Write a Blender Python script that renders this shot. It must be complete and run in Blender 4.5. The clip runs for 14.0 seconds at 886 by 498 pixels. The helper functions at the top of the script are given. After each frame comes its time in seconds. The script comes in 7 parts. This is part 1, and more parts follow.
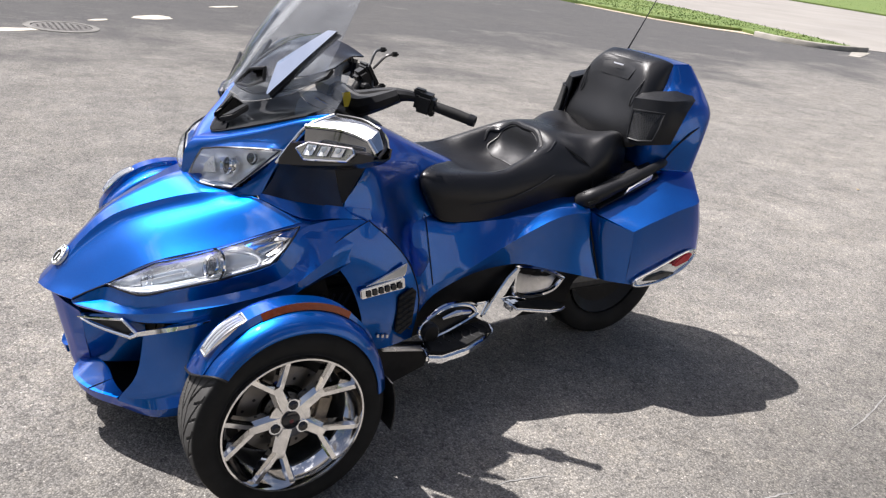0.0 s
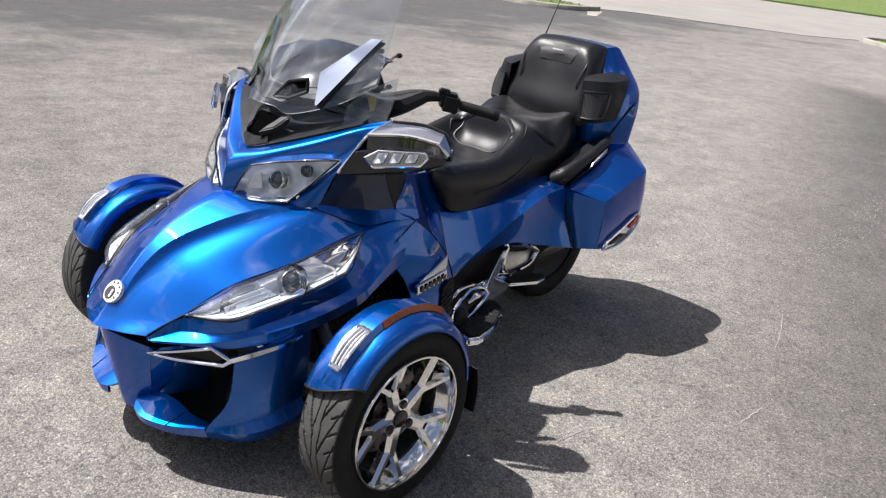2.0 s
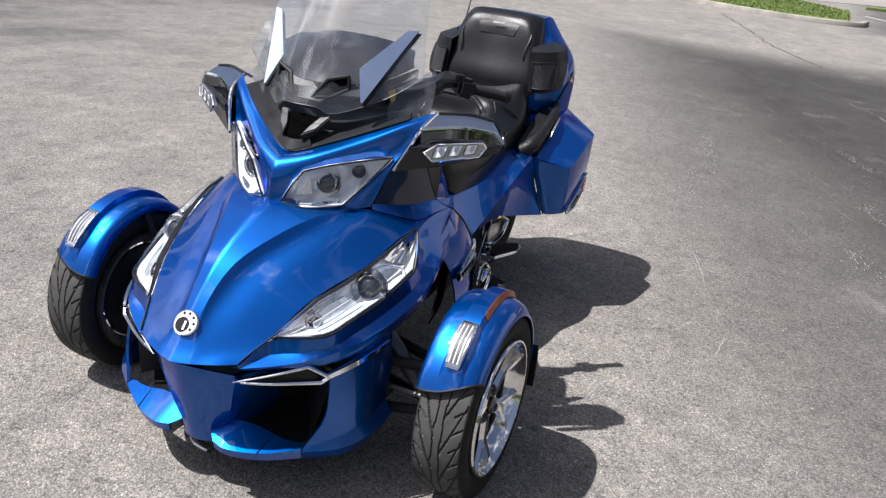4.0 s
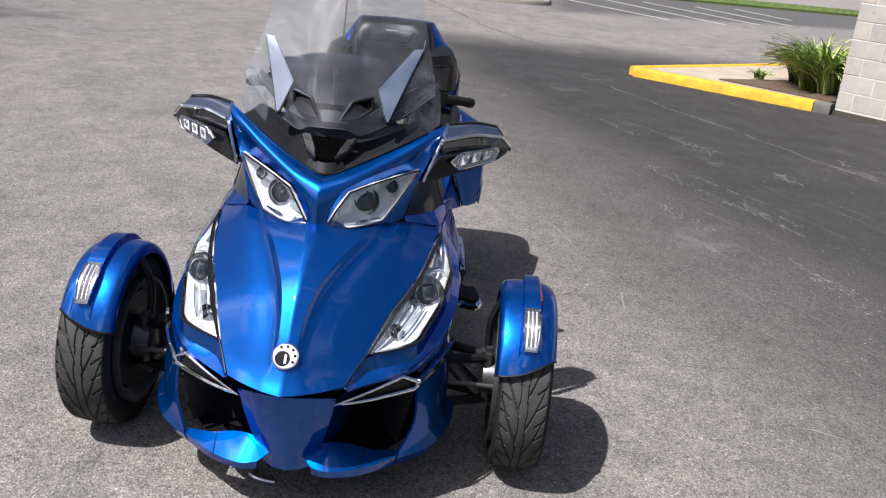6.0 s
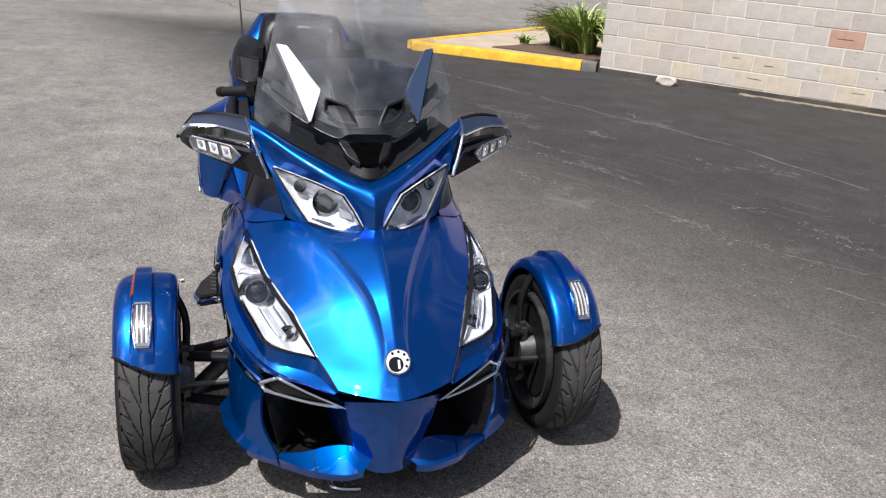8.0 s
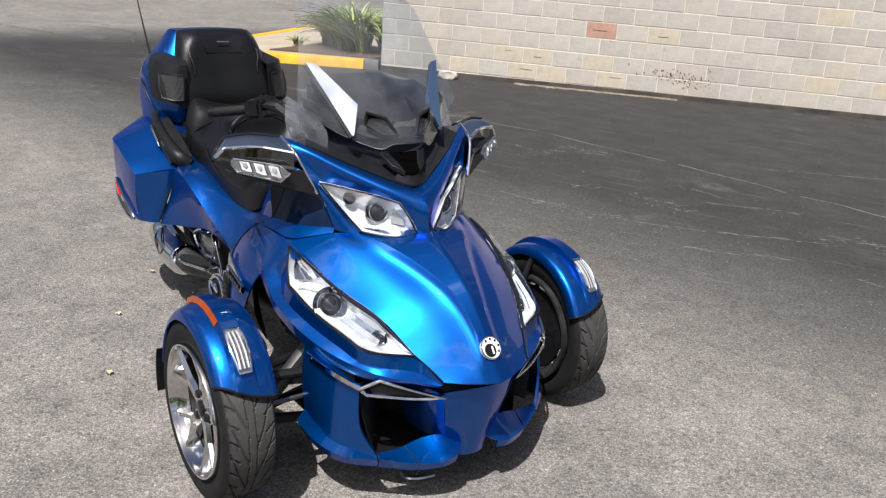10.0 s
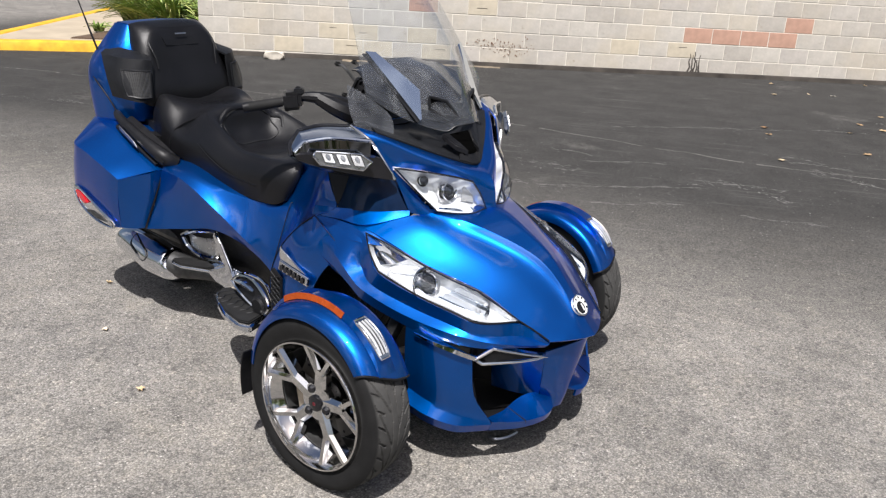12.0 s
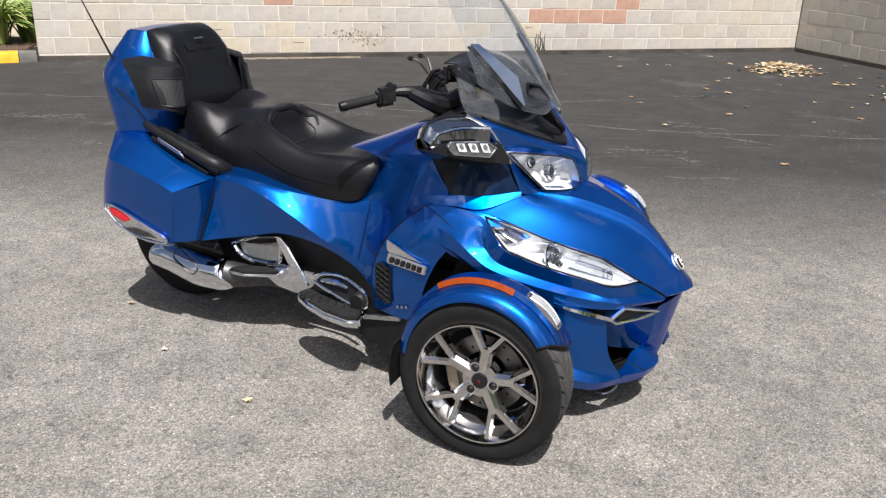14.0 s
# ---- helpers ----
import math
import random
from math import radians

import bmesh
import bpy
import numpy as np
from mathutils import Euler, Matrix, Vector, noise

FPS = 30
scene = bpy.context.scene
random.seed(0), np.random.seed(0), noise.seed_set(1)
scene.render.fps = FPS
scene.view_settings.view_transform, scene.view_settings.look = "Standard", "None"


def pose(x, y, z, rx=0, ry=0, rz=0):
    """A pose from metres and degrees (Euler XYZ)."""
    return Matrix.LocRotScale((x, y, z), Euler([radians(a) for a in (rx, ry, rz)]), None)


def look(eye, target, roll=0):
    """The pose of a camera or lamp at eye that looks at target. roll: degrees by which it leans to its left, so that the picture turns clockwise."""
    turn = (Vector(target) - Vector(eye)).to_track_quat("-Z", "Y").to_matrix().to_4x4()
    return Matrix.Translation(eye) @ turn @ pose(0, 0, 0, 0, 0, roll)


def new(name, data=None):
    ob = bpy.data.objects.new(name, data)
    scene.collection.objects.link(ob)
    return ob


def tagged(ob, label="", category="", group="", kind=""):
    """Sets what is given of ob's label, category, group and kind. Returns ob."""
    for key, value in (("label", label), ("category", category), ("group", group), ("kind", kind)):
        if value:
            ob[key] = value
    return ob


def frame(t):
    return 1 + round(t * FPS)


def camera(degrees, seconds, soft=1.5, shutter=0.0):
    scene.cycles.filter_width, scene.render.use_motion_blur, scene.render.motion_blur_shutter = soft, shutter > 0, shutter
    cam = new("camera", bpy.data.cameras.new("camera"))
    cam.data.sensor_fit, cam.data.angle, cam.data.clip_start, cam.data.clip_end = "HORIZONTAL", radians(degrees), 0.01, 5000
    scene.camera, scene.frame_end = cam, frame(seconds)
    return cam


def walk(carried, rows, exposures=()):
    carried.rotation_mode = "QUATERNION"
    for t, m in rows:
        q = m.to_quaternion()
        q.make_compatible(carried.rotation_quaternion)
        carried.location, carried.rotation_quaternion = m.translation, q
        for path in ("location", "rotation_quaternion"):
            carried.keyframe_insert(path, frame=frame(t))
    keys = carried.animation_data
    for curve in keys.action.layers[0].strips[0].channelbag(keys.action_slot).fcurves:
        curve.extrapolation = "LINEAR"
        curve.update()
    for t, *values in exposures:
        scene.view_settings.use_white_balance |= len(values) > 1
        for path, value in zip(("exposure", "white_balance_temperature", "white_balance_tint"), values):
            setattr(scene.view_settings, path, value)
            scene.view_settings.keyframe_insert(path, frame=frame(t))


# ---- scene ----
cam = camera(55.1, 14.0, soft=1.3)
PATH = [
    (0, (0.79, 2.562, 1.574), (-0.234, 0.994, 0.87), 7.5),
    (0.5, (1.005, 2.491, 1.591), (-0.147, 1.017, 0.886), 7.3),
    (1, (1.179, 2.382, 1.591), (-0.073, 0.979, 0.91), 6.5),
    (1.5, (1.359, 2.214, 1.592), (0.01, 0.902, 0.914), 6.4),
    (2, (1.586, 2.062, 1.587), (0.126, 0.889, 0.884), 7.2),
    (2.5, (1.769, 1.941, 1.594), (0.232, 0.879, 0.881), 6.5),
    (3, (1.881, 1.772, 1.573), (0.268, 0.806, 0.893), 4.9),
    (3.2, (1.905, 1.677, 1.592), (0.269, 0.76, 0.897), 5.3),
    (5.3, (2.288, 0.799, 1.594), (0.44, 0.494, 0.892), 5.8),
    (5.5, (2.316, 0.694, 1.585), (0.455, 0.465, 0.889), 5.9),
    (6, (2.441, 0.438, 1.605), (0.567, 0.391, 0.908), 5.5),
    (6.5, (2.452, 0.225, 1.588), (0.581, 0.316, 0.887), 4.5),
    (7, (2.416, -0.006, 1.6), (0.558, 0.22, 0.896), 4.2),
    (7.5, (2.424, -0.242, 1.6), (0.596, 0.167, 0.9), 4.3),
    (8, (2.433, -0.499, 1.619), (0.645, 0.054, 0.915), 4.0),
    (8.2, (2.419, -0.596, 1.613), (0.643, 0.007, 0.918), 4.0),
    (10.5, (2.096, -1.661, 1.63), (0.681, -0.415, 0.963), 4.0),
    (11, (1.97, -1.846, 1.621), (0.654, -0.496, 0.953), 3.8),
    (11.5, (1.823, -2.087, 1.629), (0.591, -0.67, 0.939), 3.1),
    (12, (1.635, -2.254, 1.617), (0.494, -0.765, 0.923), 3.2),
    (12.5, (1.42, -2.394, 1.622), (0.39, -0.827, 0.925), 3.6),
    (13, (1.232, -2.613, 1.616), (0.325, -0.976, 0.909), 3.9),
    (13.5, (1.048, -2.812, 1.621), (0.228, -1.132, 0.908), 2.7),
    (14, (0.815, -2.933, 1.604), (0.077, -1.211, 0.904), 1.8),
]
walk(cam, [(t, look(eye, target, roll)) for t, eye, target, roll in PATH],
     [(0.0, 0.93, 6310, 14), (1.5, 0.78, 6300, 14), (3.0, 0.77, 6280, 14), (5.5, 0.47, 6060, 15), (6.5, 0.33, 6130, 15), (8.0, 0.24, 6190, 15), (10.5, 0.27, 6290, 13), (12.0, 0.33, 6290, 13), (14.0, 0.41, 6330, 13)])

# ---- sky and sun ----
SUN_AZ = math.atan2(-0.494, 0.337)
SUN_EL = radians(59.9)
world = bpy.data.worlds.new("sky")
scene.world = world
world.use_nodes = True
wn = world.node_tree
sky = wn.nodes.new("ShaderNodeTexSky")
sky.sky_type = "NISHITA"
sky.sun_disc = False
sky.sun_elevation = SUN_EL
sky.sun_rotation = radians(90) - SUN_AZ
sky.dust_density = 3.4
# scattered fair-weather clouds, evenly over the whole sky
wtc = wn.nodes.new("ShaderNodeTexCoord")
wnz = wn.nodes.new("ShaderNodeTexNoise")
wnz.inputs["Scale"].default_value, wnz.inputs["Detail"].default_value, wnz.inputs["Roughness"].default_value = 2.6, 7.0, 0.58
wmp = wn.nodes.new("ShaderNodeMapping")
wmp.inputs["Location"].default_value = (7.79, 4.93, 2.7)
wn.links.new(wtc.outputs["Generated"], wmp.inputs[0])
wn.links.new(wmp.outputs[0], wnz.inputs["Vector"])
wrp = wn.nodes.new("ShaderNodeValToRGB")
wrp.color_ramp.elements[0].position, wrp.color_ramp.elements[1].position = 0.53, 0.72
wn.links.new(wnz.outputs["Fac"], wrp.inputs[0])
wmx = wn.nodes.new("ShaderNodeMixRGB")
wn.links.new(wrp.outputs[0], wmx.inputs[0])
wn.links.new(sky.outputs[0], wmx.inputs[1])
# the clouds glow more the nearer they stand to the sun, as light scatters forwards
wdot = wn.nodes.new("ShaderNodeVectorMath")
wdot.operation = "DOT_PRODUCT"
wn.links.new(wtc.outputs["Generated"], wdot.inputs[0])
wdot.inputs[1].default_value = (math.cos(SUN_EL) * math.cos(SUN_AZ), math.cos(SUN_EL) * math.sin(SUN_AZ), math.sin(SUN_EL))
wgl = wn.nodes.new("ShaderNodeMapRange")
wgl.interpolation_type = "SMOOTHSTEP"
wgl.inputs["From Min"].default_value, wgl.inputs["From Max"].default_value = 0.45, 1.0
wgl.inputs["To Min"].default_value, wgl.inputs["To Max"].default_value = 10.0, 62.0
wn.links.new(wdot.outputs["Value"], wgl.inputs["Value"])
wn.links.new(wgl.outputs["Result"], wmx.inputs[2])
wn.links.new(wmx.outputs[0], wn.nodes["Background"].inputs[0])
wn.nodes["Background"].inputs[1].default_value = 0.056
sun = new("sun", bpy.data.lights.new("sun", "SUN"))
sun.data.energy, sun.data.angle, sun.data.color = 5.5, radians(0.53), (1.0, 0.96, 0.90)
sun.matrix_world = look((0, 0, 20), (0 - 20 * math.cos(SUN_EL) * math.cos(SUN_AZ), 0 - 20 * math.cos(SUN_EL) * math.sin(SUN_AZ), 20 - 20 * math.sin(SUN_EL)))



# ---- materials ----
def material(name):
    m = bpy.data.materials.new(name)
    m.use_nodes = True
    return m, m.node_tree.nodes, m.node_tree.links, m.node_tree.nodes["Principled BSDF"]


def noise_node(n, l, scale, detail=4.0, rough=0.55, coord="Object", stretch=(1, 1, 1)):
    tc = n.new("ShaderNodeTexCoord")
    mp = n.new("ShaderNodeMapping")
    mp.inputs["Scale"].default_value = stretch
    tx = n.new("ShaderNodeTexNoise")
    tx.inputs["Scale"].default_value = scale
    tx.inputs["Detail"].default_value = detail
    tx.inputs["Roughness"].default_value = rough
    l.new(tc.outputs[coord], mp.inputs[0])
    l.new(mp.outputs[0], tx.inputs["Vector"])
    return tx.outputs["Fac"]


def ramp(n, l, fac, stops):
    r = n.new("ShaderNodeValToRGB")
    els = r.color_ramp.elements
    while len(els) < len(stops):
        els.new(0.5)
    for e, (p, c) in zip(els, stops):
        e.position = p
        e.color = (*c, 1) if len(c) == 3 else c
    l.new(fac, r.inputs[0])
    return r.outputs[0]


def bump(n, l, bsdf, height, strength, dist):
    b = n.new("ShaderNodeBump")
    b.inputs["Strength"].default_value = strength
    b.inputs["Distance"].default_value = dist
    l.new(height, b.inputs["Height"])
    l.new(b.outputs[0], bsdf.inputs["Normal"])


def mix(n, l, kind, fac, a, b):
    m = n.new("ShaderNodeMixRGB")
    m.blend_type = kind
    for s, v in zip(m.inputs, (fac, a, b)):
        if isinstance(v, (int, float)):
            s.default_value = v
        elif isinstance(v, tuple):
            s.default_value = (*v, 1)
        else:
            l.new(v, s)
    return m.outputs[0]


def simple(name, color, rough, metal=0.0, spread=0.12, scale=30.0, bumps=0.0, bscale=300.0, coat=0.0, spec=0.5, rspread=0.1):
    """A surface with cloudy variation of colour and gloss, and a fine grain."""
    m, n, l, b = material(name)
    f = noise_node(n, l, scale)
    lo = tuple(c * (1 - spread) for c in color)
    hi = tuple(min(1, c * (1 + spread)) for c in color)
    l.new(ramp(n, l, f, [(0.3, lo), (0.7, hi)]), b.inputs["Base Color"])
    l.new(ramp(n, l, noise_node(n, l, scale * 0.37), [(0.3, (max(0, rough - rspread),) * 3), (0.7, (min(1, rough + rspread),) * 3)]), b.inputs["Roughness"])
    b.inputs["Metallic"].default_value = metal
    b.inputs["Coat Weight"].default_value = coat
    b.inputs["Coat Roughness"].default_value = 0.04
    b.inputs["Specular IOR Level"].default_value = spec
    if bumps:
        bump(n, l, b, noise_node(n, l, bscale, 3), bumps, 0.002)
    return m


def blue_paint():
    """Metallic blue under clear lacquer, with flakes."""
    m, n, l, b = material("blue_metallic_paint")
    fl = noise_node(n, l, 900, 2)
    base = ramp(n, l, fl, [(0.3, (0.000, 0.057, 0.268)), (0.7, (0.000, 0.116, 0.49))])
    dust = ramp(n, l, noise_node(n, l, 5, 5), [(0.55, (0, 0, 0)), (0.9, (0.06, 0.06, 0.06))])
    l.new(mix(n, l, "MIX", dust, base, (0.02, 0.13, 0.45)), b.inputs["Base Color"])
    b.inputs["Metallic"].default_value = 0.88
    b.inputs["Specular Tint"].default_value = (0.03, 0.25, 0.9, 1)
    l.new(ramp(n, l, noise_node(n, l, 9, 4), [(0.3, (0.32,) * 3), (0.7, (0.36,) * 3)]), b.inputs["Roughness"])
    b.inputs["Coat Weight"].default_value = 0.95
    b.inputs["Coat Roughness"].default_value = 0.02
    b.inputs["Coat IOR"].default_value = 1.52
    # slight waviness of the lacquered plastic
    wave = n.new("ShaderNodeBump")
    wave.inputs["Strength"].default_value, wave.inputs["Distance"].default_value = 0.25, 0.004
    l.new(noise_node(n, l, 6, 1.0), wave.inputs["Height"])
    l.new(wave.outputs[0], b.inputs["Coat Normal"])
    return m


def clear(name, tint, ior=1.45, rough=0.0, haze=0.0):
    """A thin clear sheet: see-through, with a gloss that grows at grazing angles."""
    m, n, l, b = material(name)
    n.remove(b)
    tr = n.new("ShaderNodeBsdfTransparent")
    tr.inputs[0].default_value = (*tint, 1)
    gl = n.new("ShaderNodeBsdfGlossy")
    gl.inputs["Roughness"].default_value = rough
    lw = n.new("ShaderNodeLayerWeight")
    lw.inputs[0].default_value = 0.5
    pw = n.new("ShaderNodeMath")
    pw.operation = "POWER"
    l.new(lw.outputs["Facing"], pw.inputs[0])
    pw.inputs[1].default_value = 4.5
    ma = n.new("ShaderNodeMath")
    ma.operation = "MULTIPLY_ADD"
    f0 = ((ior - 1) / (ior + 1)) ** 2
    l.new(pw.outputs[0], ma.inputs[0])
    ma.inputs[1].default_value, ma.inputs[2].default_value = 1 - f0, f0
    ms = n.new("ShaderNodeMixShader")
    l.new(ma.outputs[0], ms.inputs[0])
    l.new(tr.outputs[0], ms.inputs[1])
    l.new(gl.outputs[0], ms.inputs[2])
    out = ms.outputs[0]
    if haze:
        df = n.new("ShaderNodeBsdfDiffuse")
        df.inputs[0].default_value = (0.8, 0.82, 0.85, 1)
        m2 = n.new("ShaderNodeMixShader")
        l.new(ramp(n, l, noise_node(n, l, 14, 5), [(0.35, (haze * 0.4,) * 3), (0.75, (haze * 1.6,) * 3)]), m2.inputs[0])
        l.new(out, m2.inputs[1])
        l.new(df.outputs[0], m2.inputs[2])
        out = m2.outputs[0]
    l.new(out, n["Material Output"].inputs[0])
    return m


PAINT = blue_paint()
RIMCHROME = simple("satin_chrome", (0.72, 0.71, 0.70), 0.08, 1.0, 0.06, 14, rspread=0.03)
SATIN = simple("soft_chrome", (0.80, 0.87, 0.95), 0.09, 1.0, 0.04, 14, rspread=0.05)
CHROME = simple("chrome", (0.80, 0.81, 0.83), 0.06, 1.0, 0.03, 12, rspread=0.03)
BRIGHT = simple("bright_reflector", (0.80, 0.81, 0.82), 0.22, 0.55, 0.05, 40, rspread=0.08)
ALLOY = simple("brushed_alloy", (0.55, 0.55, 0.56), 0.33, 1.0, 0.08, 60)
BLACK = simple("black_plastic", (0.008, 0.008, 0.009), 0.44, 0, 0.25, 40, 0.15, 700, spec=0.26)
GLOSSBLACK = simple("gloss_black_plastic", (0.010, 0.010, 0.012), 0.14, 0, 0.2, 20, rspread=0.05)
GREYPLASTIC = simple("dark_grey_plastic", (0.009, 0.0095, 0.011), 0.46, 0, 0.15, 40, 0.2, 600, spec=0.25)
LEATHER = simple("black_leather", (0.006, 0.006, 0.007), 0.34, 0, 0.2, 9, 0.35, 420, spec=0.33)
LEATHER2 = simple("black_grained_leather", (0.012, 0.012, 0.013), 0.42, 0, 0.2, 9, 0.6, 300, spec=0.5)
RUBBER = simple("tyre_rubber", (0.012, 0.012, 0.012), 0.72, 0, 0.3, 14, 0.2, 260, spec=0.22)
CAPRED = simple("dark_red_enamel", (0.10, 0.006, 0.012), 0.3, 0, 0.2, 40)
CASTING = simple("dusty_casting", (0.30, 0.25, 0.19), 0.55, 0.3, 0.25, 30, 0.3, 200)
STEEL = simple("dark_steel", (0.10, 0.10, 0.10), 0.45, 0.8, 0.3, 30)
DISC = simple("brake_disc_steel", (0.17, 0.16, 0.15), 0.42, 1.0, 0.15, 20)
RUST = simple("rusty_iron", (0.16, 0.085, 0.05), 0.8, 0.1, 0.4, 40, 0.4, 120)
AMBER = simple("amber_plastic", (0.27, 0.046, 0.006), 0.25, 0, 0.15, 60, spec=0.35)
REDLENS = simple("red_plastic", (0.45, 0.012, 0.02), 0.15, 0, 0.15, 60, coat=0.6)
WHITE = simple("white_plastic", (0.78, 0.78, 0.76), 0.35, 0, 0.05, 30)
YELLOWTAG = simple("yellow_card", (0.75, 0.55, 0.03), 0.5, 0, 0.08, 30)
SMOKED = simple("smoked_plastic", (0.005, 0.016, 0.046), 0.07, 0, 0.3, 12, spec=0.3, rspread=0.03)
GLASS = clear("clear_acrylic", (0.91, 0.93, 0.95), 1.47, 0.0, 0.024)
DEFLECT = clear("greyed_acrylic", (0.84, 0.86, 0.89), 1.47, 0.0, 0.028)
SHELL = simple("smoked_chrome", (0.60, 0.61, 0.63), 0.12, 1.0, 0.05, 14, rspread=0.04)
DARKCHROME = simple("dark_chrome", (0.27, 0.275, 0.285), 0.06, 1.0, 0.05, 12, rspread=0.02)
VOID = simple("deep_black", (0.002, 0.002, 0.002), 0.9, 0, 0.1, 20, spec=0.0)
LENS = clear("clear_lens", (0.95, 0.96, 0.97), 1.5)
LENSDARK = simple("projector_lens", (0.022, 0.024, 0.028), 0.04, 0, 0.1, 10, spec=0.9, rspread=0.02)



def tyre_surface():
    """Black side walls, and a tread that is worn grey."""
    m, n, l, b = material("tyre")
    tc = n.new("ShaderNodeTexCoord")
    sep = n.new("ShaderNodeSeparateXYZ")
    l.new(tc.outputs["Object"], sep.inputs[0])
    k = n.new("ShaderNodeMath")
    k.operation = "ABSOLUTE"
    l.new(sep.outputs[1], k.inputs[0])
    c = n.new("ShaderNodeMath")
    c.operation = "SUBTRACT"
    l.new(k.outputs[0], c.inputs[0])
    c.inputs[1].default_value = 0.659
    d = n.new("ShaderNodeMath")
    d.operation = "ABSOLUTE"
    l.new(c.outputs[0], d.inputs[0])
    mask = ramp(n, l, d.outputs[0], [(0.064, (0.060, 0.059, 0.057)), (0.070, (0.012, 0.012, 0.012))])
    l.new(mix(n, l, "MULTIPLY", 1.0, mask, ramp(n, l, noise_node(n, l, 25, 4), [(0.3, (0.75,) * 3), (0.7, (1.15,) * 3)])), b.inputs["Base Color"])
    b.inputs["Roughness"].default_value = 0.78
    b.inputs["Specular IOR Level"].default_value = 0.2
    bump(n, l, b, noise_node(n, l, 320, 3), 0.25, 0.001)
    return m


def mesh_surface():
    """Fine perforated metal."""
    m, n, l, b = material("speaker_mesh")
    v = n.new("ShaderNodeTexVoronoi")
    v.inputs["Scale"].default_value = 170
    v.inputs["Randomness"].default_value = 0.1
    tc = n.new("ShaderNodeTexCoord")
    l.new(tc.outputs["Object"], v.inputs["Vector"])
    l.new(ramp(n, l, v.outputs["Distance"], [(0.30, (0.003,) * 3), (0.5, (0.028,) * 3)]), b.inputs["Base Color"])
    b.inputs["Roughness"].default_value = 0.5
    bump(n, l, b, v.outputs["Distance"], 0.6, 0.002)
    return m



def lamp_chrome():
    """Faceted bright reflector, rippled so that its reflections streak."""
    m, n, l, b = material("lamp_reflector")
    b.inputs["Base Color"].default_value = (0.92, 0.93, 0.94, 1)
    b.inputs["Metallic"].default_value = 0.30
    l.new(ramp(n, l, noise_node(n, l, 25, 3), [(0.3, (0.03,) * 3), (0.7, (0.12,) * 3)]), b.inputs["Roughness"])
    bump(n, l, b, noise_node(n, l, 9, 0.0, 0.4, "Object", (1, 2.4, 1.4)), 1.0, 0.04)
    return m


LAMPCHROME = lamp_chrome()
TYRE = tyre_surface()
MESH = mesh_surface()

# ---- mesh helpers ----
def V(p, s=1):
    return Vector((p[0], p[1] * s, p[2]))


def part(name, bm, mat, parent, label="", sharp=30, smooth=True):
    bmesh.ops.recalc_face_normals(bm, faces=bm.faces[:])
    lim = radians(sharp)
    for f in bm.faces:
        f.smooth = smooth
    for e in bm.edges:
        if len(e.link_faces) == 2 and e.calc_face_angle(0) > lim:
            e.smooth = False
    me = bpy.data.meshes.new(name)
    bm.to_mesh(me)
    bm.free()
    me.materials.append(mat)
    ob = new(name, me)
    if parent:
        ob.parent = parent
    if label:
        ob["label"] = label
    return ob


def spline(pts, n=5, creases=()):
    """Catmull-Rom through the points; at a crease the curve may turn sharply."""
    out = []
    last = len(pts) - 1
    for i in range(last):
        p1, p2 = pts[i], pts[i + 1]
        p0 = pts[i - 1] if i > 0 and i not in creases else p1 * 2 - p2
        p3 = pts[i + 2] if i + 2 <= last and i + 1 not in creases else p2 * 2 - p1
        for k in range(n):
            t = k / n
            out.append(0.5 * (2 * p1 + (p2 - p0) * t + (2 * p0 - 5 * p1 + 4 * p2 - p3) * t * t + (3 * p1 - p0 - 3 * p2 + p3) * t ** 3))
    out.append(pts[last].copy())
    return out


def grid_bm(g, thick, out):
    """A shell of the given thickness below a grid of points; out: +1 or -1, the side of the outer face."""
    R, C = len(g), len(g[0])
    bm = bmesh.new()

    def nrm(i, j):
        a = g[min(i + 1, R - 1)][j] - g[max(i - 1, 0)][j]
        b = g[i][min(j + 1, C - 1)] - g[i][max(j - 1, 0)]
        c = a.cross(b)
        return c.normalized() if c.length > 1e-12 else Vector((0, 0, 0))

    top = [[bm.verts.new(g[i][j]) for j in range(C)] for i in range(R)]
    low = [[bm.verts.new(g[i][j] - nrm(i, j) * thick * out) for j in range(C)] for i in range(R)]
    for i in range(R - 1):
        for j in range(C - 1):
            bm.faces.new((top[i][j], top[i][j + 1], top[i + 1][j + 1], top[i + 1][j]))
            bm.faces.new((low[i][j], low[i + 1][j], low[i + 1][j + 1], low[i][j + 1]))
    for i in range(R - 1):
        for j in (0, C - 1):
            bm.faces.new((top[i][j], top[i + 1][j], low[i + 1][j], low[i][j]))
    for j in range(C - 1):
        for i in (0, R - 1):
            bm.faces.new((top[i][j], top[i][j + 1], low[i][j + 1], low[i][j]))
    bmesh.ops.remove_doubles(bm, verts=bm.verts[:], dist=1e-5)
    return bm


def dense(rows, s=1, nu=5, nv=5, cu=(), cv=(), whole=False):
    """Rows of control points made into a fine grid. whole: the rows start on the centre line and are mirrored."""
    fine = []
    for r in rows:
        pts = [V(p, s) for p in r]
        if whole:
            m = [Vector((p.x, -p.y, p.z)) for p in pts[:0:-1]]
            k = len(m)
            fine.append(spline(m + pts, nv, {k + c for c in cv} | {k - c for c in cv}))
        else:
            fine.append(spline(pts, nv, set(cv)))
    cols = [spline(list(c), nu, set(cu)) for c in zip(*fine)]
    return [list(r) for r in zip(*cols)]


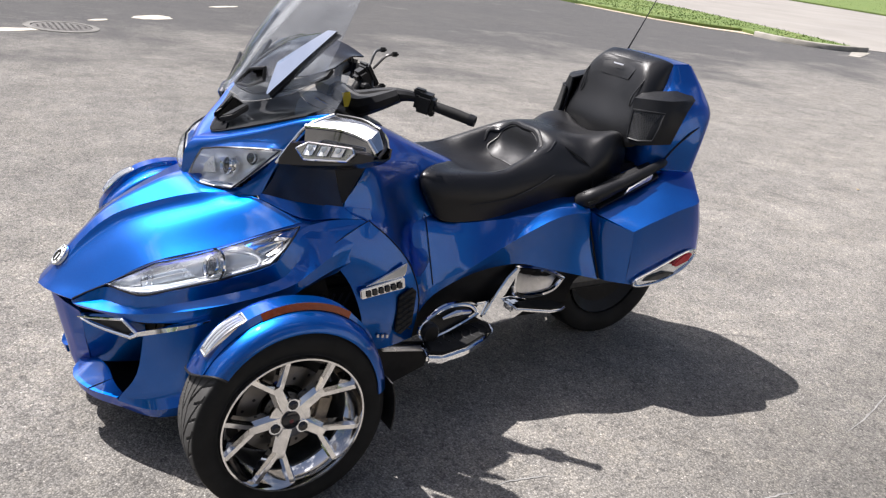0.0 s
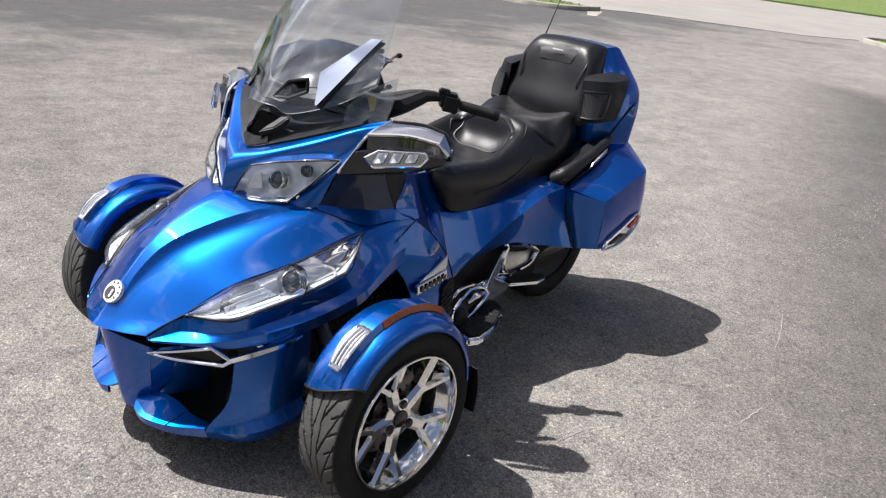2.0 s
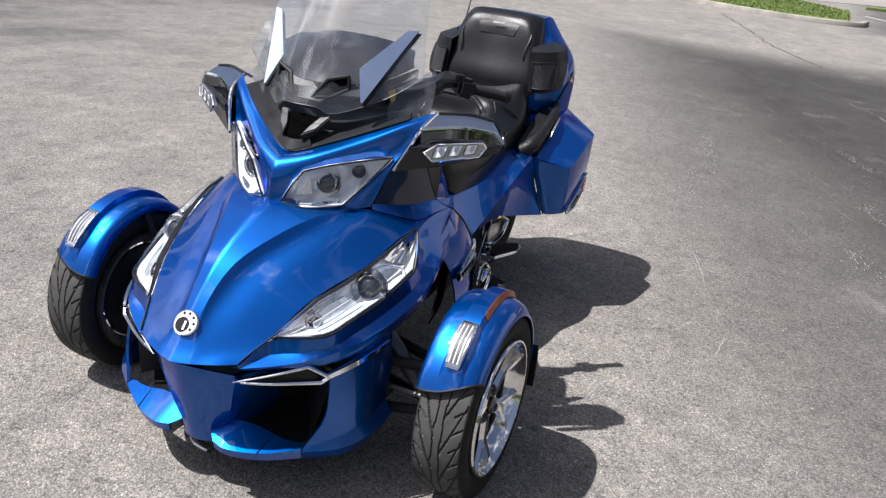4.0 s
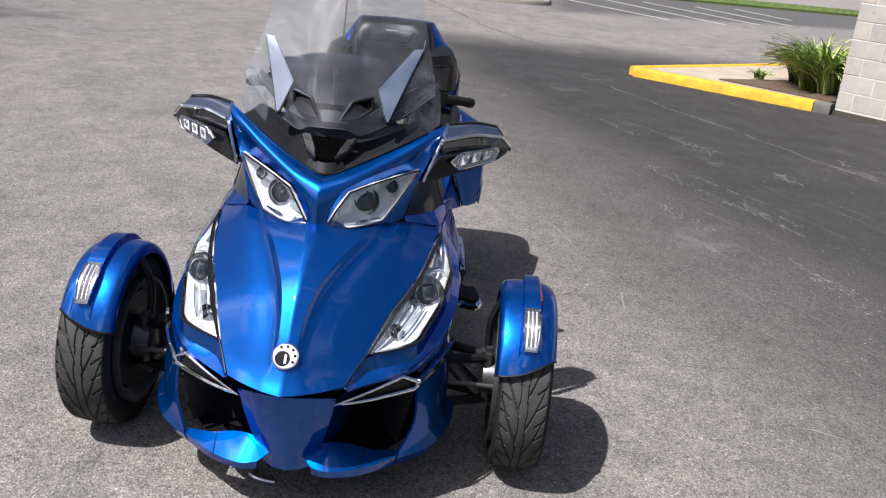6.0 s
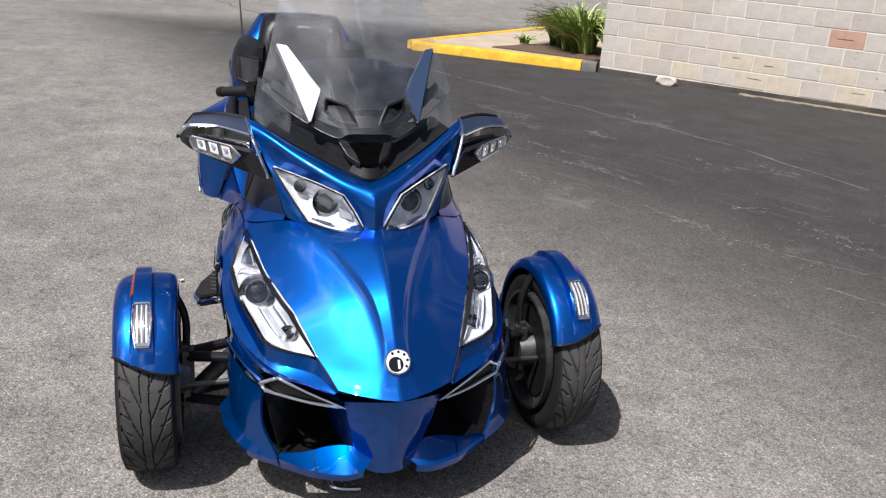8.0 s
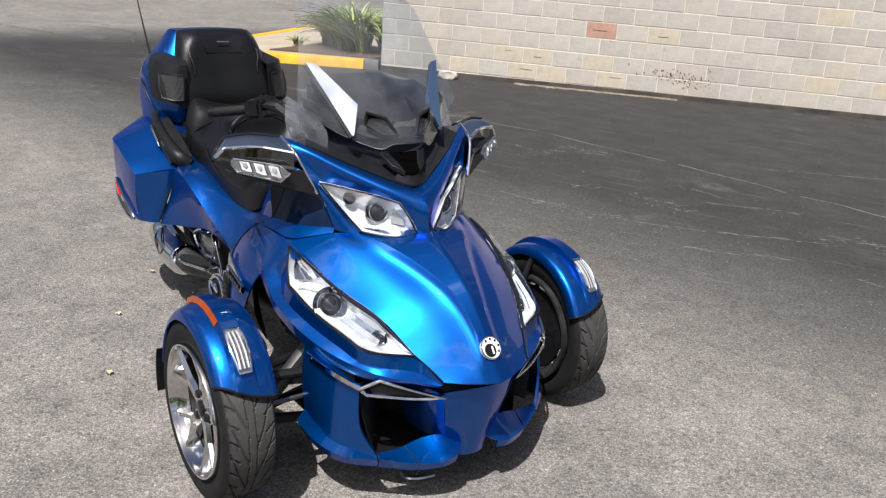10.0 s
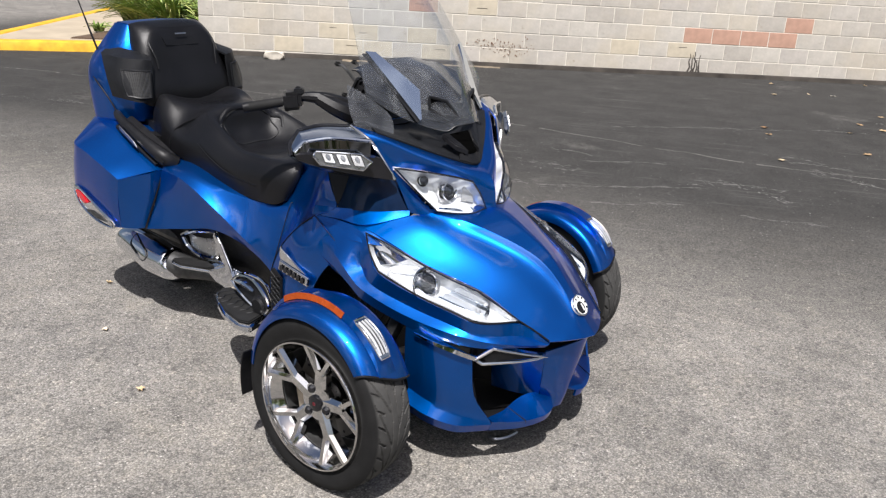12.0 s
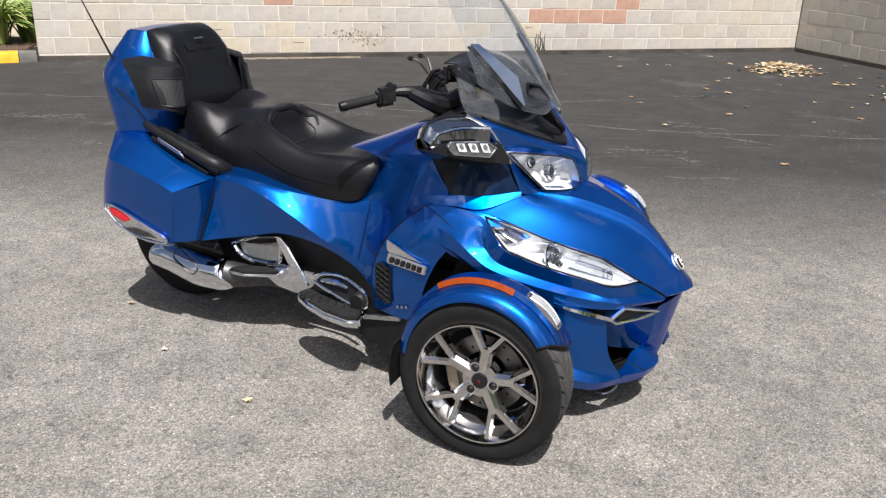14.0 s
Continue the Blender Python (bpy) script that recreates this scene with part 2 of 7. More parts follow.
def sheet(rows, s=1, nu=5, nv=5, cu=(), cv=(), whole=False, thick=0.005, inside=(-0.4, 0, 0.4)):
    g = dense(rows, s, nu, nv, cu, cv, whole)
    i, j = len(g) // 2, len(g[0]) // 2
    n = (g[i + 1][j] - g[i - 1][j]).cross(g[i][j + 1] - g[i][j - 1])
    return grid_bm(g, thick, 1 if n.dot(g[i][j] - V(inside, s)) > 0 else -1)


def prism(pts, vec, s=1, bev=0.0, seg=2):
    """A polygon of corners drawn out along vec, with bevelled edges."""
    bm = bmesh.new()
    v = Vector((vec[0], vec[1] * s, vec[2]))
    a = [bm.verts.new(V(p, s)) for p in pts]
    b = [bm.verts.new(V(p, s) + v) for p in pts]
    k = len(a)
    bm.faces.new(a)
    bm.faces.new(b[::-1])
    for i in range(k):
        bm.faces.new((a[i], b[i], b[(i + 1) % k], a[(i + 1) % k]))
    bmesh.ops.recalc_face_normals(bm, faces=bm.faces[:])
    if bev:
        bmesh.ops.bevel(bm, geom=bm.edges[:], offset=bev, segments=seg, affect="EDGES", clamp_overlap=True)
    return bm


def tube(pts, rad, sides=10, n=6, closed=False, creases=(), s=1):
    """A round bar along a curve; rad: one radius, or one for each point."""
    p = [V(q, s) for q in pts]
    r = [rad] * len(p) if isinstance(rad, (int, float)) else list(rad)
    if closed:
        p, r = p + [p[0]], r + [r[0]]
    path = spline(p, n, creases)
    rr = [r[min(i // n, len(r) - 1)] + (r[min(i // n + 1, len(r) - 1)] - r[min(i // n, len(r) - 1)]) * ((i % n) / n) for i in range(len(path))]
    bm = bmesh.new()
    rings = []
    up = Vector((0.13, 0.21, 0.97))
    m = len(path)
    for i, q in enumerate(path):
        d = (path[min(i + 1, m - 1)] - path[max(i - 1, 0)]).normalized()
        if closed and i in (0, m - 1):
            d = (path[1] - path[m - 2]).normalized()
        a = (up - d * up.dot(d)).normalized()
        up = a
        b = d.cross(a)
        rings.append([bm.verts.new(q + (a * math.cos(t) + b * math.sin(t)) * rr[i]) for t in (2 * math.pi * k / sides for k in range(sides))])
    for u, v in zip(rings, rings[1:]):
        for k in range(sides):
            bm.faces.new((u[k], u[(k + 1) % sides], v[(k + 1) % sides], v[k]))
    if not closed:
        bm.faces.new(rings[0][::-1])
        bm.faces.new(rings[-1])
    return bm


def lathe(prof, segs=48, mat=None, closed=False):
    """A turned shape about the y axis from (y, radius) pairs; mat places it."""
    bm = bmesh.new()
    rings = []
    for y, r in prof:
        if r < 1e-6:
            rings.append([bm.verts.new((0, y, 0))])
        else:
            rings.append([bm.verts.new((r * math.cos(t), y, r * math.sin(t))) for t in (2 * math.pi * k / segs for k in range(segs))])
    pairs = list(zip(rings, rings[1:])) + ([(rings[-1], rings[0])] if closed else [])
    for u, v in pairs:
        for k in range(segs):
            k2 = (k + 1) % segs
            if len(u) == 1 and len(v) > 1:
                bm.faces.new((u[0], v[k], v[k2]))
            elif len(v) == 1 and len(u) > 1:
                bm.faces.new((u[k], v[0], u[k2]))
            elif len(u) > 1:
                bm.faces.new((u[k], u[k2], v[k2], v[k]))
    if mat is not None:
        bm.transform(mat)
    return bm


def rbox(c, size, bev=0.004, rot=(0, 0, 0), s=1, seg=2):
    bm = bmesh.new()
    bmesh.ops.create_cube(bm, size=1)
    bmesh.ops.scale(bm, verts=bm.verts[:], vec=size)
    if bev:
        bmesh.ops.bevel(bm, geom=bm.edges[:], offset=bev, segments=seg, affect="EDGES", clamp_overlap=True)
    bm.transform(Matrix.LocRotScale(c, Euler([radians(a) for a in rot]), None))
    if s < 0:
        bm.transform(Matrix.Diagonal((1, -1, 1, 1)))
    return bm


def join(*bms):
    out = bms[0]
    for b in bms[1:]:
        me = bpy.data.meshes.new("tmp")
        b.to_mesh(me)
        b.free()
        out.from_mesh(me)
        bpy.data.meshes.remove(me)
    return out


def thing(name, label, category, at=(0, 0, 0), group="", kind=""):
    ob = new(name)
    ob.location = at
    ob.empty_display_size = 0.2
    return tagged(ob, label, category, group, kind)


# ---- ground ----
def asphalt():
    m, n, l, b = material("worn_asphalt")
    geo = n.new("ShaderNodeNewGeometry")
    sep = n.new("ShaderNodeSeparateXYZ")
    l.new(geo.outputs["Position"], sep.inputs[0])

    def math_node(op, a, c, d=None):
        k = n.new("ShaderNodeMath")
        k.operation = op
        for i, v in enumerate((a, c) if d is None else (a, c, d)):
            if isinstance(v, (int, float)):
                k.inputs[i].default_value = v
            else:
                l.new(v, k.inputs[i])
        return k.outputs[0]

    x, y = sep.outputs[0], sep.outputs[1]
    blot = noise_node(n, l, 0.55, 6, 0.6)
    fine_blot = noise_node(n, l, 2.6, 6, 0.6)
    edge = math_node("MULTIPLY_ADD", x, 0.31, 2.40)
    d1 = math_node("SUBTRACT", y, edge)
    d1 = math_node("MINIMUM", d1, math_node("ADD", x, 11.8))
    wob = math_node("MULTIPLY_ADD", blot, 2.0, -1.0)
    wob2 = math_node("MULTIPLY_ADD", fine_blot, 1.2, -0.6)
    d1 = math_node("ADD", math_node("ADD", d1, wob), wob2)
    sealed = ramp(n, l, math_node("MULTIPLY_ADD", d1, 0.28, 0.5), [(0.15, (0, 0, 0)), (0.45, (0.62,) * 3), (0.80, (1, 1, 1))])
    d2 = math_node("ADD", math_node("MULTIPLY_ADD", y, -0.2, -1.0), math_node("MULTIPLY_ADD", blot, 3.0, -1.5))
    far_dark = ramp(n, l, d2, [(0.1, (0, 0, 0)), (0.75, (0.78,) * 3)])
    # darker bays under the parking lines, far off
    d3 = math_node("MINIMUM", math_node("MULTIPLY_ADD", math_node("MULTIPLY_ADD", y, 0.45, x), -0.4, -7.2), math_node("MULTIPLY_ADD", y, 0.5, -0.7))
    bays = ramp(n, l, math_node("ADD", d3, math_node("MULTIPLY_ADD", blot, 0.8, -0.4)), [(0.1, (0, 0, 0)), (0.6, (0.75,) * 3)])
    # stones in the binder
    vor = n.new("ShaderNodeTexVoronoi")
    vor.inputs["Scale"].default_value = 175
    tc = n.new("ShaderNodeTexCoord")
    l.new(tc.outputs["Object"], vor.inputs["Vector"])
    stones = ramp(n, l, vor.outputs["Color"], [(0.10, (0.138, 0.133, 0.126)), (0.40, (0.212, 0.204, 0.191)), (0.70, (0.275, 0.265, 0.247)), (0.90, (0.36, 0.346, 0.324)), (0.985, (0.55, 0.53, 0.50))])
    pit = ramp(n, l, vor.outputs["Distance"], [(0.35, (1, 1, 1)), (0.8, (0.5, 0.5, 0.5))])
    old = mix(n, l, "MULTIPLY", 0.75, stones, pit)
    # coarser chips and dark pits between the stones
    chip = n.new("ShaderNodeTexVoronoi")
    chip.inputs["Scale"].default_value = 62
    l.new(tc.outputs["Object"], chip.inputs["Vector"])
    old = mix(n, l, "MULTIPLY", 1.0, old, ramp(n, l, chip.outputs["Color"], [(0.10, (0.70, 0.70, 0.70)), (0.24, (1.0,) * 3), (0.80, (1.05, 1.04, 1.02)), (0.92, (1.32, 1.29, 1.24))]))
    old = mix(n, l, "MULTIPLY", 1.0, old, ramp(n, l, blot, [(0.25, (0.80, 0.80, 0.81)), (0.7, (1.10, 1.08, 1.05))]))
    old = mix(n, l, "MULTIPLY", 1.0, old, ramp(n, l, fine_blot, [(0.3, (0.78,) * 3), (0.7, (1.12,) * 3)]))
    # faint hand-sized patches of wear
    old = mix(n, l, "MULTIPLY", 1.0, old, ramp(n, l, noise_node(n, l, 7.5, 4, 0.6), [(0.32, (0.84, 0.84, 0.845)), (0.5, (1.0,) * 3), (0.68, (1.13, 1.12, 1.09))]))
    dark = ramp(n, l, vor.outputs["Color"], [(0.2, (0.026, 0.0255, 0.025)), (0.85, (0.054, 0.053, 0.050)), (0.965, (0.075, 0.073, 0.07)), (0.985, (0.34, 0.33, 0.31))])
    dark = mix(n, l, "MULTIPLY", 1.0, dark, ramp(n, l, fine_blot, [(0.3, (0.8,) * 3), (0.75, (1.25,) * 3)]))
    # scraped, dusty streaks in the sealed part
    mp = n.new("ShaderNodeMapping")
    mp.inputs["Scale"].default_value = (0.55, 10.0, 1)
    turn = n.new("ShaderNodeMapping")
    turn.inputs["Rotation"].default_value = (0, 0, radians(-27))
    l.new(tc.outputs["Object"], turn.inputs[0])
    l.new(turn.outputs[0], mp.inputs[0])
    st = n.new("ShaderNodeTexNoise")
    st.inputs["Scale"].default_value = 1.9
    st.inputs["Detail"].default_value = 9
    st.inputs["Roughness"].default_value = 0.72
    l.new(mp.outputs[0], st.inputs["Vector"])
    streak = ramp(n, l, st.outputs["Fac"], [(0.57, (0, 0, 0)), (0.66, (0.20,) * 3), (0.76, (0.7,) * 3)])
    dark = mix(n, l, "MIX", streak, dark, (0.21, 0.205, 0.195))
    both = mix(n, l, "MIX", sealed, old, dark)
    both = mix(n, l, "MIX", far_dark, both, (0.06, 0.06, 0.063))
    both = mix(n, l, "MIX", bays, both, (0.06, 0.06, 0.06))
    # pale dusty stains
    dust = ramp(n, l, noise_node(n, l, 0.9, 7, 0.68), [(0.60, (0, 0, 0)), (0.78, (0.30,) * 3)])
    both = mix(n, l, "MIX", dust, both, (0.36, 0.345, 0.32))
    l.new(both, b.inputs["Base Color"])
    b.inputs["Roughness"].default_value = 0.95
    b.inputs["Diffuse Roughness"].default_value = 0.45
    b.inputs["Specular IOR Level"].default_value = 0.2
    h = math_node("ADD", math_node("MULTIPLY", vor.outputs["Distance"], -1.0), math_node("MULTIPLY", fine_blot, 0.12))
    bump(n, l, b, h, 0.65, 0.005)
    return m


ASPHALT = asphalt()
CONCRETE = simple("old_concrete", (0.34, 0.325, 0.295), 0.85, 0, 0.14, 1.6, 0.4, 90)
STREET = simple("pale_street_concrete", (0.215, 0.20, 0.18), 0.85, 0, 0.12, 0.5, 0.3, 60)
SLAB = simple("sandy_concrete", (0.38, 0.32, 0.235), 0.85, 0, 0.12, 3.0, 0.4, 90)
# kerb concrete: one darker, blotchy tone over top and faces alike
DULLCONCRETE = simple("dull_concrete", (0.24, 0.225, 0.195), 0.9, 0, 0.3, 2.2, 0.4, 70)
YELLOW = simple("yellow_kerb_paint", (0.62, 0.35, 0.018), 0.8, 0, 0.22, 7.0, 0.5, 90)
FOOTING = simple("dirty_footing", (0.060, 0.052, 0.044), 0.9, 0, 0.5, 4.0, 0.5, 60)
MORTAR = simple("pale_mortar", (0.63, 0.595, 0.52), 0.9, 0, 0.12, 12, 0.4, 160)
SOIL = simple("mulch_soil", (0.10, 0.065, 0.04), 0.95, 0, 0.4, 40, 0.8, 60)
LINE = simple("worn_white_line_paint", (0.36, 0.36, 0.35), 0.7, 0, 0.3, 9)
CEMENT = simple("dried_cement", (0.42, 0.385, 0.32), 0.92, 0, 0.25, 6, 0.4, 90)
SCUFF = simple("scraped_asphalt", (0.22, 0.215, 0.205), 0.9, 0, 0.3, 20)
PALE = simple("pale_dust", (0.36, 0.345, 0.32), 0.9, 0, 0.25, 14)
HYDRANT = simple("red_hydrant_paint", (0.28, 0.012, 0.018), 0.45, 0, 0.2, 12)
COLLAR = simple("weathered_collar", (0.125, 0.12, 0.11), 0.9, 0, 0.3, 5, 0.4, 90)
IRON = simple("cast_iron", (0.085, 0.08, 0.076), 0.92, 0.0, 0.3, 40, 0.5, 120)


def block_material():
    m, n, l, b = material("concrete_block")
    oi = n.new("ShaderNodeObjectInfo")
    tone = ramp(n, l, oi.outputs["Random"], [(0.0, (0.42, 0.39, 0.345)), (0.3, (0.47, 0.440, 0.390)), (0.55, (0.50, 0.47, 0.415)), (0.8, (0.45, 0.42, 0.380)), (1.0, (0.51, 0.465, 0.39))])
    c = mix(n, l, "MULTIPLY", 1.0, tone, ramp(n, l, noise_node(n, l, 7, 6, 0.65, "Object"), [(0.3, (0.84,) * 3), (0.72, (1.1,) * 3)]))
    # weathering that runs across the courses: buff patches, grey rain marks and small chips
    geo = n.new("ShaderNodeNewGeometry")

    def over(scale, detail, stretch):
        mp = n.new("ShaderNodeMapping")
        mp.inputs["Scale"].default_value = stretch
        tx = n.new("ShaderNodeTexNoise")
        tx.inputs["Scale"].default_value, tx.inputs["Detail"].default_value, tx.inputs["Roughness"].default_value = scale, detail, 0.65
        l.new(geo.outputs["Position"], mp.inputs[0])
        l.new(mp.outputs[0], tx.inputs["Vector"])
        return tx.outputs["Fac"]

    c = mix(n, l, "MIX", ramp(n, l, over(0.9, 6, (1, 1, 1)), [(0.48, (0, 0, 0)), (0.72, (0.5,) * 3)]), c, (0.50, 0.43, 0.31))
    c = mix(n, l, "MIX", ramp(n, l, over(1.7, 7, (1, 1, 0.6)), [(0.56, (0, 0, 0)), (0.76, (0.4,) * 3)]), c, (0.29, 0.265, 0.235))
    c = mix(n, l, "MIX", ramp(n, l, over(9, 6, (1, 1, 2.2)), [(0.62, (0, 0, 0)), (0.72, (0.45,) * 3)]), c, (0.22, 0.18, 0.13))
    l.new(c, b.inputs["Base Color"])
    b.inputs["Roughness"].default_value = 0.9
    bump(n, l, b, noise_node(n, l, 150, 4, 0.6), 0.5, 0.003)
    return m


BLOCK = block_material()
PALEBLOCK = simple("whitish_block", (0.50, 0.46, 0.39), 0.9, 0, 0.2, 9, 0.6, 70)
BLOCKRED = simple("reddish_block", (0.44, 0.27, 0.20), 0.9, 0, 0.12, 9, 0.5, 150)
BLOCKTAN = simple("tan_block", (0.50, 0.445, 0.345), 0.9, 0, 0.10, 9, 0.5, 150)


def flat(pts, z, drop):
    return prism([(x, y, z) for x, y in pts], (0, 0, -drop))


bm = bmesh.new()
bmesh.ops.create_grid(bm, x_segments=8, y_segments=8, size=400)
ground = part("ground", bm, ASPHALT, None)
tagged(ground, "worn grey asphalt parking lot with a darker sealed strip", "ground", kind="structure")


def structure(name, bm, mat, label, category, sharp=30):
    return tagged(part(name, bm, mat, None, sharp=sharp), label, category, kind="structure")


structure("road", flat([(-19.0, -70), (-20.7, -18.5), (-19.4, -12.2), (-19.0, -10.9), (-20.6, -10.0), (-23, -6), (-26, -4.6), (-29, -2.5), (-34.8, 5), (-36.5, 13), (-40, 60), (-58, 60), (-52, 9), (-47, -2.4), (-44, -16), (-46, -70)], 0.012, 0.1), STREET,
          "pale concrete street beyond the parking lot", "road")


def grass_patch(name, outline, seed, blades, label):
    rnd = random.Random(seed)
    base = prism([(x, y, 0.10) for x, y in outline], (0, 0, -0.12), 1, 0.02, 1)
    xs = [p[0] for p in outline]
    ys = [p[1] for p in outline]

    def inside(x, y):
        hit = False
        for (x1, y1), (x2, y2) in zip(outline, outline[1:] + outline[:1]):
            if (y1 > y) != (y2 > y) and x < (x2 - x1) * (y - y1) / (y2 - y1) + x1:
                hit = not hit
        return hit

    verts, faces = [], []
    while len(faces) < blades:
        x, y = rnd.uniform(min(xs), max(xs)), rnd.uniform(min(ys), max(ys))
        if not inside(x, y):
            continue
        a, h, w = rnd.uniform(0, 6.28), rnd.uniform(0.015, 0.05), rnd.uniform(0.010, 0.022)
        k = len(verts)
        verts += [(x - w * math.cos(a), y - w * math.sin(a), 0.095), (x + w * math.cos(a), y + w * math.sin(a), 0.095), (x + rnd.uniform(-0.05, 0.05), y + rnd.uniform(-0.05, 0.05), 0.1 + h)]
        faces.append((k, k + 1, k + 2))
    me = bpy.data.meshes.new("blades")
    me.from_pydata(verts, [], faces)
    base.from_mesh(me)
    bpy.data.meshes.remove(me)
    ob = part(name, base, GRASS, None)
    return tagged(ob, label, "grass", kind="stuff")


def grass_material():
    m, n, l, b = material("lawn_grass")
    c = ramp(n, l, noise_node(n, l, 1.3, 6, 0.65), [(0.25, (0.065, 0.105, 0.018)), (0.55, (0.105, 0.155, 0.026)), (0.8, (0.19, 0.19, 0.065))])
    c = mix(n, l, "MULTIPLY", 1.0, c, ramp(n, l, noise_node(n, l, 30, 3), [(0.3, (0.65,) * 3), (0.7, (1.15,) * 3)]))
    l.new(c, b.inputs["Base Color"])
    b.inputs["Roughness"].default_value = 0.8
    return m


GRASS = grass_material()
strip = [(-18.7, -10.35), (-17.9, -10.4), (-17.3, -10.95), (-17.25, -12.0), (-17.5, -12.8), (-16.7, -13.2), (-16.0, -14.4), (-15.6, -17.0), (-14.6, -26), (-13, -45), (-18.5, -45), (-20.5, -26), (-20.6, -18.5), (-20.0, -15.3), (-19.3, -12.3)]
grass_patch("grass_verge", strip, 3, 16000, "mown green grass verge beside the street")
isle = [(-24.6, -4.6), (-22.9, -3.1), (-22.2, -2.0), (-21.3, 0.2), (-21.8, 1.7), (-25.8, 1.7), (-29.4, -0.5), (-28.2, -2.8)]
grass_patch("grass_island", isle, 4, 12000, "mown green grass island with a concrete kerb")
far = [(-29.8, 2.2), (-31.0, 8), (-31.6, 13), (-34, 40), (-37, 40), (-35.0, 13), (-33.6, 6)]
grass_patch("grass_verge", far, 5, 5000, "far green grass verge along the street")
beyond = [(-44.6, -16), (-47.6, -2.4), (-52.5, 9), (-58.6, 60), (-95, 60), (-95, -60), (-46.2, -60)]
grass_patch("grass_lawn", beyond, 6, 9000, "wide green lawn across the street")


def kerb_run(name, pts, w, h, mat, label):
    """A kerb along a line, with worn, rounded upper edges."""
    p = [Vector((x, y, 0)) for x, y in pts]
    fine = spline(p, 4)
    bm = bmesh.new()
    prof = [(-w / 2, -0.05), (-w / 2, h * 0.82), (-w * 0.36, h), (w * 0.36, h), (w / 2, h * 0.82), (w / 2, -0.05)]
    rings = []
    for i, q in enumerate(fine):
        d = (fine[min(i + 1, len(fine) - 1)] - fine[max(i - 1, 0)]).normalized()
        s = Vector((-d.y, d.x, 0))
        k = 1 + 0.06 * noise.noise(q * 3)
        rings.append([bm.verts.new(q + s * a * k + Vector((0, 0, z * (k if z > 0 else 1)))) for a, z in prof])
    for u, v in zip(rings, rings[1:]):
        for k in range(len(prof) - 1):
            bm.faces.new((u[k], u[k + 1], v[k + 1], v[k]))
    bm.faces.new(rings[0])
    bm.faces.new(rings[-1][::-1])
    return structure(name, bm, mat, label, "kerb", 50)


kerb_run("kerb", [(-18.95, -10.2), (-17.85, -10.22), (-17.15, -10.85), (-17.1, -12.0)], 0.15, 0.125, DULLCONCRETE, "worn concrete kerb round the grass verge")
kerb_run("kerb", [(-29.6, -2.6), (-26.5, -4.3), (-24.7, -5.0), (-22.7, -3.3), (-22.0, -2.1), (-21.0, 0.2), (-21.3, 1.8), (-22.4, 2.1)], 0.15, 0.12, DULLCONCRETE, "pale concrete kerb round the grass island")
structure("worn_edge", flat([(-17.2, -12.0), (-17.5, -12.8), (-16.7, -13.2), (-16.0, -14.4), (-15.6, -17.0), (-15.35, -17.0), (-15.75, -14.3), (-16.4, -12.9), (-16.9, -12.5)], 0.014, 0.03), SLAB, "bare sandy edge of the grass verge", "dirt")
structure("concrete_apron", flat([(-18.95, -10.05), (-18.2, -10.05), (-17.0, -9.3), (-17.2, -9.15), (-18.4, -9.75)], 0.010, 0.03), DULLCONCRETE, "pale broken concrete at the kerb's end", "pavement")
for (xa, ya), (xb, yb) in [((-26.2, 2.15), (-20.57, 5.13)), ((-27.09, 4.13), (-20.82, 6.61)), ((-27.7, 5.65), (-22.0, 7.89)), ((-27.8, 7.42), (-22.78, 9.02)), ((-28.77, 9.02), (-25.41, 9.85))]:
    across = Vector((ya - yb, xb - xa)).normalized() * 0.055
    structure("parking_line", flat([(xa - across.x, ya - across.y), (xb - across.x, yb - across.y), (xb + across.x, yb + across.y), (xa + across.x, ya + across.y)], 0.006, 0.05), LINE, "worn white painted parking line", "road marking")

# ---- yellow kerb island, planting and block walls ----
TIP, WALL_A, WALL_B = Vector((-9.46, 2.50, 0)), Vector((-7.80, 4.62, 0)), Vector((0.42, 11.80, 0))
BACK = Vector((-12.75, 6.60, 0))
kd = (WALL_A - TIP).normalized()
kerb_run("yellow_kerb", [(TIP + kd * 0.05)[:2], (TIP + kd * 1.0)[:2], (TIP + kd * 1.9)[:2], (WALL_A - kd * 0.22)[:2]], 0.17, 0.122, YELLOW, "yellow painted concrete kerb with scuffed edges")
kb = (BACK - TIP).normalized()
kerb_run("yellow_kerb", [(TIP + kb * 0.02)[:2], (TIP + kb * 2)[:2], BACK[:2]], 0.17, 0.122, YELLOW, "yellow painted concrete kerb with scuffed edges")
kerb_run("kerb", [(WALL_A - kd * 0.21)[:2], (WALL_A - kd * 0.02)[:2]], 0.17, 0.122, COLLAR, "bare weathered concrete kerb end beside the wall")
structure("pavement", flat([TIP[:2], (WALL_A + Vector((-0.15, -0.1, 0)))[:2], (-8.9, 6.2), (-11.2, 8.2), BACK[:2]], 0.108, 0.15), SLAB, "sandy concrete slab inside the yellow kerb", "pavement")
structure("planting_bed", prism([(-9.05, 3.55, 0.126), (-8.0, 4.66, 0.126), (-8.6, 5.5, 0.126), (-9.9, 5.2, 0.126)], (0, 0, -0.04), 1, 0.012), SOIL, "dark mulch bed beside the block wall", "soil")


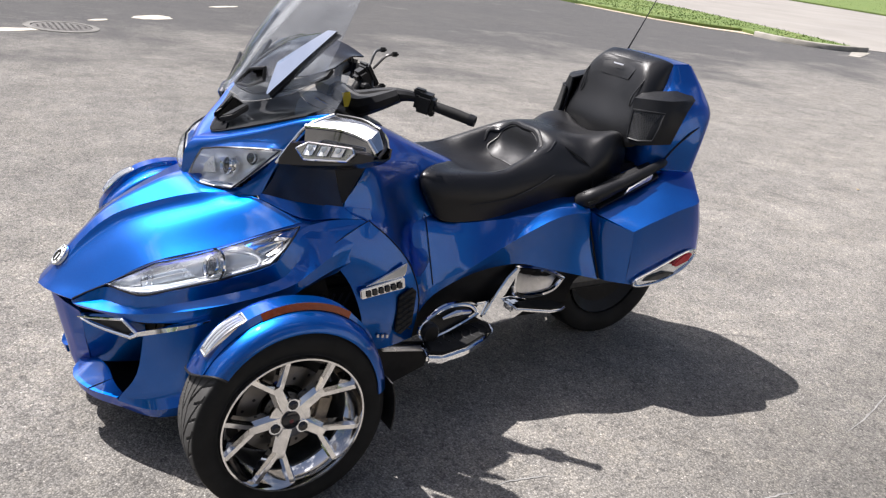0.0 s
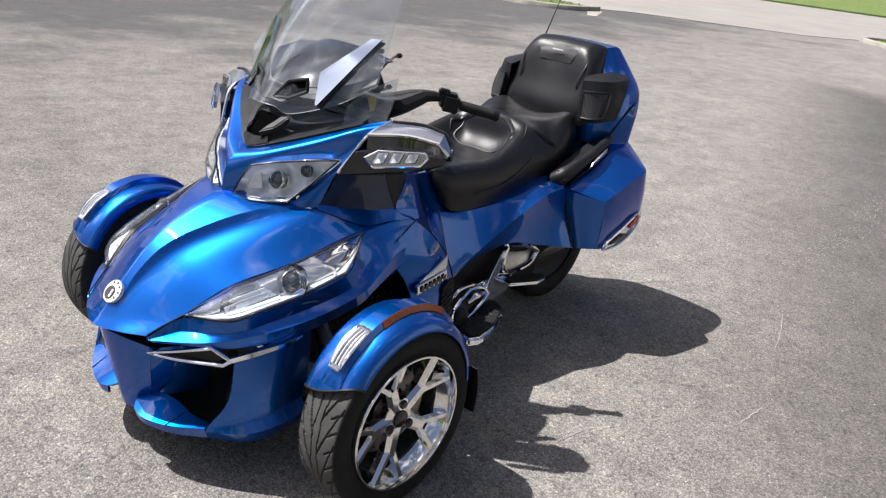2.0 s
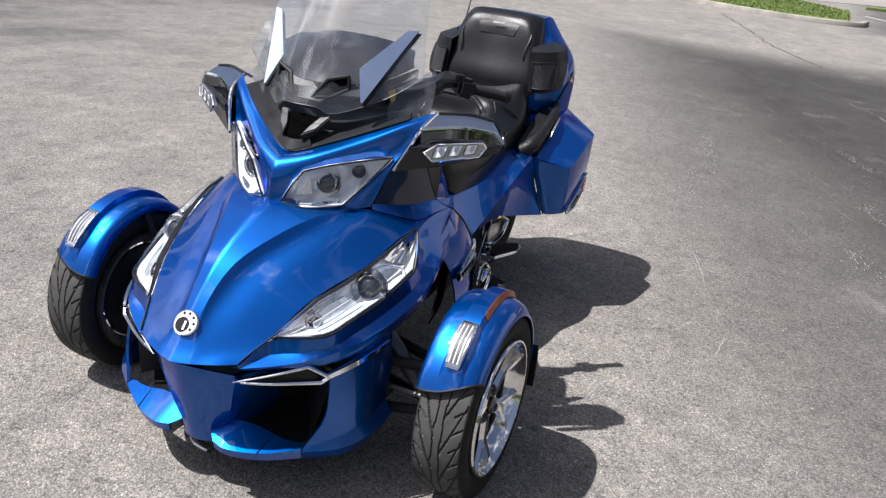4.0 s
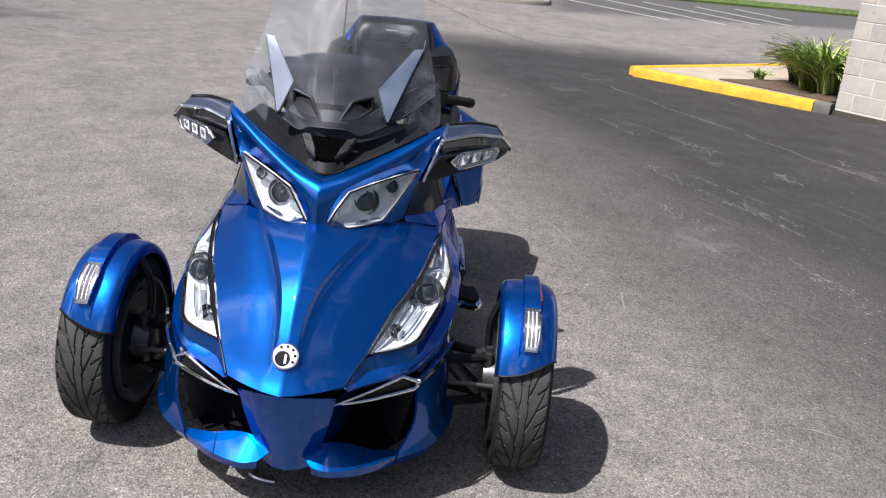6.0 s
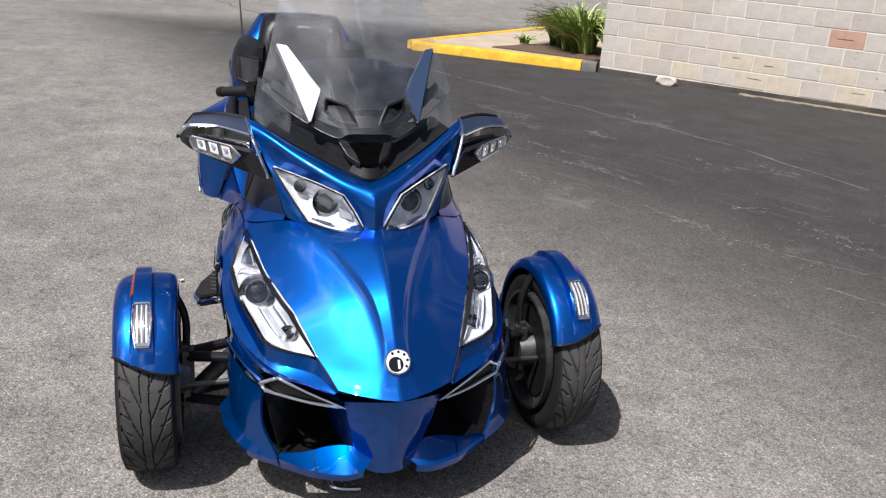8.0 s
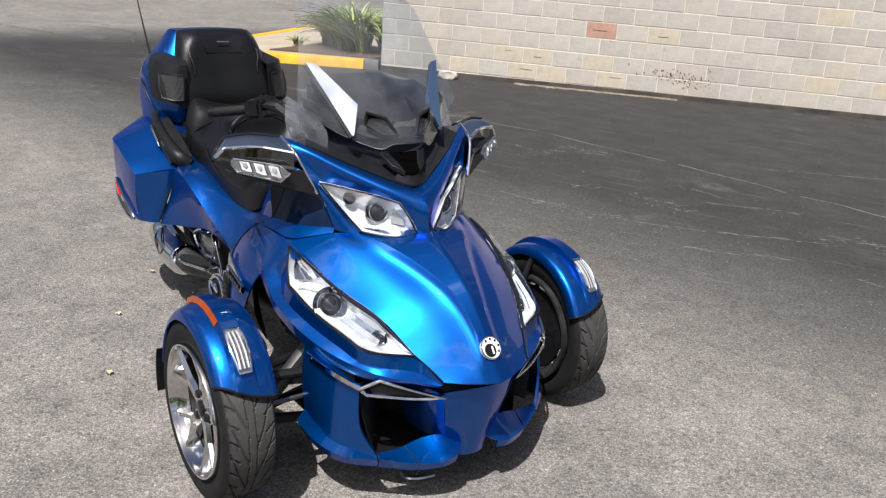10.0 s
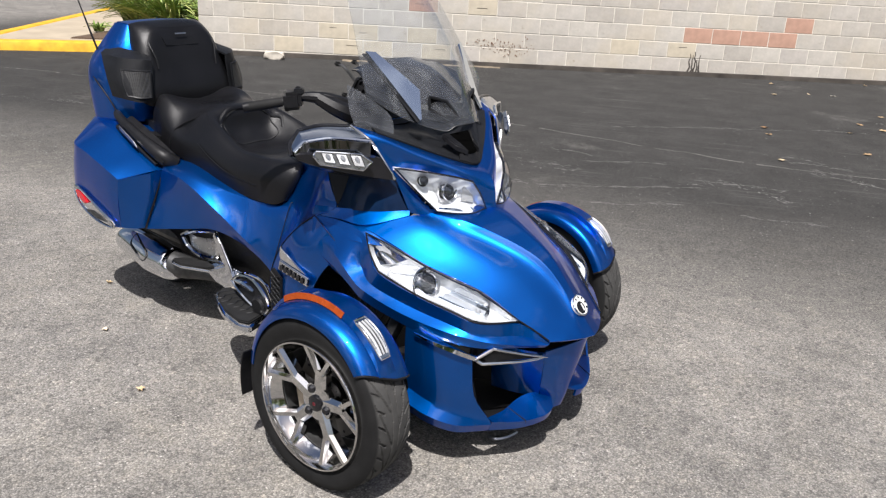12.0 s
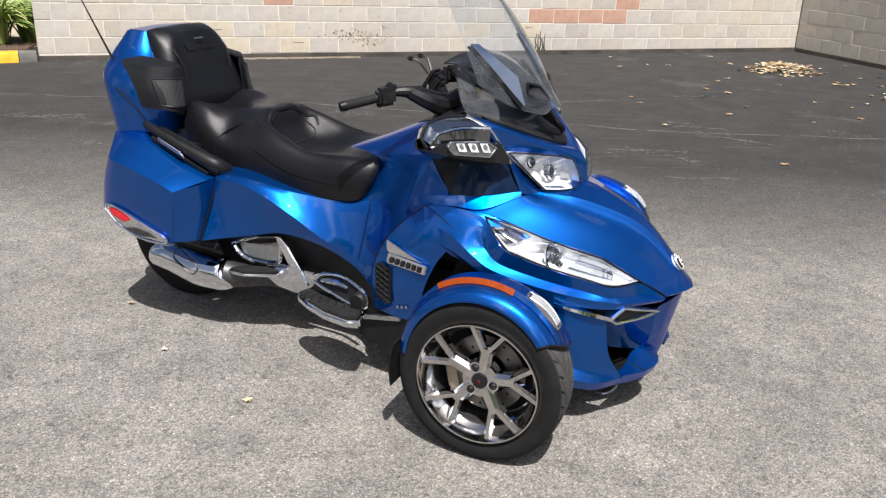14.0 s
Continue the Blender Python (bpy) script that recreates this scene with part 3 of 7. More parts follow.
def leaf_material():
    m, n, l, b = material("plant_leaf")
    g = n.new("ShaderNodeNewGeometry")
    c = ramp(n, l, g.outputs["Random Per Island"], [(0.0, (0.07, 0.13, 0.025)), (0.4, (0.17, 0.26, 0.05)), (0.8, (0.32, 0.40, 0.10)), (1.0, (0.58, 0.54, 0.26))])
    l.new(c, b.inputs["Base Color"])
    b.inputs["Roughness"].default_value = 0.5
    b.inputs["Subsurface Weight"].default_value = 0.0
    return m


LEAF = leaf_material()


def strap_plant(at, count, spread, height, seed, label):
    rnd = random.Random(seed)
    verts, faces = [], []
    for _ in range(count):
        a = rnd.uniform(0, 6.283)
        r0 = spread * 0.30 * rnd.random()
        bx, by = r0 * math.cos(a + 1), r0 * math.sin(a + 1)
        reach, h, w = spread * rnd.uniform(0.25, 1.0), height * rnd.uniform(0.55, 1.05), rnd.uniform(0.008, 0.016)
        droop = rnd.uniform(0.15, 0.95)
        k = len(verts)
        N = 7
        for i in range(N + 1):
            t = i / N
            d = reach * t ** 1.25
            z = h * (1.7 * t - (0.7 + droop * 0.6) * t * t)
            ww = w * (1 - t ** 2.2) + 0.001
            cx, cy = bx + d * math.cos(a), by + d * math.sin(a)
            for q in (-1, 1):
                verts.append((cx - q * ww * math.sin(a), cy + q * ww * math.cos(a), max(z, 0.0) + (0.006 if q > 0 else 0)))
            if i:
                o = k + 2 * i
                faces.append((o - 2, o - 1, o + 1, o))
    me = bpy.data.meshes.new("leaves")
    me.from_pydata(verts, [], faces)
    me.materials.append(LEAF)
    for p in me.polygons:
        p.use_smooth = True
    root = thing("daylily_clump", label, "plant", at)
    ob = new("leaves", me)
    ob.parent = root
    return root


strap_plant((-8.75, 4.75, 0.13), 520, 0.74, 0.74, 11, "green daylily clump with arching strap leaves by the wall")
strap_plant((-9.35, 4.75, 0.13), 420, 0.62, 0.64, 12, "green daylily clump with arching strap leaves by the wall")
strap_plant((-8.45, 5.15, 0.13), 200, 0.45, 0.62, 13, "green daylily clump with arching strap leaves by the wall")
strap_plant((-9.45, 4.20, 0.126), 70, 0.20, 0.15, 14, "small dry grassy plant at the edge of the bed")

BL, BH, GAP = 0.385, 0.20, 0.009


def block_mesh(name, length, mat):
    bm = rbox((0, 0, 0), (length - GAP, 0.19, BH - GAP), 0.004, seg=1)
    for f in bm.faces:
        f.smooth = False
    me = bpy.data.meshes.new(name)
    bm.to_mesh(me)
    bm.free()
    me.materials.append(mat)
    return me


def block_wall(name, a, b, courses, upper, fall, label, special=None):
    """A wall of concrete blocks in running bond; the upper courses are one joined mesh."""
    d = (b - a).normalized()
    nrm = Vector((d.y, -d.x, 0))
    length = (b - a).length
    ang = math.atan2(d.y, d.x)
    z0 = 0.052
    core = rbox(((a + b) / 2 - nrm * 0.0945)[:2] + (z0 + upper * BH / 2,), (length - 0.02, 0.172, upper * BH), 0, (0, 0, math.degrees(ang)))
    wall = tagged(part(name, core, MORTAR, None), label, "wall", kind="structure")
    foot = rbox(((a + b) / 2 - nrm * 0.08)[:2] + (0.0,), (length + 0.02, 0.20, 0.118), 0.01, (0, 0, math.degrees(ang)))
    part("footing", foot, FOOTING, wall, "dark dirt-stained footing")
    full = block_mesh("brick", BL, BLOCK)
    half = block_mesh("brick_half", BL / 2, BLOCK)
    red = block_mesh("brick_red", BL, BLOCKRED)
    tan = block_mesh("brick_tan", BL, BLOCKTAN)
    rnd = random.Random(name)
    verts, faces = [], []
    for c in range(upper):
        s = 0.0 if c % 2 else -BL / 2
        i = 0
        while s < length - 0.05:
            s1 = min(s + BL, length)
            s0 = max(s, 0.0)
            w = s1 - s0
            mid = a + d * ((s0 + s1) / 2) - nrm * (0.0995 - rnd.uniform(-0.002, 0.002))
            z = z0 + (c + 0.5) * BH + fall * (4.0 - (s0 + s1) / 2)
            if c < courses:
                me = full if w > BL * 0.9 else half
                if special and (c, i) in special:
                    me = red if special[(c, i)] == "red" else tan
                ob = new("brick", me)
                ob.location = (mid.x, mid.y, z)
                ob.rotation_euler = (rnd.uniform(-0.003, 0.003), rnd.uniform(-0.004, 0.004), ang)
                if me is half:
                    ob.scale = (max(0.2, (w - GAP) / (BL / 2 - GAP)), 1, 1)
                elif w < BL - 0.001:
                    ob.scale = (w / BL, 1, 1)
                ob.parent = wall
                if special and (c, i) in special and rnd.random() < 0.4:
                    st = rbox((0, 0, 0), (rnd.uniform(0.08, 0.2), 0.004, rnd.uniform(0.003, 0.006)), 0, (0, rnd.uniform(-3, 3), 0))
                    so = part("scratch", st, FOOTING, wall)
                    so.location = mid + nrm * 0.096 + d * rnd.uniform(-0.06, 0.06) + Vector((0, 0, z + rnd.uniform(-0.03, 0.05)))
                    so.rotation_euler = (0, 0, ang)
            else:
                k = len(verts)
                hw, hd, hh = (w - GAP) / 2, 0.095, (BH - GAP) / 2
                for dx in (-hw, hw):
                    for dy in (-hd, hd):
                        for dz in (-hh, hh):
                            verts.append(mid + d * dx + nrm * dy + Vector((0, 0, z + dz)))
                faces += [tuple(k + q for q in f) for f in ((0, 1, 3, 2), (4, 6, 7, 5), (0, 4, 5, 1), (2, 3, 7, 6), (0, 2, 6, 4), (1, 5, 7, 3))]
            s += BL
            i += 1
    if faces:
        me = bpy.data.meshes.new("upper_courses")
        me.from_pydata(verts, [], faces)
        me.materials.append(BLOCK)
        ob = new("upper_courses", me)
        ob.parent = wall
        ob["kind"] = "stuff"
    return wall


SPECIAL = {(2, 17): "red", (2, 18): "red", (2, 19): "red", (2, 20): "red", (3, 20): "red", (3, 7): "red", (1, 16): "tan", (1, 14): "tan", (5, 17): "tan", (5, 14): "tan", (3, 9): "tan", (1, 4): "tan", (1, 5): "tan", (0, 5): "tan", (0, 6): "tan", (0, 8): "tan", (1, 7): "tan", (0, 3): "tan"}
block_wall("wall_north", WALL_A, WALL_B, 7, 16, 0.0075, "long wall of beige grey concrete blocks with a few reddish ones", SPECIAL)
RIGHT = Vector((0.657, -0.753, 0))
block_wall("wall_east", WALL_B + RIGHT * 0.002, WALL_B + RIGHT * 6.5, 5, 16, 0.0, "side wall of shaded grey concrete blocks")
nb = Vector((-0.753 * 0 - 0.657, 0.753, 0))
structure("wall_west", prism([tuple(WALL_A + nb * 0.21 + Vector((0, 0, 0.0))), tuple(WALL_A + nb * 9), tuple(WALL_A + nb * 9 + kd * 0.2), tuple(WALL_A + nb * 0.21 + Vector((0.658, 0.753, 0)) * 0.2)], (0, 0, 3.2)), BLOCK, "plain block wall closing the building", "wall")

# sandy dirt washed along the foot of the wall
def dirt_line(a, b, seed):
    d = (b - a).normalized()
    nrm = Vector((d.y, -d.x, 0))
    bm = bmesh.new()
    prev = None
    N = 60
    for i in range(N + 1):
        p = a + (b - a) * (i / N)
        w = 0.075 + 0.075 * noise.noise(Vector((i * 0.19, seed, 0))) + 0.06 * noise.noise(Vector((i * 0.9, seed, 3)))
        o = 0.035 + 0.03 * noise.noise(Vector((i * 0.3, seed, 7)))
        w = max(w, 0.012)
        q0, q1, q2 = p + nrm * o, p + nrm * (o + w * 0.5), p + nrm * (o + w)
        cur = (bm.verts.new(q0 + Vector((0, 0, 0.012))), bm.verts.new(q1 + Vector((0, 0, 0.010))), bm.verts.new(q2 + Vector((0, 0, 0.002))))
        if prev:
            bm.faces.new((prev[0], cur[0], cur[1], prev[1]))
            bm.faces.new((prev[1], cur[1], cur[2], prev[2]))
        prev = cur
    return structure("dirt_strip", bm, SAND, "sandy dirt lying along the foot of the block wall", "dirt")


SAND = simple("sandy_dirt", (0.19, 0.155, 0.11), 0.95, 0, 0.35, 9, 0.6, 90)
dirt_line(WALL_A + (WALL_B - WALL_A) * 0.17, WALL_A + (WALL_B - WALL_A) * 0.36, 1.0)

# drips down the wall
for k in range(5):
    rnd = random.Random(40 + k)
    dd = (WALL_B - WALL_A).normalized()
    nn = Vector((dd.y, -dd.x, 0))
    s = 6.48 + 0.035 * k
    hi = rnd.uniform(0.2, 0.36)
    pts = []
    for i in range(9):
        z = 0.02 + hi * i / 8
        pts.append(WALL_A + dd * (s + rnd.uniform(-0.012, 0.012)) + nn * 0.003 + Vector((0, 0, z)))
    structure("wall_crack", tube([tuple(p) for p in pts], [0.011 * (1 - i / 9.5) + 0.002 for i in range(9)], 5, 2), FOOTING, "dark rusty run down the block wall", "stain")


def wall_specks(count, seed):
    """Small dark chips of dirt thrown against the lower courses."""
    rnd = random.Random(seed)
    dd = (WALL_B - WALL_A).normalized()
    nn = Vector((dd.y, -dd.x, 0))
    verts, faces = [], []
    for _ in range(count):
        q = WALL_A + dd * rnd.gauss(3.95, 0.22) + nn * 0.0015 + Vector((0, 0, max(0.08, rnd.gauss(0.27, 0.055))))
        r = rnd.uniform(0.003, 0.010)
        k = len(verts)
        for j in range(5):
            t = 6.283 * j / 5 + rnd.uniform(-0.4, 0.4)
            verts.append(q + dd * r * math.cos(t) + Vector((0, 0, r * math.sin(t))))
        faces.append((k, k + 1, k + 2, k + 3, k + 4))
    me = bpy.data.meshes.new("wall_specks")
    me.from_pydata(verts, [], faces)
    me.materials.append(RUST)
    return tagged(new("wall_specks", me), "dark dirt specks spattered on the block wall", "stain", kind="stuff")


wall_specks(130, 51)


# ---- things lying about on the lot ----
def rough_stone(at, size, seed, mat, label):
    bm = bmesh.new()
    bmesh.ops.create_icosphere(bm, subdivisions=3, radius=0.5)
    for v in bm.verts:
        p = v.co.copy()
        q = Vector((max(-0.36, min(0.36, p.x)), max(-0.34, min(0.34, p.y)), max(-0.33, min(0.30, p.z))))
        v.co = q * (1 + 0.18 * noise.noise(p * 3 + Vector((seed, 0, 0))))
    bmesh.ops.scale(bm, verts=bm.verts[:], vec=size)
    low = min(v.co.z for v in bm.verts)
    bmesh.ops.translate(bm, verts=bm.verts[:], vec=(0, 0, -low - 0.004))
    root = part("broken_block", bm, mat, None)
    root.matrix_world = pose(*at, 0, 0, 38)
    return tagged(root, label, "rubble")


rough_stone((-6.93, 5.13, 0), (0.34, 0.19, 0.15), 2.0, PALEBLOCK, "white broken piece of block lying at the wall's foot")


def dry_leaf_material():
    m, n, l, b = material("dry_leaf")
    g = n.new("ShaderNodeNewGeometry")
    c = ramp(n, l, g.outputs["Random Per Island"], [(0.0, (0.24, 0.14, 0.07)), (0.4, (0.46, 0.33, 0.18)), (0.75, (0.62, 0.51, 0.34)), (1.0, (0.74, 0.69, 0.60))])
    l.new(c, b.inputs["Base Color"])
    b.inputs["Roughness"].default_value = 0.7
    return m


DRYLEAF = dry_leaf_material()


def leaf_litter(name, places, seed, label):
    """Curled dry leaves at the given places, each a lobed sheet of eight faces."""
    rnd = random.Random(seed)
    verts, faces = [], []
    for x, y, z, r in places:
        a, tilt = rnd.uniform(0, 6.28), rnd.uniform(-0.35, 0.35)
        k = len(verts)
        verts.append((x, y, z + r * 0.10))
        N = 10
        for i in range(N):
            t = 6.283 * i / N
            rr = r * (1.0 if i % 2 else 0.55) * rnd.uniform(0.75, 1.1)
            verts.append((x + rr * math.cos(t + a), y + 0.75 * rr * math.sin(t + a), z + 0.006 + r * (0.12 * abs(math.sin(t * 1.5 + a)) + tilt * 0.2 * math.cos(t)) + 0.008 * rnd.random()))
        faces += [(k, k + 1 + i, k + 1 + (i + 1) % N) for i in range(N)]
    me = bpy.data.meshes.new(name)
    me.from_pydata(verts, [], faces)
    me.materials.append(DRYLEAF)
    ob = new(name, me)
    return tagged(ob, label, "leaves", kind="stuff")


rl = random.Random(21)
pile = []
for _ in range(420):
    a, r = rl.uniform(0, 6.28), abs(rl.gauss(0, 0.5))
    if r < 1.15:
        pile.append((0.36 + 0.42 * r * math.cos(a) * 1.15, 9.5 + 0.62 * r * math.sin(a) * 1.1, max(0, 0.07 * (1 - r)) * rl.random(), rl.uniform(0.03, 0.055)))
leaf_litter("leaf_pile", pile, 22, "low heap of dry tan leaves on the asphalt")
loose = [(-5.66, -1.32, 0, 0.022), (-1.39, -0.58, 0, 0.022), (-1.82, -0.30, 0, 0.022), (-0.86, -0.76, 0, 0.022), (-10.62, -3.46, 0, 0.022)]
loose += [(x, y, 0, rl.uniform(0.032, 0.052)) for x, y in ((-1.30, 8.79), (-1.59, 8.37), (-0.96, 6.19), (-0.07, 7.08), (0.09, 5.78), (0.70, 3.94), (-0.38, 4.93), (0.42, 8.01), (1.20, 6.86), (1.27, 6.26), (1.16, 8.50), (1.33, 9.18), (1.42, 7.81), (1.52, 7.60), (-1.91, 9.24), (-1.01, 10.32), (-0.66, 10.20), (-0.31, 9.58), (-0.20, 8.18), (1.55, 9.41), (1.36, 7.22), (1.10, 8.42), (1.24, 8.58))]
for _ in range(16):
    loose.append((rl.uniform(-1.8, 3.5), rl.uniform(5.6, 10.4), 0, rl.uniform(0.025, 0.045)))
for _ in range(12):
    loose.append((rl.uniform(1.0, 2.4), rl.uniform(7.6, 9.0), 0, rl.uniform(0.04, 0.07)))
leaf_litter("fallen_leaves", [p for p in loose if (p[0] - 0.42) * 0.753 + (p[1] - 11.8) * 0.657 < -0.4], 23, "scattered dry leaves on the dark asphalt")

man = thing("manhole", "round iron manhole cover set in a pale collar", "manhole", (-0.64, -8.03, 0))
part("collar", lathe([(-0.01, 0.40), (0.007, 0.40), (0.010, 0.385), (0.010, 0.325), (-0.01, 0.325)], 40, Matrix.Rotation(radians(90), 4, "X")), COLLAR, man)
lid = part("lid", lathe([(0.0, 0.0), (0.008, 0.0), (0.008, 0.31), (0.004, 0.318), (-0.01, 0.32)], 40, Matrix.Rotation(radians(90), 4, "X")), IRON, man)
for row in range(-4, 5):
    for col in range(-4, 5):
        if row * row + col * col < 18:
            part("lid_stud", rbox((0.062 * col, 0.062 * row, 0.009), (0.03, 0.03, 0.006), 0.002), IRON, lid)
hyd = thing("fire_hydrant", "dark red iron fire hydrant on the grass", "hydrant", (-27.7, -3.1, 0.1))
UPR = Matrix.Rotation(radians(90), 4, "X")
part("barrel", lathe([(0, 0), (0, 0.17), (0.04, 0.17), (0.05, 0.11), (0.50, 0.105), (0.52, 0.14), (0.56, 0.14), (0.57, 0.12), (0.66, 0.10), (0.72, 0.05), (0.73, 0.03), (0.78, 0.03), (0.78, 0)], 24, UPR), HYDRANT, hyd)
for sgn in (1, -1):
    part("outlet_cap", lathe([(0.0, 0.0), (0.0, 0.055), (0.09, 0.055), (0.09, 0.075), (0.13, 0.075), (0.14, 0.03), (0.17, 0.03), (0.17, 0)], 16, Matrix.Translation((0, sgn * 0.08, 0.42)) @ (Matrix.Identity(4) if sgn > 0 else Matrix.Rotation(math.pi, 4, "Z"))), HYDRANT, hyd)
hook = tagged(part("metal_hook", tube([(0.252, -0.137, 0.010), (0.282, -0.136, 0.010), (0.300, -0.112, 0.010), (0.309, -0.080, 0.010), (0.312, -0.052, 0.010)], 0.008, 8, 5), ALLOY, None), "small pale bent metal hook lying on the asphalt", "hook")
seam_pts = [(-8.9, 1.75), (-7.67, 2.29), (-6.4, 2.9), (-5.2, 3.45), (-3.9, 4.02), (-2.4, 4.35), (-1.2, 4.5), (-0.27, 4.69), (1.2, 5.3), (2.6, 5.6)]
pts = spline([Vector((x, y, 0)) for x, y in seam_pts], 10)
bm = bmesh.new()
prev = None
for i, p in enumerate(pts):
    w = 0.0016 + 0.005 * abs(noise.noise(p * 2.3))
    o = 0.10 * noise.noise(p * 2.1)
    cur = (bm.verts.new((p.x, p.y + o - w, 0.0025)), bm.verts.new((p.x, p.y + o + w, 0.0025)))
    if prev and i % 9 not in (5,):
        bm.faces.new((prev[0], cur[0], cur[1], prev[1]))
    prev = cur
structure("pavement_joint", bm, PALE, "pale dusty joint across the sealed asphalt", "joint")



# pale scuffs scraped into the asphalt
for (xa, ya), (xb, yb) in [((-1.80, -0.55), (-1.69, -0.52)), ((-1.30, -0.55), (-1.24, -0.50)), ((-1.10, -0.31), (-1.00, -0.25)), ((-0.60, 0.85), (-0.83, 0.91)), ((-1.28, 1.21), (-1.55, 1.28)), ((-2.07, 1.06), (-2.56, 0.96)), ((-0.38, 1.74), (-0.29, 1.91)), ((0.77, 1.00), (0.90, 1.09)), ((-2.46, 0.16), (-2.53, 0.28))]:
    sa, sb = Vector((xa, ya, 0)), Vector((xb, yb, 0))
    dv = (sb - sa).normalized()
    qv = Vector((-dv.y, dv.x, 0))
    bm = bmesh.new()
    prev = None
    for i in range(13):
        t = i / 12
        p = sa.lerp(sb, t) + qv * (0.02 * math.sin(3.0 * t + xa) + 0.006 * noise.noise(Vector((i * 0.9, xa, 0))))
        w = 0.0032 * (1 - abs(2 * t - 1) ** 3) * (0.6 + 0.6 * abs(noise.noise(Vector((i * 0.7, ya, 2))))) + 0.0004
        cur = (bm.verts.new(p - qv * w + Vector((0, 0, 0.002))), bm.verts.new(p + qv * w + Vector((0, 0, 0.002))))
        if prev:
            bm.faces.new((prev[0], cur[0], cur[1], prev[1]))
        prev = cur
    structure("scuff", bm, SCUFF, "pale scrape in the asphalt", "scuff")


def spill(cx, cy, length, width, turn, seed):
    """A thin pale patch of dried cement with a ragged outline."""
    pts = []
    for k in range(36):
        a = 2 * math.pi * k / 36
        g = 1 + 0.32 * noise.noise(Vector((math.cos(a) * 1.7, math.sin(a) * 1.7, seed))) + 0.14 * noise.noise(Vector((math.cos(a) * 6, math.sin(a) * 6, seed)))
        u, v = math.cos(a) * length * g, math.sin(a) * width * g
        pts.append((cx + u * math.cos(turn) - v * math.sin(turn), cy + u * math.sin(turn) + v * math.cos(turn)))
    return structure("cement_patch", flat(pts, 0.004, 0.02), CEMENT, "pale dried cement patch on the asphalt", "patch")


spill(-1.92, -9.23, 0.30, 0.17, -2.6, 1.0)
spill(-0.02, -7.66, 0.42, 0.10, -2.75, 2.0)
spill(-1.15, -8.75, 0.16, 0.05, -2.5, 3.0)
spill(-3.35, -10.9, 0.30, 0.07, -2.6, 4.0)


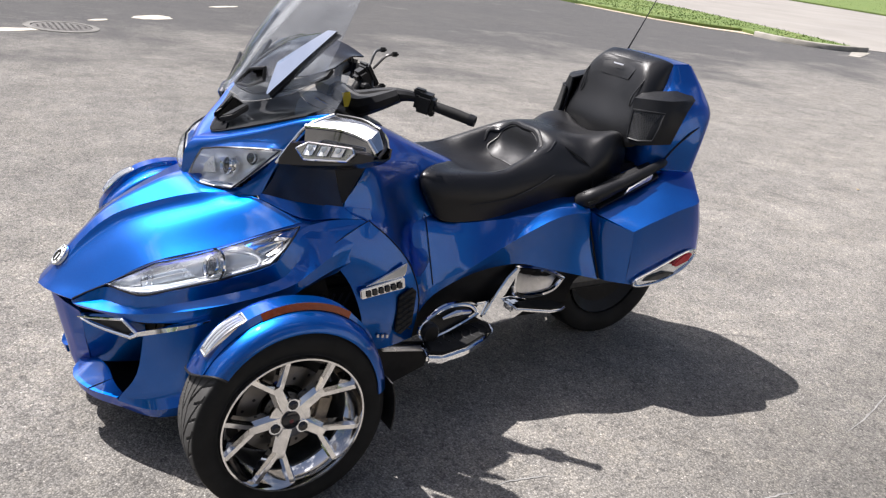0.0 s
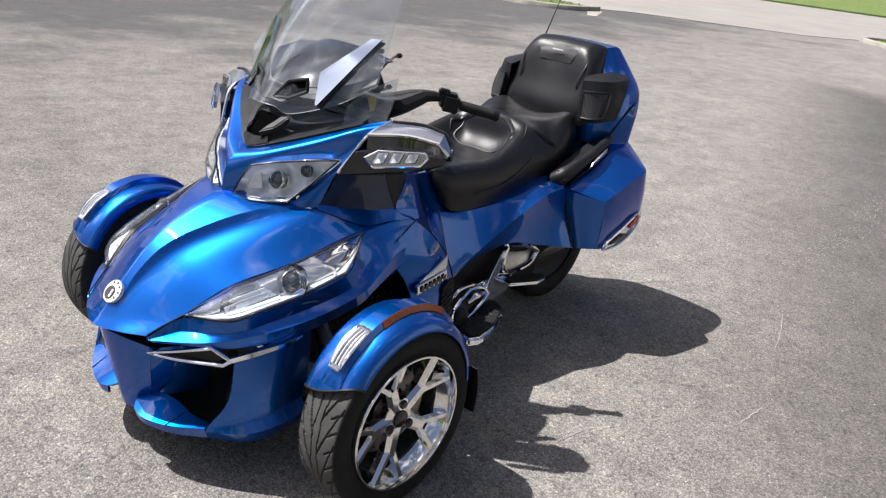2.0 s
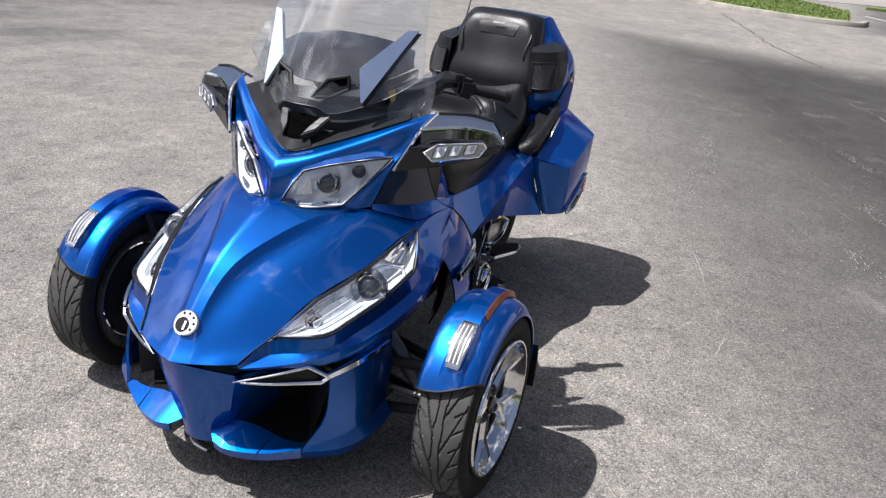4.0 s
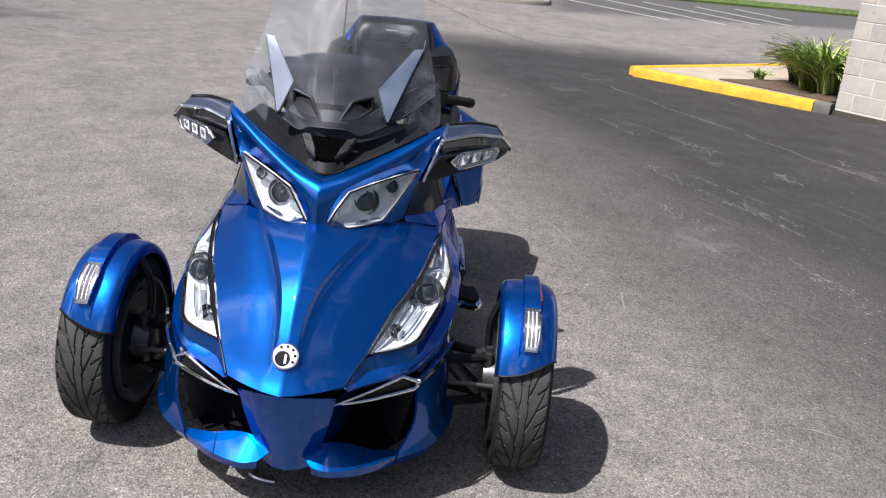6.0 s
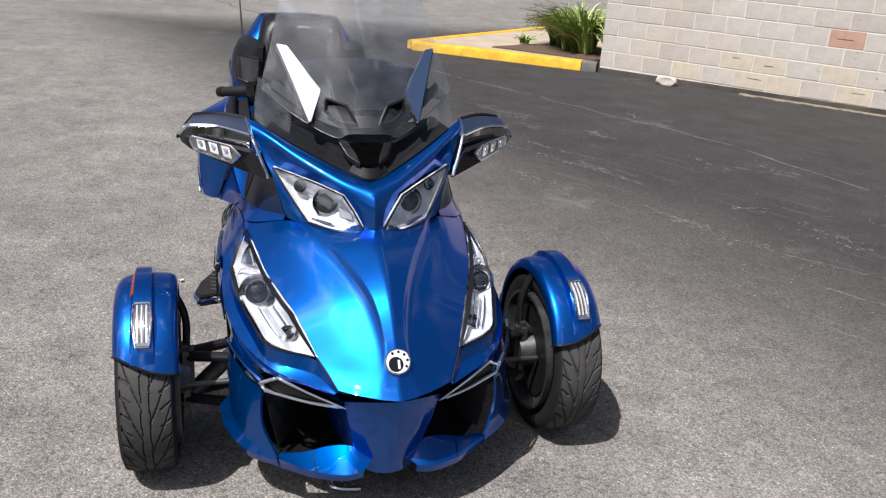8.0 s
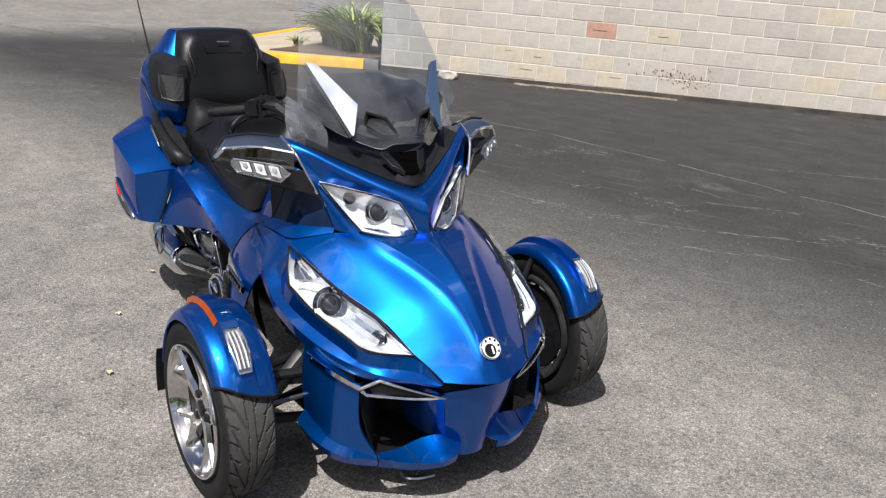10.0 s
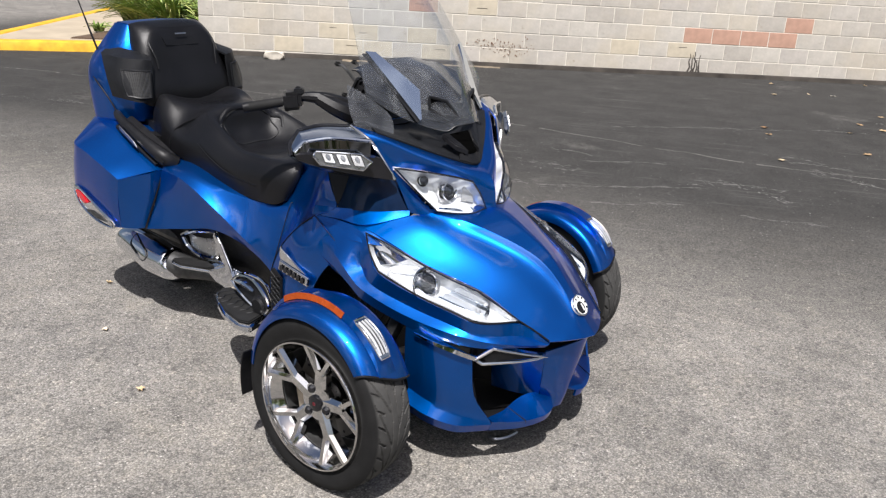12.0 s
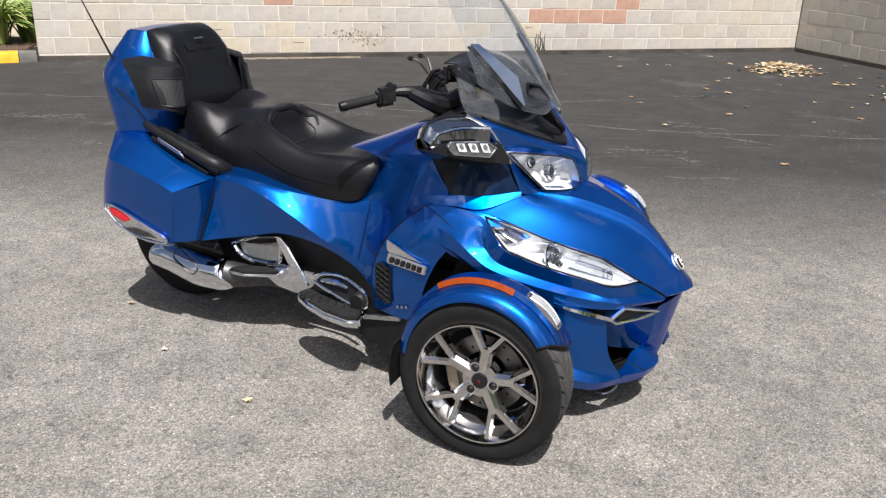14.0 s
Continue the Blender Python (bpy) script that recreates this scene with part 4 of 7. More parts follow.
def scrapes(seed):
    """Dusty broken scrapes on the sealed asphalt: rows of pale flecks, and loose grit over the whole strip."""
    rnd = random.Random(seed)
    runs = [(-6.51, 1.33, -5.45, 1.98), (-5.7, 2.12, -4.91, 2.55), (-4.32, 1.81, -3.46, 2.25), (-3.46, 2.25, -2.99, 2.65), (-5.75, 0.51, -4.72, 0.75),
            (-4.69, 0.71, -3.28, 0.75), (-3.23, 1.78, -2.68, 1.93), (-4.43, 2.92, -4.11, 3.03), (-8.68, 1.81, -8.78, 2.13), (-7.67, 0.16, -7.1, 1.02),
            (-4.46, 2.9, -4.17, 3.06), (-5.24, 3.69, -4.97, 3.74), (-2.1, 2.38, -1.75, 2.51), (-1.69, 2.49, -1.47, 2.71), (-1.91, 3.21, -1.38, 3.27)]
    runs += [(-3.31, 3.82, -2.9, 4.04), (-2.29, 3.0, -2.11, 3.12), (-5.55, 2.25, -5.02, 2.59), (-0.62, 3.6, -0.31, 3.94), (-0.11, 4.84, 0.39, 4.69),
             (-0.28, 7.47, 0.59, 7.58), (-0.45, 3.86, 0.08, 3.72), (0.98, 5.5, 1.35, 5.44), (-0.33, 4.9, 0.14, 5.09)]
    # long thin scratches
    lines = [(-5.46, 2.24, -5.05, 2.56), (-4.08, 2.18, -3.45, 2.55), (-3.43, 2.36, -2.78, 2.56), (-3.5, 3.44, -3.04, 3.5), (-3.22, 3.62, -2.88, 3.97), (-2.36, 2.32, -1.86, 2.52),
             (-2.01, 5.0, -0.72, 6.34), (-0.59, 6.49, -0.13, 6.87), (-0.09, 4.72, 0.69, 4.61), (-0.64, 3.77, -0.02, 3.98), (-1.38, 2.73, -0.48, 3.58), (-0.08, 3.12, 0.45, 3.32)]
    lines += [(-0.92, 2.62, -0.45, 3.03), (-1.94, 3.79, -1.53, 3.82), (-1.51, 3.59, -1.02, 4.02), (-0.42, 5.1, -0.09, 5.12), (-7.17, -0.9, -7.58, -0.58), (-7.58, -1.54, -7.6, -1.28)]
    verts, faces = [], []

    def fleck(x, y, ang, length, width):
        k = len(verts)
        c, q = math.cos(ang), math.sin(ang)
        for u, v in ((-1, 0), (-0.3, -1), (0.5, -0.8), (1, 0.1), (0.4, 1), (-0.5, 0.7)):
            u, v = u * length * rnd.uniform(0.7, 1.2), v * width * rnd.uniform(0.5, 1.3)
            verts.append((x + u * c - v * q, y + u * q + v * c, 0.0022))
        faces.append(tuple(range(k, k + 6)))

    for xa, ya, xb, yb in runs:
        far = math.hypot(xb - xa, yb - ya)
        ang = math.atan2(yb - ya, xb - xa)
        wide = rnd.uniform(0.02, 0.055)
        for _ in range(int(14 + far * 55)):
            t = rnd.random()
            off = rnd.gauss(0, wide) + 0.03 * math.sin(5 * t + xa)
            fleck(xa + (xb - xa) * t - off * math.sin(ang), ya + (yb - ya) * t + off * math.cos(ang), ang + rnd.gauss(0, 0.15), rnd.uniform(0.005, 0.028), rnd.uniform(0.0012, 0.004))
    for xa, ya, xb, yb in lines:
        far = math.hypot(xb - xa, yb - ya)
        ang = math.atan2(yb - ya, xb - xa)
        for k in range(int(far * 70)):
            t = rnd.random()
            off = rnd.gauss(0, 0.010 if k % 4 else 0.03) + 0.02 * math.sin(6 * t + ya)
            fleck(xa + (xb - xa) * t - off * math.sin(ang), ya + (yb - ya) * t + off * math.cos(ang), ang + rnd.gauss(0, 0.08), rnd.uniform(0.010, 0.045), rnd.uniform(0.0008, 0.0022))
    for _ in range(1500):
        x = rnd.uniform(-9, 3.5)
        y = 0.31 * x + 2.2 + abs(rnd.gauss(0, 2.2))
        if (x - 0.42) * 0.753 * -0.87 + (y - 11.8) * 0.657 < -0.6 and y < 0.87 * x + 11.2:
            fleck(x, y, rnd.uniform(0, 6.28), rnd.uniform(0.003, 0.008), rnd.uniform(0.002, 0.005))
    me = bpy.data.meshes.new("asphalt_scrapes")
    me.from_pydata(verts, [], faces)
    me.materials.append(SCUFF)
    return tagged(new("asphalt_scrapes", me), "pale dusty scrapes and grit on the dark asphalt", "scuffs", kind="stuff")


scrapes(61)


def crack(pts, w, seed):
    """A ragged dark crack in the asphalt."""
    fine = spline([Vector((x, y, 0)) for x, y in pts], 12)
    bm = bmesh.new()
    prev = None
    for i, p in enumerate(fine):
        ww = w * (0.35 + 0.9 * abs(noise.noise(p * 5 + Vector((seed, 0, 0)))))
        o = Vector((noise.noise(p * 3.1 + Vector((0, seed, 0))), noise.noise(p * 3.1 + Vector((seed, 9, 0))), 0)) * 0.10
        d = (fine[min(i + 1, len(fine) - 1)] - fine[max(i - 1, 0)]).normalized()
        q = Vector((-d.y, d.x, 0)) * ww
        cur = (bm.verts.new(p + o - q + Vector((0, 0, 0.003))), bm.verts.new(p + o + q + Vector((0, 0, 0.003))))
        if prev:
            bm.faces.new((prev[0], cur[0], cur[1], prev[1]))
        prev = cur
    return structure("pavement_crack", bm, FOOTING, "dark ragged crack in the asphalt", "crack")


crack([(-19.67, -1.13), (-16.84, -0.25), (-14.21, 0.44), (-12.66, 1.06), (-11.21, 1.70), (-10.84, 2.22)], 0.030, 1)
crack([(-10.84, 2.22), (-12.18, 2.57), (-12.68, 2.30), (-13.16, 1.95)], 0.030, 2)

def far_woods():
    rnd = random.Random(77)
    verts, faces = [], []
    for k in range(64):
        a = radians(rnd.uniform(-115, 100))
        d = rnd.uniform(38, 60)
        cx, cy = d * math.cos(a), d * math.sin(a)
        h = rnd.uniform(7, 12)
        n0 = len(verts)
        for z, r in ((0, 0.3), (h * 0.6, 0.12)):
            verts += [(cx + r * math.cos(t), cy + r * math.sin(t), z) for t in (0, 1.57, 3.14, 4.71)]
        faces += [(n0 + i, n0 + (i + 1) % 4, n0 + 4 + (i + 1) % 4, n0 + 4 + i) for i in range(4)]
        for _ in range(260):
            u, v, r = rnd.uniform(0, 6.28), rnd.uniform(-1, 1), rnd.uniform(0.45, 1) ** 0.5
            q = math.sqrt(1 - v * v)
            p = Vector((cx + r * 3.4 * q * math.cos(u), cy + r * 3.4 * q * math.sin(u), h * 0.62 + r * v * h * 0.42))
            e1 = Vector((rnd.uniform(-1, 1), rnd.uniform(-1, 1), rnd.uniform(-1, 1))).normalized() * rnd.uniform(0.3, 0.75)
            e2 = e1.orthogonal().normalized() * rnd.uniform(0.25, 0.6)
            m = len(verts)
            verts += [p + e1, p + e2, p - e1, p - e2]
            faces.append((m, m + 1, m + 2, m + 3))
    me = bpy.data.meshes.new("far_woods")
    me.from_pydata(verts, [], faces)
    me.materials.append(LEAF)
    return tagged(new("far_woods", me), "green trees standing far round the lot", "trees", kind="stuff")


far_woods()


# ---- the three-wheeled motorcycle: nose, cowl, lamps ----
bike = thing("three_wheel_motorcycle", "blue metallic three-wheeled touring motorcycle with chrome trim, parked on asphalt", "motorcycle", (0, 0.003, 0))
SIDES = (1, -1)


def bike_part(name, bm, mat, label="", parent=None, sharp=30):
    return part(name, bm, mat, parent or bike, label, sharp)


HOOD = [
    [(0.535, 0, 0.442), (0.524, 0.044, 0.444), (0.518, 0.060, 0.445), (0.495, 0.110, 0.448), (0.463, 0.160, 0.450)],
    [(0.500, 0, 0.481), (0.491, 0.038, 0.482), (0.484, 0.057, 0.481), (0.456, 0.112, 0.480), (0.425, 0.178, 0.475)],
    [(0.431, 0, 0.572), (0.425, 0.028, 0.571), (0.413, 0.048, 0.560), (0.389, 0.120, 0.546), (0.372, 0.203, 0.510)],
    [(0.338, 0, 0.668), (0.330, 0.046, 0.659), (0.314, 0.072, 0.640), (0.289, 0.150, 0.620), (0.255, 0.250, 0.586)],
    [(0.215, 0, 0.738), (0.202, 0.096, 0.718), (0.183, 0.126, 0.698), (0.148, 0.205, 0.680), (0.085, 0.312, 0.640)],
    [(0.125, 0, 0.772), (0.094, 0.148, 0.752), (0.072, 0.180, 0.737), (0.026, 0.248, 0.723), (-0.050, 0.338, 0.686)],
    [(0.040, 0, 0.788), (-0.004, 0.188, 0.764), (-0.020, 0.208, 0.757), (-0.050, 0.250, 0.755), (-0.148, 0.350, 0.712)],
]
hood = bike_part("hood", sheet(HOOD, 1, 5, 5, (), (0, 1), True, 0.006), PAINT, "blue metallic bonnet with a raised centre")
emblem_m = Matrix.Translation((0.4690, 0, 0.5250)) @ Matrix.Rotation(radians(52), 4, "Y") @ Matrix.Rotation(radians(90), 4, "X")
em = bike_part("emblem", lathe([(-0.006, 0), (-0.006, 0.033), (0.004, 0.033), (0.006, 0.031), (0.006, 0)], 36, emblem_m), WHITE, "round white and black badge")
bike_part("badge_mark", lathe([(0.0062, 0), (0.0072, 0.0205), (0.0078, 0.0195), (0.0078, 0)], 28, emblem_m @ Matrix.Translation((0.007, 0, 0.006))), GLOSSBLACK, "", em)
bike_part("badge_bar", rbox((0.008, 0.0082, -0.002), (0.024, 0.001, 0.006), 0.0), WHITE, "", em).data.transform(emblem_m)
for k in range(5):
    a = radians(150 + 38 * k)
    bike_part("badge_tooth", lathe([(0.006, 0), (0.0072, 0.0042), (0.0075, 0.0038), (0.0075, 0)], 8, emblem_m @ Matrix.Translation((0.0262 * math.cos(a), 0, 0.0262 * math.sin(a)))), GLOSSBLACK, "", em)
bike_part("emblem_ring", tube([tuple(emblem_m @ Vector((0.0335 * math.cos(t), 0.004, 0.0335 * math.sin(t)))) for t in (k * math.pi / 6 for k in range(12))], 0.0026, 6, 3, True), CHROME, "", em)

LENS_UP = [(-0.139, 0.357, 0.700), (-0.040, 0.346, 0.680), (0.085, 0.317, 0.638), (0.180, 0.285, 0.606), (0.255, 0.255, 0.584), (0.285, 0.245, 0.566), (0.378, 0.204, 0.506)]
LENS_LO = [(-0.139, 0.358, 0.699), (-0.088, 0.386, 0.653), (-0.032, 0.408, 0.612), (0.110, 0.390, 0.572), (0.230, 0.358, 0.542), (0.314, 0.323, 0.520), (0.378, 0.205, 0.504)]


def offset(p, d):
    return (p[0] + d[0], p[1] + d[1], p[2] + d[2])


def lamp_rows(up, lo, bulge, k=5):
    """Rows between an upper and a lower edge, bulged outwards along the given way."""
    rows = []
    for i in range(k):
        t = i / (k - 1)
        b = math.sin(math.pi * t)
        row = []
        for j, (a, c) in enumerate(zip(up, lo)):
            e = math.sin(math.pi * (0.12 + 0.76 * j / (len(up) - 1)))
            row.append(tuple(a[q] + (c[q] - a[q]) * t + bulge[q] * b * e for q in range(3)))
        rows.append(row)
    return rows


def projector(parent, c, aim, r, s, depth=0.03, bowl=0.0):
    """A projector lamp: bright ring, dark lens, and a chrome bowl round it where asked for."""
    q = V(aim, s).normalized().to_track_quat("Y", "Z").to_matrix().to_4x4()
    m = Matrix.Translation(V(c, s)) @ q
    p = bike_part("projector", lathe([(-depth, r * 1.15), (0.0, r * 1.24), (0.006, r * 1.16), (0.002, r * 1.02), (-0.006, r * 0.94)], 28, m), CHROME, "bright ringed projector lamp", parent)
    bike_part("projector_lens", lathe([(-0.006, r * 0.95), (0.000, r * 0.8), (0.006, r * 0.45), (0.008, 0)], 24, m), LENSDARK, "", p)
    if bowl:
        bike_part("bowl", lathe([(-depth, r * 1.16), (-depth * 0.7, r * (1 + bowl * 0.6)), (-depth * 0.25, r * (1 + bowl)), (-depth * 0.15, r * (1.06 + bowl)), (-depth * 0.35, r * (1.08 + bowl))], 32, m), RIMCHROME, "chrome bowl", p)
    return p


def lamp_point(up, lo, j, t, d, way):
    """A point of a lamp's face: j along its edges, t from upper to lower edge, d deep along the given way."""
    k = min(int(j), len(up) - 2)
    a = Vector(up[k]).lerp(Vector(up[k + 1]), j - k)
    b = Vector(lo[k]).lerp(Vector(lo[k + 1]), j - k)
    return tuple(a.lerp(b, t) - Vector(way) * d)


LAMP_WAY = (0.55, 0.50, 0.65)
for s in SIDES:
    # lower headlamp
    back = lamp_rows([offset(p, (-0.007, -0.006, -0.006)) for p in LENS_UP], [offset(p, (-0.006, -0.007, 0.003)) for p in LENS_LO], (-0.016, -0.030, -0.030))
    lamp = bike_part("headlamp", sheet(back, s, 4, 4, (), (2, 4), False, 0.004), LAMPCHROME, "large swept headlamp with bright reflector under clear cover")
    projector(lamp, (0.118, 0.343, 0.595), (0.92, 0.20, 0.30), 0.029, s, 0.03, 0.75)
    projector(lamp, (0.285, 0.272, 0.536), (0.85, 0.25, 0.40), 0.013, s, 0.02, 0.9)
    for k, (t0, t1) in enumerate(((0.14, 0.28), (0.32, 0.46), (0.50, 0.66), (0.70, 0.86))):
        louver = [[lamp_point(LENS_UP, LENS_LO, 3.35 + 0.42 * q, t0, 0.006, LAMP_WAY) for q in range(5)], [lamp_point(LENS_UP, LENS_LO, 3.35 + 0.42 * q, t1, 0.024, LAMP_WAY) for q in range(5)]]
        bike_part("reflector_louver", sheet(louver, s, 2, 3, (), (), False, 0.003), SATIN if k % 2 else BRIGHT, "", lamp)
    bike_part("reflector_ring", tube([lamp_point(LENS_UP, LENS_LO, j, t, 0.006, LAMP_WAY) for j, t in ((2.25, 0.06), (1.95, 0.25), (1.85, 0.5), (1.95, 0.75), (2.2, 0.94))], 0.0045, 8, 5, False, (), s), BRIGHT, "", lamp)
    rear = [[lamp_point(LENS_UP, LENS_LO, j, t, d, LAMP_WAY) for j in (0.5, 1.0, 1.6)] for t, d in ((0.10, 0.010), (0.45, 0.030), (0.92, 0.014))]
    bike_part("rear_reflector", sheet(rear, s, 4, 4, (), (), False, 0.003), RIMCHROME, "", lamp)
    band = lamp_rows(LENS_UP, LENS_LO, (0.016, 0.018, 0.020), 14)
    gasket = [[offset(p, (0.0020, 0.0015, 0.0025)) for p in band[0]], [offset(p, (0.0025, 0.002, 0.003)) for p in band[1]]]
    bike_part("gasket", sheet(gasket, s, 2, 5, (), (2, 4), False, 0.002), GLOSSBLACK, "black gasket along the upper edge", lamp)
    cover = bike_part("lens_cover", sheet(lamp_rows(LENS_UP, LENS_LO, (0.016, 0.018, 0.020)), s, 4, 5, (), (2, 4), False, 0.002), LENS, "clear lens cover", lamp)
    cover.visible_shadow = False
    bike_part("bezel", tube([offset(p, (0.001, 0.001, 0.001)) for p in LENS_UP] + [offset(p, (0.0, 0.002, -0.001)) for p in LENS_LO[-2:0:-1]], 0.0030, 6, 5, True, (0, 4, 6, 10), s), BLACK, "black lamp surround", lamp)
    # painted cheek below the lamp, and its undercut flank
    edge = [(-0.352, 0.379, 0.716), (-0.240, 0.366, 0.718)] + [offset(p, (-0.001, 0.004, -0.005)) for p in (LENS_LO[0], LENS_LO[1], LENS_LO[2], LENS_LO[3], LENS_LO[4], LENS_LO[5])] + [(0.381, 0.206, 0.500), (0.466, 0.163, 0.446)]
    crease = [(-0.345, 0.400, 0.665), (-0.265, 0.405, 0.640), (-0.200, 0.420, 0.610), (-0.150, 0.428, 0.580), (-0.080, 0.436, 0.545), (0.060, 0.430, 0.514), (0.200, 0.398, 0.488), (0.325, 0.332, 0.464), (0.400, 0.255, 0.450), (0.463, 0.166, 0.440)]
    under = [(-0.300, 0.412, 0.600), (-0.240, 0.414, 0.580), (-0.185, 0.424, 0.560), (-0.135, 0.428, 0.535), (-0.078, 0.430, 0.506), (0.058, 0.424, 0.478), (0.190, 0.402, 0.455), (0.318, 0.335, 0.440), (0.392, 0.250, 0.436), (0.452, 0.168, 0.430)]
    foot = [(-0.245, 0.404, 0.560), (-0.205, 0.402, 0.545), (-0.160, 0.403, 0.525), (-0.115, 0.405, 0.508), (-0.070, 0.404, 0.486), (0.055, 0.405, 0.466), (0.180, 0.392, 0.446), (0.305, 0.322, 0.430), (0.380, 0.238, 0.428), (0.436, 0.160, 0.424)]
    valley = [(a[0] + (b[0] - a[0]) * 0.5, a[1] + (b[1] - a[1]) * 0.12, a[2] + (b[2] - a[2]) * 0.74) if k > 2 else tuple((Vector(a) + Vector(b)) / 2) for k, (a, b) in enumerate(zip(edge, crease))]
    bike_part("cheek_panel", sheet([edge, valley, crease, under, foot], s, 4, 4, (1, 2, 3), (), False, 0.006, (-0.1, 0.1, 0.45)), PAINT, "blue metallic cheek panel under the headlamp")

for s in SIDES:
    bike_part("panel_seam", tube([(0.376, 0.206, 0.509), (0.425, 0.180, 0.479), (0.464, 0.161, 0.453)], 0.0026, 6, 4, False, (), s), BLACK)

# front bumper
CHIN = [
    [(0.502, 0, 0.420), (0.476, 0.085, 0.412), (0.442, 0.136, 0.398)],
    [(0.500, 0, 0.405), (0.474, 0.083, 0.396), (0.436, 0.132, 0.380)],
    [(0.480, 0, 0.315), (0.458, 0.075, 0.310), (0.425, 0.114, 0.300)],
    [(0.462, 0, 0.238), (0.444, 0.058, 0.236), (0.412, 0.098, 0.232)],
    [(0.452, 0, 0.190), (0.440, 0.036, 0.188), (0.405, 0.072, 0.190)],
    [(0.440, 0, 0.150), (0.430, 0.040, 0.150), (0.395, 0.078, 0.150)],
]
bumper = bike_part("front_bumper", sheet(CHIN, 1, 4, 5, (1,), (1,), True, 0.006), PAINT, "deep blue pointed bumper with open side intakes")
bike_part("undertray", sheet([[(0.40, 0, 0.150), (0.36, 0.20, 0.140), (0.20, 0.36, 0.175)], [(-0.1, 0, 0.135), (-0.1, 0.2, 0.135), (-0.1, 0.36, 0.165)]], 1, 3, 3, (), (), True, 0.006, (0, 0, 0.5)), BLACK, "", bumper)
for s in SIDES:
    fin = [[(0.422, 0.040, 0.200), (0.392, 0.105, 0.222), (0.370, 0.165, 0.214), (0.366, 0.235, 0.200), (0.352, 0.302, 0.196)],
           [(0.456, 0.076, 0.180), (0.462, 0.115, 0.175), (0.452, 0.160, 0.174), (0.425, 0.225, 0.178), (0.374, 0.306, 0.190)],
           [(0.450, 0.078, 0.153), (0.452, 0.115, 0.148), (0.442, 0.160, 0.147), (0.414, 0.222, 0.147), (0.356, 0.300, 0.150)]]
    bike_part("bumper_fin", sheet(fin, s, 3, 4, (1,), (), False, 0.008, (0.3, 0.1, 0.1)), PAINT, "blue splitter fin", bumper)
    bike_part("panel_seam", tube([(0.366, 0.215, 0.203), (0.434, 0.207, 0.178), (0.428, 0.190, 0.147)], 0.0016, 6, 3, False, (1,), s), BLACK, "", bumper)
    bike_part("intake_wall", sheet([[(0.438, 0.134, 0.392), (0.370, 0.165, 0.392), (0.270, 0.185, 0.392)], [(0.424, 0.116, 0.300), (0.350, 0.145, 0.300), (0.260, 0.165, 0.300)], [(0.402, 0.086, 0.205), (0.340, 0.120, 0.205), (0.250, 0.140, 0.205)]], s, 3, 3, (), (), False, 0.004, (0.3, 0, 0.3)), PAINT, "", bumper)
    blade = [[(0.095, 0.415, 0.492), (0.170, 0.410, 0.468), (0.245, 0.380, 0.440), (0.306, 0.346, 0.412)],
             [(0.110, 0.432, 0.360), (0.190, 0.428, 0.340), (0.262, 0.398, 0.310), (0.326, 0.350, 0.285)],
             [(0.128, 0.430, 0.268), (0.210, 0.424, 0.248), (0.290, 0.386, 0.222), (0.366, 0.312, 0.196)],
             [(0.132, 0.458, 0.236), (0.216, 0.446, 0.212), (0.298, 0.398, 0.188), (0.372, 0.310, 0.182)],
             [(0.135, 0.436, 0.190), (0.215, 0.424, 0.170), (0.290, 0.384, 0.154), (0.354, 0.302, 0.150)]]
    bike_part("bumper_blade", sheet(blade, s, 4, 4, (2, 3), (), False, 0.008, (0.0, 0.1, 0.3)), PAINT, "blue outer bumper blade", bumper)
    bike_part("intake_liner", sheet([[(0.425, 0.120, 0.385), (0.24, 0.20, 0.41), (0.290, 0.345, 0.385)], [(0.40, 0.075, 0.22), (0.18, 0.18, 0.22), (0.32, 0.30, 0.20)]], s, 4, 5, (), (), False, 0.004), BLACK, "black intake opening", bumper)
    bike_part("intake_roof", sheet([[(0.445, 0.130, 0.422), (0.38, 0.235, 0.428), (0.305, 0.325, 0.426)], [(0.20, 0.12, 0.415), (0.16, 0.235, 0.42), (0.12, 0.40, 0.44)]], s, 3, 3, (), (), False, 0.004), BLACK, "", bumper)
    bike_part("chrome_trim", tube([(0.446, 0.132, 0.380), (0.405, 0.226, 0.386), (0.338, 0.338, 0.396), (0.322, 0.352, 0.410), (0.354, 0.305, 0.440), (0.400, 0.228, 0.412)], [0.0035, 0.005, 0.0065, 0.0065, 0.006, 0.004], 8, 4, True, (0, 2, 3, 4), s), CHROME, "chrome intake trim", bumper)
    bike_part("chrome_trim", sheet([[(0.326, 0.356, 0.420), (0.270, 0.392, 0.440), (0.200, 0.422, 0.456), (0.145, 0.438, 0.470)], [(0.334, 0.348, 0.402), (0.272, 0.395, 0.427), (0.200, 0.424, 0.447), (0.145, 0.438, 0.467)]], s, 3, 4, (), (), False, 0.008, (0, 0, 0.4)), CHROME, "chrome intake trim", bumper)
    bike_part("trim_mesh", prism([(0.436, 0.140, 0.380), (0.345, 0.318, 0.396), (0.336, 0.328, 0.410), (0.356, 0.296, 0.434), (0.398, 0.226, 0.410)], (-0.012, -0.006, 0), s), BLACK, "", bumper)

